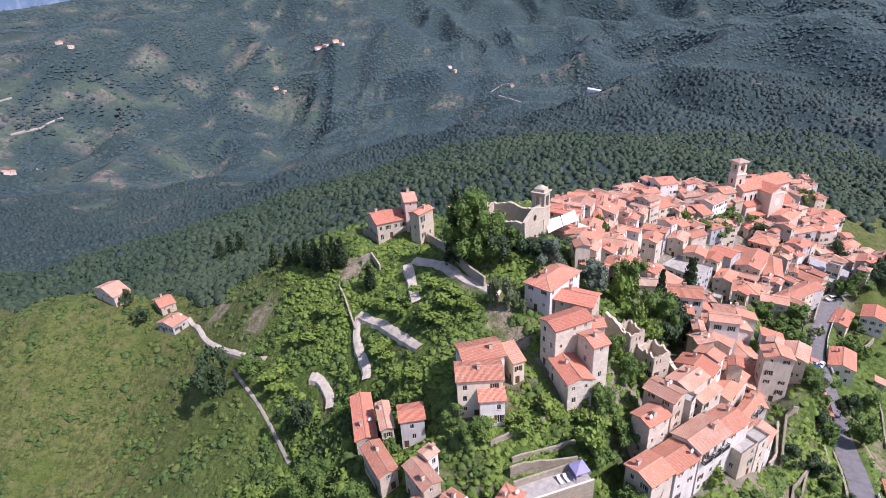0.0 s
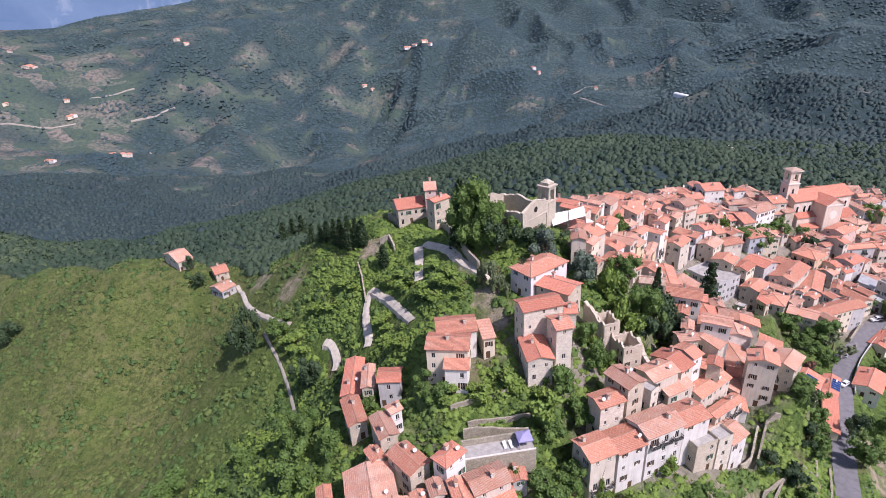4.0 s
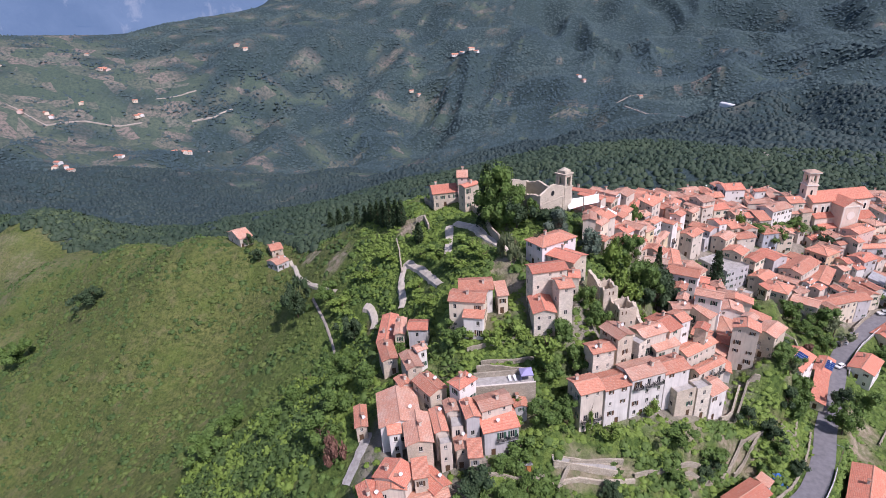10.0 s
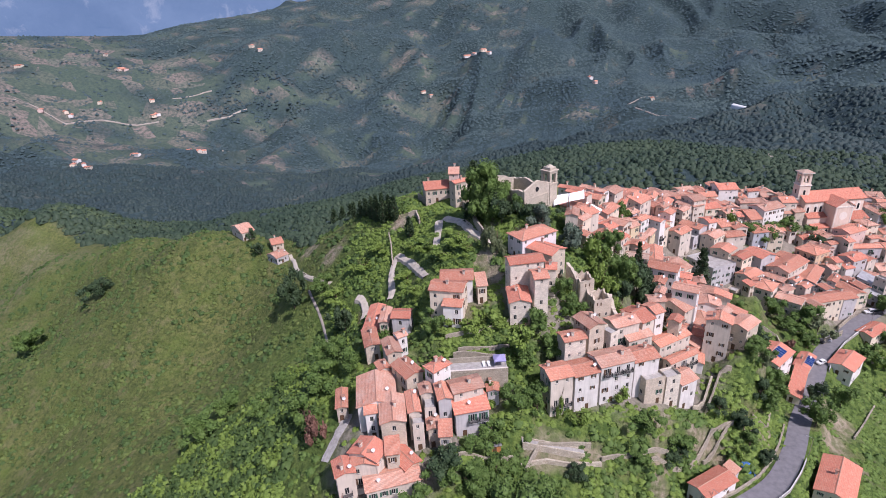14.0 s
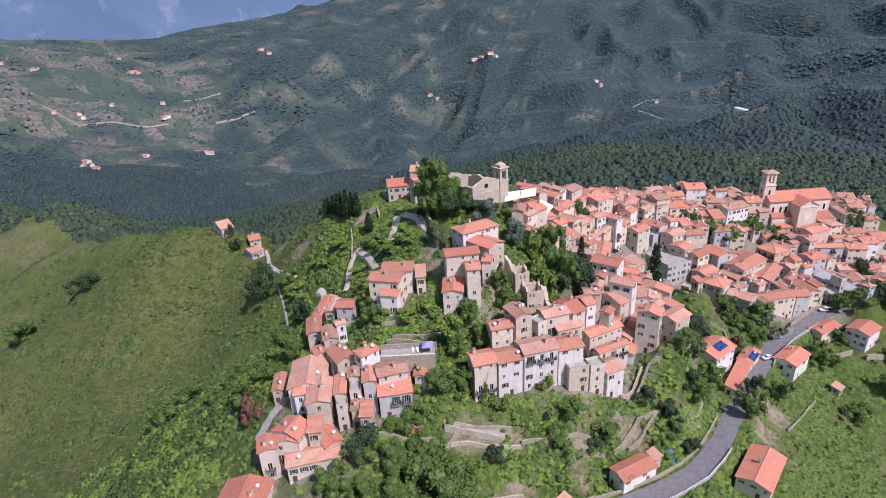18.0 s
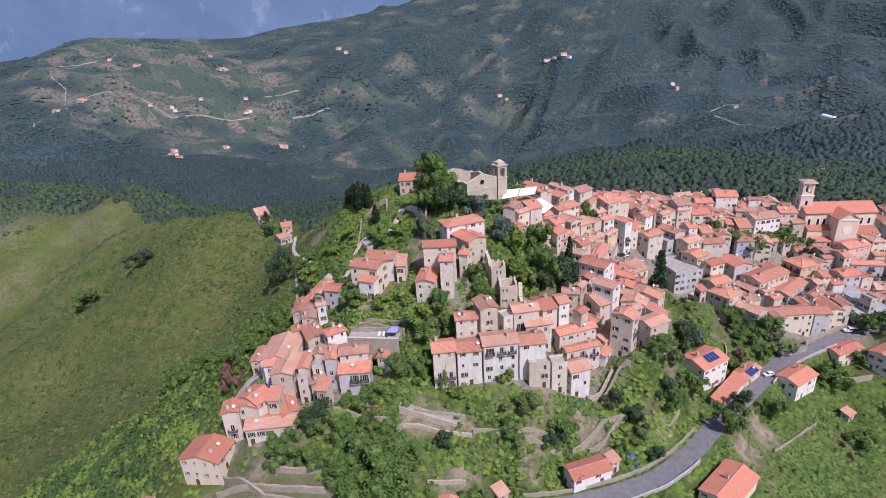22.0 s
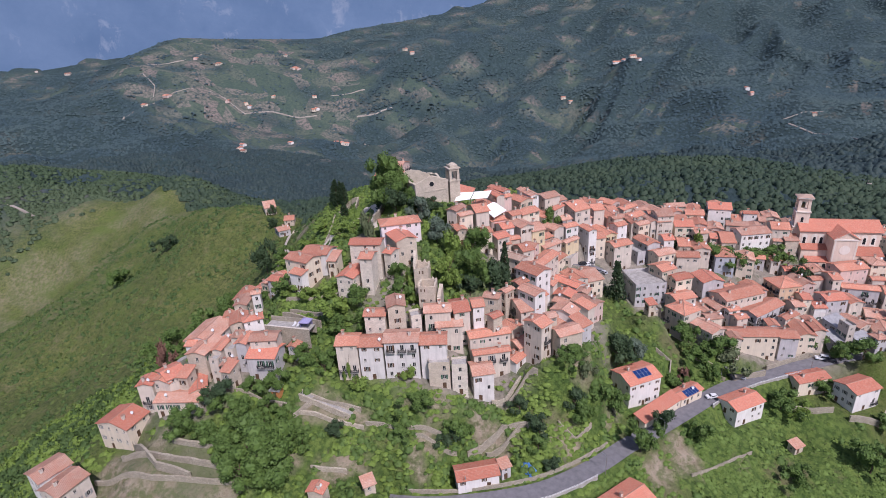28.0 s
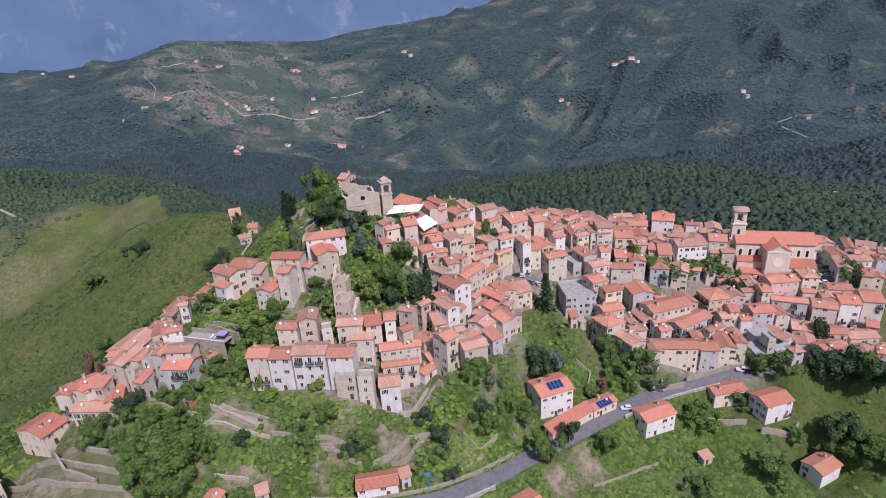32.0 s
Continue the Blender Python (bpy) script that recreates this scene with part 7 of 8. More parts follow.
awning([(45.2, 158.1, 57.9), (47.2, 165.0, 59.2), (41.3, 165.6, 61.8), (39.8, 158.8, 61.2)], "white sheet roof over a courtyard")


# ---- stone walls, yards ----
def stone_wall(line, tall, thick, mat, words, sink=1.5):
    """A free or retaining wall along places on the ground."""
    bm = bmesh.new()
    rng = random.Random(int(abs(line[0][0]) * 10))
    base = Vector((line[0][0], line[0][1], float(ground_at(*line[0][:2]))))
    for p, q in zip(line, line[1:]):
        n = max(3, int(math.dist(p[:2], q[:2]) / 1.2))
        tops = []
        for k in range(n):
            x, y = p[0] + (q[0] - p[0]) * k / (n - 1), p[1] + (q[1] - p[1]) * k / (n - 1)
            tops.append(float(ground_at(x, y)) + tall + rng.uniform(-0.12, 0.12) - base.z)
        ragged(bm, (p[0] - base.x, p[1] - base.y), (q[0] - base.x, q[1] - base.y), min(tops) - tall - sink, tops, thick)
    ob = part("stone_wall", bm, mat)
    ob.matrix_world = Matrix.Translation(base)
    return tagged(ob, words, "wall", "garden and terrace walls")


M_DRYSTONE = rubble("dry_stone", (0.46, 0.41, 0.32), (0.34, 0.3, 0.23), (0.27, 0.24, 0.19), 1.8)
stone_wall([(32.4, 59.8), (34.9, 66.3), (42.8, 69.9), (47.6, 71.8)], 1.3, .6, M_DRYSTONE, "weathered dry-stone terrace wall on the slope")
stone_wall([(74.7, 85.2), (77.3, 88.8), (81.0, 95.0), (87.4, 99.7)], 2.0, .5, M_DRYSTONE, "weathered dry-stone terrace wall on the slope")
stone_wall([(78.8, 89.0), (83.7, 95.1), (87.5, 100.2)], 1.6, .5, M_DRYSTONE, "weathered dry-stone terrace wall on the slope")
stone_wall([(79.9, 99.6), (83.5, 107.1), (86.5, 107.7)], 2.0, .5, M_DRYSTONE, "weathered dry-stone terrace wall on the slope")
stone_wall([(-1.5, 27.5), (11.6, 32.4), (20.3, 36.7), (27.3, 40.5)], 1.8, .6, M_DRYSTONE, "weathered dry-stone terrace wall on the slope")
stone_wall([(-4.3, 20.4), (13.9, 27.6), (30.0, 38.3), (34.8, 44.2)], 1.6, .5, M_DRYSTONE, "weathered dry-stone terrace wall on the slope")
stone_wall([(-3.7, 32.0), (12.5, 29.9), (21.6, 33.3)], 2.6, .6, M_DRYSTONE, "weathered dry-stone terrace wall on the slope")
stone_wall([(94.0, 106.2), (99.2, 107.5), (101.4, 114.2)], 1.2, .5, M_DRYSTONE, "weathered dry-stone terrace wall on the slope")
stone_wall([(151.9, 170.6), (160.6, 175.0), (165.4, 178.8)], 2.2, .5, M_DRYSTONE, "weathered dry-stone terrace wall on the slope")
stone_wall([(170.1, 177.5), (179.1, 182.6), (180.7, 188.0)], 2.4, .5, M_DRYSTONE, "weathered dry-stone terrace wall on the slope")
stone_wall([(129.9, 123.3), (137.1, 134.1), (144.0, 145.0)], 1.0, .4, M_DRYSTONE, "weathered dry-stone terrace wall on the slope")
stone_wall([(134.7, 171.7), (143.8, 180.2)], 2.4, .4, M_DRYSTONE, "weathered dry-stone terrace wall on the slope")
stone_wall([(143.8, 184.3), (156.2, 200.3), (165.8, 204.3)], 1.8, .5, M_DRYSTONE, "weathered dry-stone terrace wall on the slope")
stone_wall([(82.4, 158.6), (83.2, 174.5), (82.4, 184.2)], 1.6, .4, M_DRYSTONE, "weathered dry-stone terrace wall on the slope")
stone_wall([(119.2, 170.1), (125.7, 170.1), (132.1, 169.9)], 1.2, .4, M_DRYSTONE, "weathered dry-stone terrace wall on the slope")
stone_wall([(109.1, 161.3), (114.6, 161.4), (115.4, 156.9)], 1.4, .4, M_DRYSTONE, "weathered dry-stone terrace wall on the slope")
stone_wall([(-9.0, 166.8), (-1.0, 148.7), (7.8, 130.2)], 3.0, .7, M_DRYSTONE, "weathered dry-stone terrace wall on the slope")
stone_wall([(-32.1, 140.3), (-36.1, 150.2), (-38.8, 155.2)], 1.4, .5, M_DRYSTONE, "weathered dry-stone terrace wall on the slope")
stone_wall([(9.1, 80.2), (15.3, 81.8), (23.5, 82.9)], 3.0, .5, M_DRYSTONE, "weathered dry-stone terrace wall on the slope")
stone_wall([(9.8, 82.8), (16.4, 84.8), (23.8, 86.6)], 1.2, .5, M_DRYSTONE, "weathered dry-stone terrace wall on the slope")
stone_wall([(5.5, 85.4), (14.3, 88.7), (21.6, 92.5), (23.1, 93.8)], 1.2, .5, M_DRYSTONE, "weathered dry-stone terrace wall on the slope")
stone_wall([(50.4, 70.2), (58.9, 75.1), (68.7, 82.6)], 1.2, .5, M_DRYSTONE, "weathered dry-stone terrace wall on the slope")
stone_wall([(16.9, 53.9), (25.3, 59.3), (29.0, 61.1)], 1.4, .5, M_DRYSTONE, "weathered dry-stone terrace wall on the slope")
stone_wall([(-32.9, 179.5), (-27.6, 173.7), (-25.7, 180.6)], 3.0, .7, M_DRYSTONE, "weathered dry-stone terrace wall on the slope")
stone_wall([(-31.3, 160.1), (-27.8, 160.8), (-24.6, 155.2)], 2.5, .6, M_DRYSTONE, "weathered dry-stone terrace wall on the slope")


def garden_stairs(a, b, wide, steps):
    """A flight of stone steps down the terraces between two low cheek walls."""
    a, b = Vector((*a, float(ground_at(*a)) + 1.0)), Vector((*b, float(ground_at(*b)) + 0.7))
    run = Vector((b.x - a.x, b.y - a.y, 0))
    u, v = run.normalized(), Vector((-run.y, run.x, 0)).normalized()
    thing = new("garden_stairs")
    thing.matrix_world = Matrix.Translation(a)
    for k in range(steps):
        bm = bmesh.new()
        f0, f1 = k / steps, (k + 1) / steps
        top = (b.z - a.z) * f0
        low = [run * f + v * w for f, w in ((f0, -wide / 2), (f1, -wide / 2), (f1, wide / 2), (f0, wide / 2))]
        ring0 = [bm.verts.new((p.x, p.y, top - 2.4)) for p in low]
        ring1 = [bm.verts.new((p.x, p.y, top)) for p in low]
        bm.faces.new(ring1)
        for i in range(4):
            bm.faces.new((ring0[i], ring0[(i + 1) % 4], ring1[(i + 1) % 4], ring1[i]))
        part("step", bm, M_CONCRETE, thing)
    for side in (-1, 1):
        bm = bmesh.new()
        o = v * side * (wide / 2 + 0.2)
        q = run + o
        ragged(bm, (o.x, o.y), (q.x, q.y), min(0, b.z - a.z) - 2.6, [(b.z - a.z) * i / 8 + 0.4 + 0.05 * (i % 2) for i in range(9)], 0.36)
        part("cheek_wall", bm, M_PALESTONE, thing, "pale rendered stone cheek wall")
    return tagged(thing, "pale stone garden stairs between low walls on the terraces", "stairs")


M_PALESTONE = rubble("pale_stone", (0.58, 0.52, 0.41), (0.45, 0.39, 0.3), (0.36, 0.31, 0.24), 1.8)
garden_stairs((30.6, 65.2), (46.0, 69.6), 1.5, 22)
stone_wall([(31.0, 60.5), (37.0, 63.8), (44.0, 66.2), (50.5, 69.2)], 1.1, .6, M_PALESTONE, "pale stone retaining wall below the garden stairs")
stone_wall([(44.2, 53.8), (48.5, 56.0), (53.0, 58.4)], 1.3, .5, M_PALESTONE, "pale stone retaining wall of a vegetable terrace")
stone_wall([(63.2, 76.4), (67.6, 79.8), (72.2, 83.4)], 1.0, .5, M_DRYSTONE, "weathered dry-stone terrace wall on the slope")
stone_wall([(75.8, 98.3), (79.0, 101.0), (81.4, 106.6)], 1.8, .5, M_PALESTONE, "pale stone garden wall beside the white house")
stone_wall([(9.8, 36.6), (15.0, 38.8), (21.0, 42.4)], 1.6, .7, M_DRYSTONE, "weathered dry-stone terrace wall on the slope")

# ---- cars ----
M_TYRE = plain("tyre_rubber", (0.03, 0.03, 0.03), 0.9)
M_CARGLASS = plain("car_glass", (0.03, 0.035, 0.04), 0.1)
PAINTS = {c: plain(c + "_car_paint", v, 0.3, 0.1, 0.08) for c, v in {"white": (0.78, 0.78, 0.77), "silver": (0.5, 0.51, 0.53), "black": (0.03, 0.03, 0.035), "blue": (0.03, 0.1, 0.35), "red": (0.35, 0.03, 0.03), "grey": (0.2, 0.21, 0.23)}.items()}


def car(x, y, z, angle, paint, van=False):
    """A parked car: body with sloping screens, glass, four wheels, lights."""
    top = new("van" if van else "car")
    top.matrix_world = pose(x, y, z, 0, 0, angle)
    tagged(top, f"{paint} parked {'van' if van else 'hatchback car'} on the asphalt", "van" if van else "car", "parked cars")
    L, W, H = (4.7, 1.85, 2.0) if van else (3.9, 1.68, 1.48)
    prof = [(-L / 2, 0.35), (-L / 2, 0.8), (-L / 2 + 0.15, 0.95), (-L / 2 + (0.9 if van else 1.05), 1.0)]
    cab = [(-L / 2 + (1.0 if van else 1.15), 0.98), (-L / 2 + (1.7 if van else 1.75), H), (L / 2 - 0.45, H - 0.04), (L / 2 - 0.08, 1.0)]
    out = prof + [(L / 2 - 0.05, 1.0), (L / 2, 0.75), (L / 2, 0.35)]
    bm = bmesh.new()
    for pts, w0, w1 in ((out, W / 2, W / 2), (cab, W / 2 - 0.06, W / 2 - 0.2)):
        a = [bm.verts.new((px, -(w1 if pz > 1.2 else w0), pz)) for px, pz in pts]
        b = [bm.verts.new((px, (w1 if pz > 1.2 else w0), pz)) for px, pz in pts]
        bm.faces.new(a)
        bm.faces.new(b[::-1])
        for k in range(len(a)):
            j = (k + 1) % len(a)
            bm.faces.new((a[j], a[k], b[k], b[j]))
    bmesh.ops.bevel(bm, geom=bm.edges[:], offset=0.06, segments=2, affect="EDGES")
    part("body", bm, PAINTS[paint], top)
    for n, (p, q) in enumerate((((-L / 2 + 1.12, 1.05), (-L / 2 + 1.62, H - 0.1)), ((L / 2 - 0.1, 1.05), (L / 2 - 0.4, H - 0.14)))):
        bm = bmesh.new()
        o = 0.03 if n else -0.03
        v = [bm.verts.new(c) for c in ((p[0] + o, -W / 2 + 0.18, p[1]), (p[0] + o, W / 2 - 0.18, p[1]), (q[0] + o, W / 2 - 0.3, q[1]), (q[0] + o, -W / 2 + 0.3, q[1]))]
        bm.faces.new(v)
        part("windscreen" if n == 0 else "rear_window", bm, M_CARGLASS, top)
    for s_ in (-1, 1):
        bm = bmesh.new()
        v = [bm.verts.new(c) for c in ((-L / 2 + 1.35, s_ * (W / 2 - 0.04), 1.04), (L / 2 - 0.3, s_ * (W / 2 - 0.04), 1.04), (L / 2 - 0.55, s_ * (W / 2 - 0.16), H - 0.16), (-L / 2 + 1.8, s_ * (W / 2 - 0.16), H - 0.16))]
        bm.faces.new(v)
        part("side_window", bm, M_CARGLASS, top)
        for px in (-L / 2 + 0.75, L / 2 - 0.75):
            bm = bmesh.new()
            tube(bm, [(px, s_ * (W / 2 - 0.2), 0.31), (px, s_ * (W / 2 + 0.02), 0.31)], [0.31, 0.31], 14)
            w = part("wheel", bm, M_TYRE, top)
            bm = bmesh.new()
            tube(bm, [(px, s_ * (W / 2 - 0.1), 0.31), (px, s_ * (W / 2 + 0.035), 0.31)], [0.19, 0.17], 10)
            part("rim", bm, M_METAL, w)
        bm = bmesh.new()
        box(bm, -L / 2 - 0.02, s_ * (W / 2 - 0.3) - 0.16, 0.62, -L / 2 + 0.06, s_ * (W / 2 - 0.3) + 0.16, 0.78)
        part("headlight", bm, M_DISH, top)


car(160.8, 200.3, float(ground_at(160.8, 200.3)) + 0.2, 15, "white", True)
car(163.3, 200.0, float(ground_at(163.3, 200.0)) + 0.2, 15, "black")
car(136.3, 174.1, float(ground_at(136.3, 174.1)) + 0.2, 8, "silver")
car(133.4, 172.6, float(ground_at(133.4, 172.6)) + 0.2, -40, "black")
car(129.5, 156.8, float(ground_at(129.5, 156.8)) + 0.2, 40, "white")
car(72.7, 188.4, float(ground_at(72.7, 188.4)) + 0.2, 40, "white")
car(71.7, 186.1, float(ground_at(71.7, 186.1)) + 0.2, 40, "black")
car(77.8, 188.4, float(ground_at(77.8, 188.4)) + 0.2, -30, "grey")
car(79.9, 189.7, float(ground_at(79.9, 189.7)) + 0.2, -30, "silver")
car(182.9, 278.7, float(ground_at(182.9, 278.7)) + 0.2, 20, "silver")
car(182.7, 275.4, float(ground_at(182.7, 275.4)) + 0.2, 20, "black")
car(183.3, 283.0, float(ground_at(183.3, 283.0)) + 0.2, 20, "grey")
car(183.6, 288.3, float(ground_at(183.6, 288.3)) + 0.2, 20, "black")
car(183.7, 294.7, float(ground_at(183.7, 294.7)) + 0.2, 20, "white")
car(182.8, 273.9, float(ground_at(182.8, 273.9)) + 0.2, 20, "white")
car(186.2, 225.2, float(ground_at(186.2, 225.2)) + 0.2, 15, "blue")

# ---- yards, panels and small things by the road ----
M_PANEL = plain("blue_solar_cells", (0.03, 0.07, 0.22), 0.15, 0.3, 0.2)
M_PURPLE = plain("faded_purple_canvas", (0.32, 0.3, 0.5), 0.8, 0.0, 0.15)
M_BLUE = plain("blue_tarpaulin", (0.12, 0.3, 0.68), 0.5, 0.0, 0.25)


def nearest_house(x, y):
    return min(range(len(HOUSES)), key=lambda k: math.dist(HOUSES[k][:2], (x, y)))


def solar_array(hx, hy, toward, u0, v0, wide, deep, cols):
    """Panels lying on the roof slope that faces the direction toward: u0 along the ridge, v0 down from it."""
    x, y, z, L, D, ang, tall, wall, roof, tone, pitch, _l = HOUSES[nearest_house(hx, hy)]
    n = Vector((-math.sin(radians(ang)), math.cos(radians(ang)), 0))
    side = 1 if n.dot(Vector((*toward, 0))) > 0 else -1
    rise = (D / 2) * math.tan(radians(pitch))
    ob = new("solar_array")
    ob.matrix_world = pose(x, y, z - 0.1 + rise + 0.12, 0, 0, ang) @ Matrix.Rotation(-side * radians(pitch), 4, "X")
    tagged(ob, "array of dark blue solar panels on a tiled roof", "solar panel")
    for k in range(cols):
        bm = bmesh.new()
        a, b = u0 + wide * k / cols + 0.04, u0 + wide * (k + 1) / cols - 0.04
        ya, yb = sorted((side * v0, side * (v0 + deep)))
        box(bm, a, ya, 0, b, yb, 0.05)
        p = part("panel", bm, M_PANEL, ob)
        bm = bmesh.new()
        lattice(bm, [a - 0.03, a + 0.03, b - 0.03, b + 0.03], [ya - 0.03, ya + 0.03, (ya + yb) / 2 - 0.02, (ya + yb) / 2 + 0.02, yb - 0.03, yb + 0.03], {(i_, j_) for i_ in range(3) for j_ in range(5) if i_ != 1 or j_ in (0, 2, 4)}, 0.0, 0.06)
        for v in bm.verts:
            v.co = Vector((v.co.x, v.co.z, 0.065 - v.co.y))
        part("frame", bm, M_METAL, p)


solar_array(107, 141, (1, -0.3), -2.2, 0.5, 5.6, 3.2, 4)
solar_array(124, 150, (1, -0.3), -3.0, 0.4, 6.0, 2.6, 5)


def gazebo(x, y, z, angle):
    top = new("gazebo")
    top.matrix_world = pose(x, y, z, 0, 0, angle)
    tagged(top, "faded purple garden gazebo on a paved terrace", "gazebo")
    for sx_ in (-1, 1):
        for sy_ in (-1, 1):
            bm = bmesh.new()
            tube(bm, [(sx_ * 1.4, sy_ * 1.4, 0), (sx_ * 1.4, sy_ * 1.4, 2.2)], [0.05, 0.05], 6)
            part("post", bm, M_METAL, top)
    bm = bmesh.new()
    r = [[bm.verts.new((a * sx_, a * sy_, h)) for sx_, sy_ in ((-1, -1), (1, -1), (1, 1), (-1, 1))] for a, h in ((1.6, 1.9), (1.62, 2.2), (0.5, 2.85), (0.1, 3.05))]
    for a, b in zip(r, r[1:]):
        for k in range(4):
            bm.faces.new((a[k], a[(k + 1) % 4], b[(k + 1) % 4], b[k]))
    bm.faces.new(r[-1])
    part("canopy", bm, M_PURPLE, top)
    for k, (a, b) in enumerate((((-1.4, 1.4), (1.4, 1.4)), ((-1.4, -1.4), (-1.4, 1.4)))):
        bm = bmesh.new()
        v = [bm.verts.new(p) for p in ((*a, 0.3), (*b, 0.3), (*b, 2.0), (*a, 2.0))]
        bm.faces.new(v)
        bmesh.ops.solidify(bm, geom=bm.faces[:], thickness=0.02)
        part("side_cloth", bm, M_PURPLE, top)


def terrace():
    """Paved parking terrace on a retaining wall below the hill gardens."""
    top = new("parking_terrace")
    top.matrix_world = pose(18.2, 75.6, 44.6, 0, 0, 18)
    tagged(top, "pale paved parking terrace on a stone retaining wall", "terrace", kind="structure")
    bm = bmesh.new()
    box(bm, -8.4, -1.3, -0.3, 6.8, 2.6, 0.0)
    part("paving", bm, M_CONCRETE, top)
    bm = bmesh.new()
    box(bm, -8.5, -1.7, -6, 6.9, -1.3, 0.5)
    part("retaining_wall", bm, M_DRYSTONE, top)
    bm = bmesh.new()
    box(bm, -8.5, 2.6, -3, 6.9, 3.0, 1.5)
    part("back_wall", bm, M_DRYSTONE, top)
    bm = bmesh.new()
    box(bm, -8.5, -1.65, 0.5, 6.9, -1.35, 0.7)
    part("coping", bm, M_TRIM, top)


def sun_lounger(x, y, z, angle):
    """A low white lounger with a raised back."""
    top = new("sun_lounger")
    top.matrix_world = pose(x, y, z, 0, 0, angle)
    tagged(top, "white plastic sun lounger on the paved terrace", "lounger", "terrace loungers")
    bm = bmesh.new()
    box(bm, -0.35, -0.95, 0.3, 0.35, 0.35, 0.38)
    part("seat", bm, M_DISH, top)
    bm = bmesh.new()
    box(bm, -0.35, 0, -0.04, 0.35, 0.75, 0.04)
    part("backrest", bm, M_DISH, top, "", Matrix.Translation((0, 0.35, 0.36)) @ Matrix.Rotation(radians(40), 4, "X"))
    for u in (-0.3, 0.3):
        for v in (-0.85, 0.3):
            bm = bmesh.new()
            tube(bm, [(u, v, 0), (u, v, 0.3)], [0.03, 0.03], 6)
            part("leg", bm, M_DISH, top)


terrace()
gazebo(22.6, 77.9, 44.6, 18)
sun_lounger(18.6, 76.6, 44.6, 20)
sun_lounger(19.9, 77.0, 44.6, 24)


def curtain_ruin(name, spots, z0, thick, words):
    """Tall ragged remains of walls; spots: x, y, top."""
    top = new(name)
    top.matrix_world = Matrix.Translation((spots[0][0], spots[0][1], z0))
    tagged(top, words, "ruin")
    rng = random.Random(7)
    for (ax_, ay_, az_), (bx_, by_, bz_) in zip(spots, spots[1:]):
        n = max(4, int(math.dist((ax_, ay_), (bx_, by_)) / 0.8))
        bm = bmesh.new()
        ragged(bm, (ax_ - spots[0][0], ay_ - spots[0][1]), (bx_ - spots[0][0], by_ - spots[0][1]), 0, [az_ + (bz_ - az_) * k / (n - 1) - z0 + rng.uniform(-0.5, 0.4) for k in range(n)], thick)
        part("wall", bm, M_CHAPEL, top)
    return top


curtain_ruin("ruined_house", [(37.4, 116.0, 58.6), (39.6, 113.0, 57.0), (41.0, 110.6, 55.5)], 44.0, 1.0, "broken stone wall of a ruined house among greenery")
curtain_ruin("ruined_house", [(50.6, 111.6, 51.0), (52.0, 107.6, 48.0), (55.0, 104.6, 45.0)], 38.0, 1.2, "crumbling stone wall stepping down the overgrown slope")


def crumpled_sheet(x, y, w, d):
    bm = bmesh.new()
    n = 12
    rng = random.Random(2)
    z0 = float(ground_at(x, y))
    g = [[bm.verts.new((w * (i_ / n - 0.5), d * (j_ / n - 0.5), float(ground_at(x + w * (i_ / n - 0.5), y + d * (j_ / n - 0.5))) - z0 + 0.12 + rng.uniform(0, 0.5) * (0 < i_ < n and 0 < j_ < n))) for j_ in range(n + 1)] for i_ in range(n + 1)]
    for i_ in range(n):
        for j_ in range(n):
            bm.faces.new((g[i_][j_], g[i_ + 1][j_], g[i_ + 1][j_ + 1], g[i_][j_ + 1]))
    bmesh.ops.solidify(bm, geom=bm.faces[:], thickness=0.03)
    ob = part("tarpaulin", bm, M_BLUE)
    ob.matrix_world = Matrix.Translation((x, y, z0))
    tagged(ob, "crumpled bright blue tarpaulin lying by the road wall", "tarpaulin")


crumpled_sheet(91.2, 91.0, 4.2, 3.0)


def street_lamp(x, y, angle, tall=6.5):
    top = new("street_lamp")
    top.matrix_world = pose(x, y, float(ground_at(x, y)) - 0.1, 0, 0, angle)
    tagged(top, "grey metal street lamp on a slim pole", "street lamp", "street lamps")
    bm = bmesh.new()
    tube(bm, [(0, 0, 0), (0, 0, tall)], [0.09, 0.06], 8)
    part("pole", bm, M_METAL, top)
    bm = bmesh.new()
    tube(bm, [(0, 0, tall - 0.1), (0.5, 0, tall + 0.25), (1.3, 0, tall + 0.3)], [0.05, 0.045, 0.04], 6)
    part("arm", bm, M_METAL, top)
    bm = bmesh.new()
    box(bm, 1.1, -0.14, tall + 0.2, 1.8, 0.14, tall + 0.36)
    bmesh.ops.bevel(bm, geom=bm.edges[:], offset=0.05, segments=2, affect="EDGES")
    part("lantern", bm, M_METAL, top)


def offset_from(line, f, side):
    """A place beside a road: fraction of its length and metres to the side."""
    k = f * (len(line) - 1)
    i_ = min(int(k), len(line) - 2)
    a, b = Vector(line[i_]), Vector(line[i_ + 1])
    d = (b - a).normalized()
    p = a.lerp(b, k - i_) + Vector((d.y, -d.x, 0)) * side
    return p, math.degrees(math.atan2(d.y, d.x))


for f_, s_ in ((0.12, -3.6), (0.36, 3.7), (0.55, 3.7), (0.72, -3.7), (0.88, 3.7)):
    p_, a_ = offset_from(MAIN_ROAD, f_, s_)
    street_lamp(p_.x, p_.y, a_ + (90 if s_ > 0 else -90))


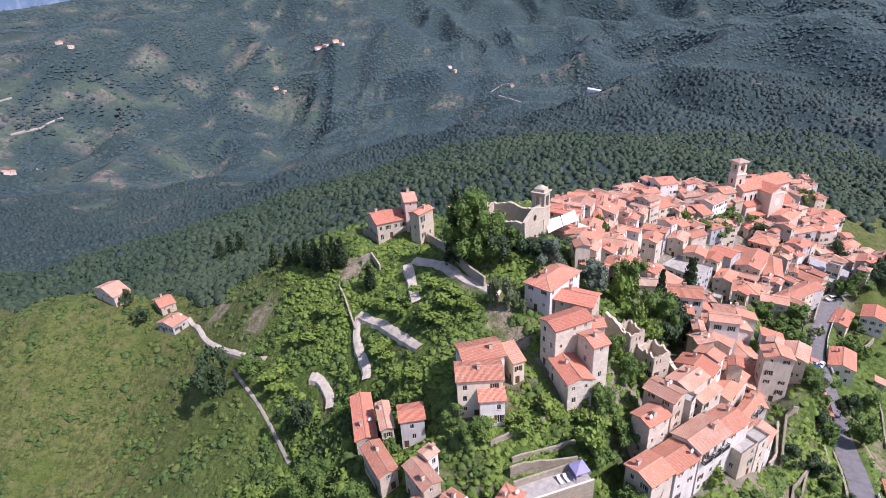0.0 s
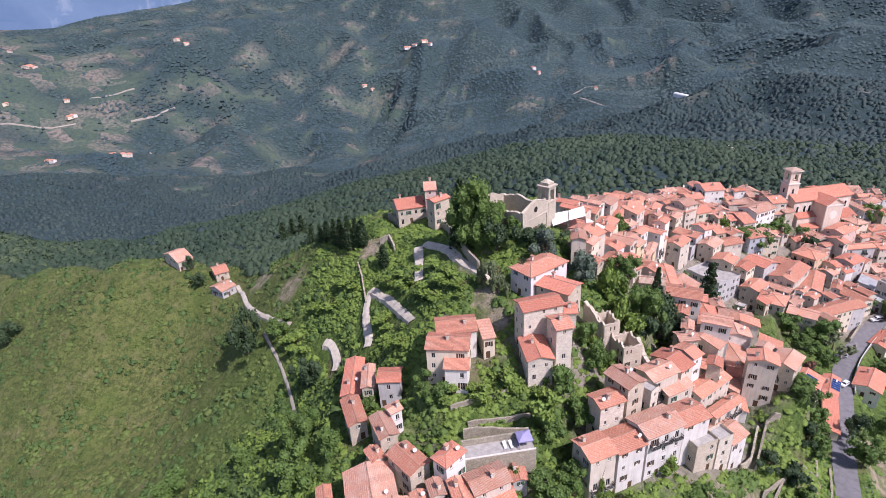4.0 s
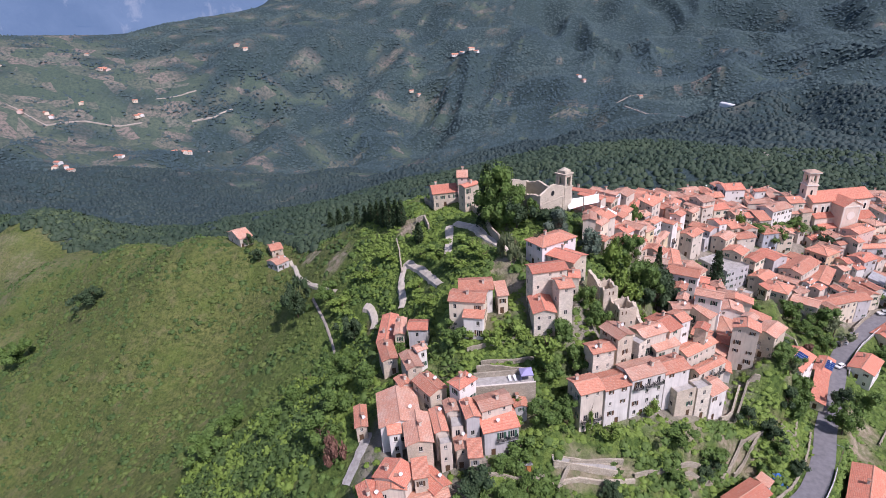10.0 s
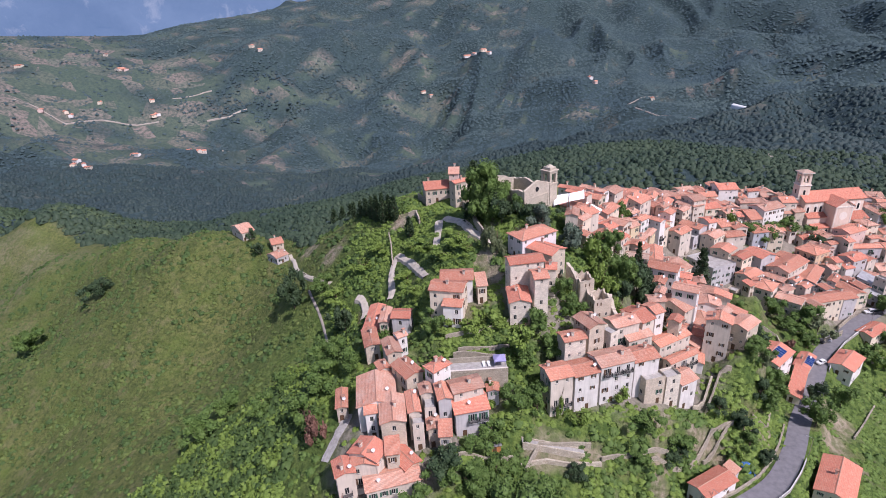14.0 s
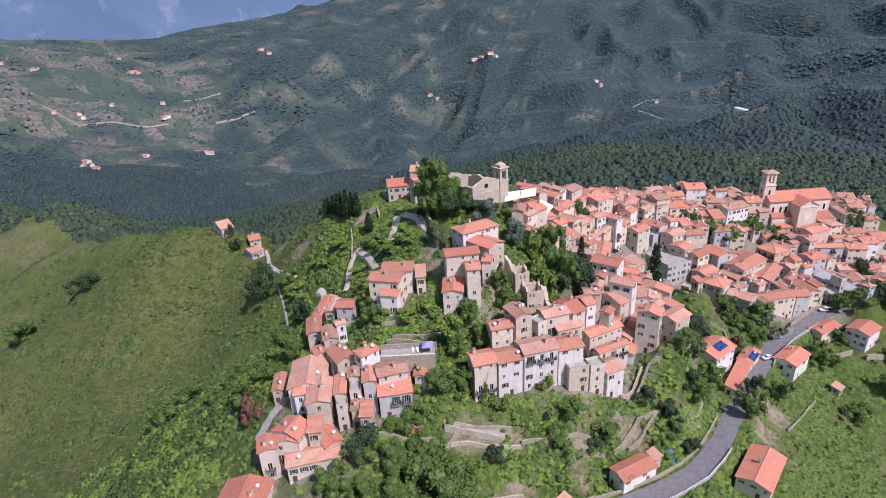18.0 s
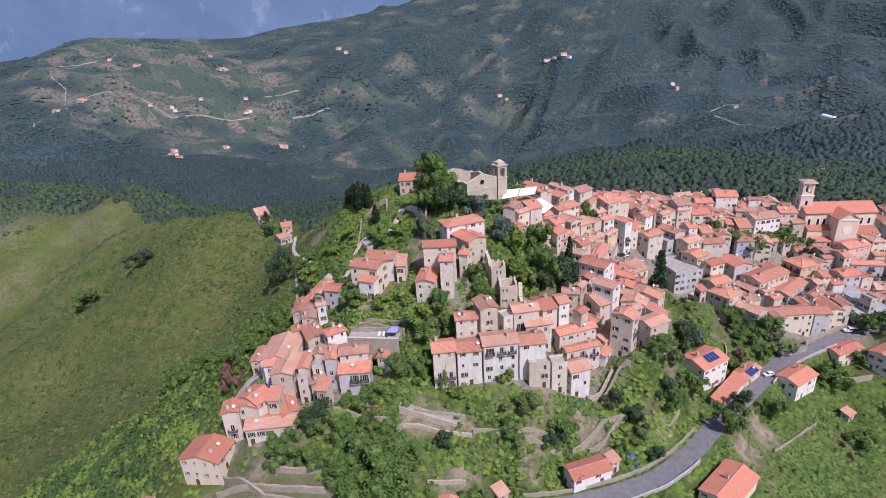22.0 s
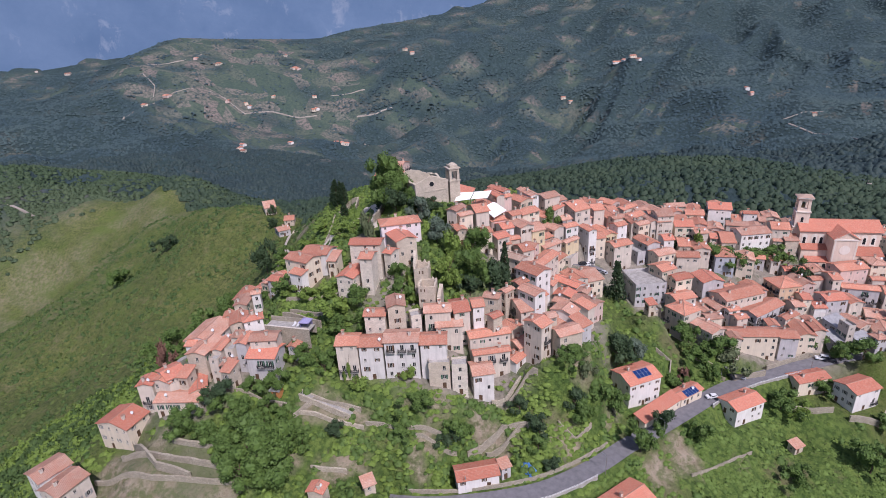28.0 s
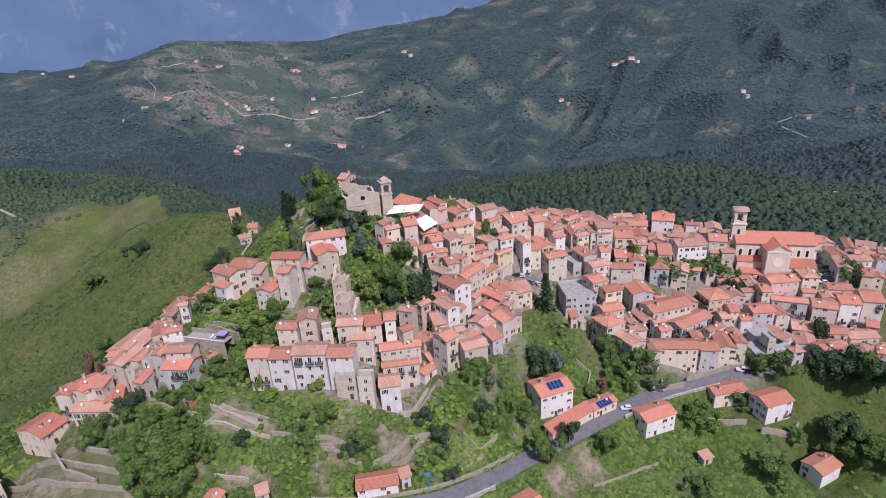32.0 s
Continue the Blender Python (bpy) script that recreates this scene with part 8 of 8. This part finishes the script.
def road_rail(line, f0, f1, side, words):
    """Low parapet with a white railing along the road."""
    p0, _a = offset_from(line, f0, side)
    top = new("road_parapet")
    top.matrix_world = Matrix.Translation(p0)
    tagged(top, words, "parapet")
    n = int((f1 - f0) * 60)
    pts = [offset_from(line, f0 + (f1 - f0) * k / n, side)[0] - p0 for k in range(n + 1)]
    bm = bmesh.new()
    for p, q in zip(pts, pts[1:]):
        ragged(bm, (p.x, p.y), (q.x, q.y), min(p.z, q.z) - 2.0, [p.z + 0.6, q.z + 0.6], 0.35)
    part("parapet_wall", bm, M_CONCRETE, top)
    for h in (0.85, 1.15):
        bm = bmesh.new()
        tube(bm, [p + Vector((0, 0, h)) for p in pts], [0.05] * len(pts), 6)
        part("rail", bm, M_DISH, top)
    for p in pts[::2]:
        bm = bmesh.new()
        tube(bm, [p + Vector((0, 0, 0.5)), p + Vector((0, 0, 1.2))], [0.05, 0.05], 6)
        part("post", bm, M_DISH, top)


road_wall = [offset_from(MAIN_ROAD, 0.02 + 0.42 * k / 14, -3.9)[0] for k in range(15)]
stone_wall([(p.x, p.y) for p in road_wall], 1.1, 0.5, M_DRYSTONE, "pale stone kerb wall along the uphill side of the road")
road_rail(MAIN_ROAD, 0.08, 0.34, 3.5, "concrete road parapet with a white metal railing")
road_rail(MAIN_ROAD, 0.66, 0.86, 3.5, "concrete road parapet with a pale metal railing")


def small_shed(x, y, w, d, h, angle, wallmat, roofmat, words):
    top = new("shed")
    top.matrix_world = pose(x, y, float(ground_at(x, y)) - 0.3, 0, 0, angle)
    tagged(top, words, "shed", "garden sheds")
    bm = bmesh.new()
    box(bm, -w / 2, -d / 2, -0.5, w / 2, d / 2, h)
    part("wall", bm, wallmat, top)
    bm = bmesh.new()
    v = [bm.verts.new(p) for p in ((-w / 2 - 0.3, -d / 2 - 0.3, h), (w / 2 + 0.3, -d / 2 - 0.3, h), (w / 2 + 0.3, d / 2 + 0.3, h + 0.7), (-w / 2 - 0.3, d / 2 + 0.3, h + 0.7))]
    bm.faces.new(v)
    bmesh.ops.solidify(bm, geom=bm.faces[:], thickness=0.1)
    part("roof", bm, roofmat, top)
    bm = bmesh.new()
    box(bm, -0.45, -d / 2 - 0.04, -0.3, 0.45, -d / 2, 1.9)
    part("door", bm, M_WOOD, top)


small_shed(24.0, 62.0, 3.0, 2.4, 2.3, 20, plain("orange_boards", (0.5, 0.22, 0.08), 0.8), ROOFS["sheet"], "small orange wooden hut with a grey roof")


def water_tank(x, y):
    top = new("water_tank")
    z = float(ground_at(x, y))
    top.matrix_world = pose(x, y, z, 0, 0, 30)
    tagged(top, "white plastic water tank standing in a garden", "tank")
    bm = bmesh.new()
    tube(bm, [(0, 0, 0), (0, 0, 0.1), (0, 0, 1.5), (0, 0, 1.75)], [0.5, 0.6, 0.6, 0.25], 14)
    part("body", bm, M_DISH, top)
    bm = bmesh.new()
    tube(bm, [(0, 0, 1.72), (0, 0, 1.85)], [0.22, 0.22], 10)
    part("lid", bm, M_METAL, top)


water_tank(90.6, 101.9)


def far_track(spots, wide, words):
    """A pale dirt road or terrace edge on a far hillside."""
    bm = bmesh.new()
    rows = []
    for (ax_, ay_), (bx_, by_) in zip(spots, spots[1:]):
        n = max(2, int(math.dist((ax_, ay_), (bx_, by_)) / 6))
        for k in range(n):
            rows.append((ax_ + (bx_ - ax_) * k / n, ay_ + (by_ - ay_) * k / n))
    prev = None
    for k, (x, y) in enumerate(rows[:-1]):
        d = Vector((rows[k + 1][0] - x, rows[k + 1][1] - y, 0)).normalized()
        s = Vector((d.y, -d.x, 0)) * wide / 2
        p = Vector((x, y, 0))
        now = [bm.verts.new((q.x, q.y, float(ground_at(q.x, q.y)) + up)) for q, up in ((p - s * 1.3, -1.5), (p - s, 1.6), (p + s, 1.6), (p + s * 1.3, -1.5))]
        if prev:
            for q in range(3):
                bm.faces.new((prev[q], prev[q + 1], now[q + 1], now[q]))
        prev = now
    ob = part("dirt_road", bm, M_DIRT)
    tagged(ob, words, "dirt road", kind="structure")


far_track([(-1349, 714), (-1486, 843), (-1457, 915), (-1413, 988)], 2.6, "pale dirt road crossing the far wooded hillside")
far_track([(-1402, 1016), (-1374, 1036), (-1304, 1055), (-1256, 1101), (-1193, 1156), (-1134, 1208)], 2.6, "pale dirt road crossing the far wooded hillside")
far_track([(-1675, 973), (-1574, 948), (-1511, 896)], 2.6, "pale dirt road crossing the far wooded hillside")
far_track([(-1767, 1048), (-1698, 1145), (-1729, 1247)], 2.6, "pale dirt road crossing the far wooded hillside")
far_track([(-954, 1342), (-983, 1292), (-1041, 1250)], 2.6, "pale dirt road crossing the far wooded hillside")
far_track([(-572, 188), (-552, 194), (-521, 199)], 2.6, "pale dirt road crossing the far wooded hillside")
far_track([(-1156, 1275), (-1092, 1312), (-1051, 1350)], 2.6, "pale dirt road crossing the far wooded hillside")
far_track([(-931, 1170), (-900, 1173), (-853, 1093)], 2.6, "pale dirt road crossing the far wooded hillside")
far_track([(100, 1307), (133, 1352), (183, 1344)], 2.6, "pale dirt road crossing the far wooded hillside")
far_track([(210, 1155), (261, 1090), (300, 1054)], 2.6, "pale dirt road crossing the far wooded hillside")
far_track([(193, 535), (187, 462), (189, 436)], 2.6, "pale dirt road crossing the far wooded hillside")
far_track([(114, 1244), (153, 1205), (195, 1173)], 2.6, "pale dirt road crossing the far wooded hillside")


def greenhouse(x, y, angle, long_=46.0, r=5.0):
    """A long white polytunnel on the far spur."""
    top = new("greenhouse")
    z = max(float(ground_at(x + q * math.cos(radians(angle)), y + q * math.sin(radians(angle)))) for q in (-20, 0, 20))
    top.matrix_world = pose(x, y, z + 1.0, 0, 0, angle)
    tagged(top, "long white plastic greenhouse tunnel on the far spur", "greenhouse")
    bm = bmesh.new()
    rows = [[bm.verts.new((u * long_ / 2, r * math.cos(k * math.pi / 8), r * 0.8 * math.sin(k * math.pi / 8) - (4 if k in (0, 8) else 0))) for k in range(9)] for u in (-1, 1)]
    for k in range(8):
        bm.faces.new((rows[0][k], rows[1][k], rows[1][k + 1], rows[0][k + 1]))
    part("cover", bm, M_WHITE, top)
    for u in (-1, 1):
        bm = bmesh.new()
        bm.faces.new([bm.verts.new((u * long_ / 2 * 0.995, r * math.cos(k * math.pi / 8), r * 0.8 * math.sin(k * math.pi / 8) - (4 if k in (0, 8) else 0))) for k in range(9)])
        part("end_wall", bm, M_WHITE, top)


greenhouse(292, 1093, -66)

# ---- far hamlets ----
def far_house(x, y, wide):
    """A house on the far hillside."""
    rng = random.Random(int(x * 3 + y))
    top = new("farmhouse")
    z = float(ground_at(x, y))
    top.matrix_world = pose(x, y, z - 1.5, 0, 0, rng.uniform(0, 180))
    tagged(top, "small distant farmhouse with a terracotta roof on the hillside", "house", "far hillside houses")
    l, d, h = wide / 2, wide * 0.35, 7.5
    bm = bmesh.new()
    box(bm, -l, -d, 0, l, d, h)
    for s_ in (-1, 1):
        t3 = [(s_ * l, -d, h), (s_ * l, d, h), (s_ * l, 0, h + d * 0.35)]
        bm.faces.new([bm.verts.new(p) for p in (t3 if s_ > 0 else t3[::-1])])
    part("wall", bm, WALLS[rng.choice(["white", "cream", "pink", "plaster"])], top)
    r = l + 0.5
    e = d + 0.5
    roof_part("roof", [[(-r, -e, h), (r, -e, h), (r, 0, h + e * 0.36), (-r, 0, h + e * 0.36)], [(r, e, h), (-r, e, h), (-r, 0, h + e * 0.36), (r, 0, h + e * 0.36)]], ROOFS["mid"], 0.3, top)
    for k in range(3):
        for zz in (1.6, 4.6):
            bm = bmesh.new()
            box(bm, -l + wide * (k + 0.5) / 3 - 0.6, -d - 0.06, zz + 1.5, -l + wide * (k + 0.5) / 3 + 0.6, -d + 0.05, zz + 3.0)
            part("window", bm, M_GLASS, top)


far_house(-419, 1881, 24.9)
far_house(-387, 1863, 20.5)
far_house(-342, 1787, 20.1)
far_house(-326, 1791, 17.7)
far_house(-512, 1653, 15.1)
far_house(-485, 1642, 14.9)
far_house(7, 1532, 15.0)
far_house(20, 1496, 13.0)
far_house(154, 1324, 11.6)
far_house(-1290, 1164, 13.4)
far_house(-1192, 1246, 13.3)
far_house(-1162, 1210, 22.3)
far_house(-1015, 807, 14.4)
far_house(-841, 688, 9.9)
far_house(-810, 669, 10.7)
far_house(-1024, 971, 15.7)
far_house(-962, 925, 11.9)
far_house(-894, 1041, 14.4)
far_house(-892, 1058, 12.5)
far_house(-972, 1098, 13.0)
far_house(-1325, 1082, 15.1)
far_house(-1310, 1083, 15.0)
far_house(-1351, 1038, 16.8)
far_house(-1460, 1389, 12.6)
far_house(-1367, 1337, 24.4)
far_house(-1350, 1338, 20.2)
far_house(-1025, 1526, 15.5)
far_house(-995, 1521, 15.5)
far_house(-1560, 1181, 20.4)
far_house(-961, 677, 10.5)
far_house(-1492, 858, 19.6)
far_house(-1446, 906, 23.2)
far_house(-1157, 1216, 15.3)
far_house(-1028, 828, 15.3)
far_house(-891, 1046, 14.8)
far_house(-1673, 1173, 17.0)
far_house(-3277, 1293, 20.2)
far_house(-2350, 1045, 21.0)

# ---- distance ----
def backdrop():
    """Limestone mountains on the horizon, their haze painted into a blue glow."""
    bm = bmesh.new()
    n, rows = 150, []
    for k in range(n):
        a = radians(-75 + 165 * k / (n - 1))
        r = 4300
        x, y = -r * math.sin(a), r * math.cos(a)
        h = 1150 + 120 * math.sin(a * 5 + 1) + 90 * math.sin(a * 13 + 2) + 45 * math.sin(a * 31) + 20 * math.sin(a * 67)
        col = []
        for q in range(14):
            f = q / 13
            k_ = 1 - 0.16 * f
            col.append(bm.verts.new((x * k_ + 60 * math.sin(a * 40 + q * 1.7), y * k_ + 50 * math.sin(a * 33 + q * 2.1), -250 + (h + 250) * (1 - f) + 25 * math.sin(a * 90 + q * 2.6) * (q > 0))))
        rows.append(col)
    for a_, b_ in zip(rows, rows[1:]):
        for q in range(13):
            bm.faces.new((a_[q], a_[q + 1], b_[q + 1], b_[q])).smooth = True
    m = Mat("hazed_mountain", 1.0)
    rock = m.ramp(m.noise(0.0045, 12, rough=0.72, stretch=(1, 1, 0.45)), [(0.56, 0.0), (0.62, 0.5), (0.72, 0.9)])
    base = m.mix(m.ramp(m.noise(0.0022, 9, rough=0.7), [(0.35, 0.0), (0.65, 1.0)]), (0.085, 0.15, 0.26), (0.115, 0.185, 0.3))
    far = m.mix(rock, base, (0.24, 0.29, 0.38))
    # Haze blue is given off as emission; the base stays near black.
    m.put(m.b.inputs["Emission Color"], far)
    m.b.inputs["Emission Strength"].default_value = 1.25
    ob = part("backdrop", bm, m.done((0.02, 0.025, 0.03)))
    tagged(ob, "limestone mountains along the horizon, haze painted as a blue glow", "mountains", kind="structure")


backdrop()
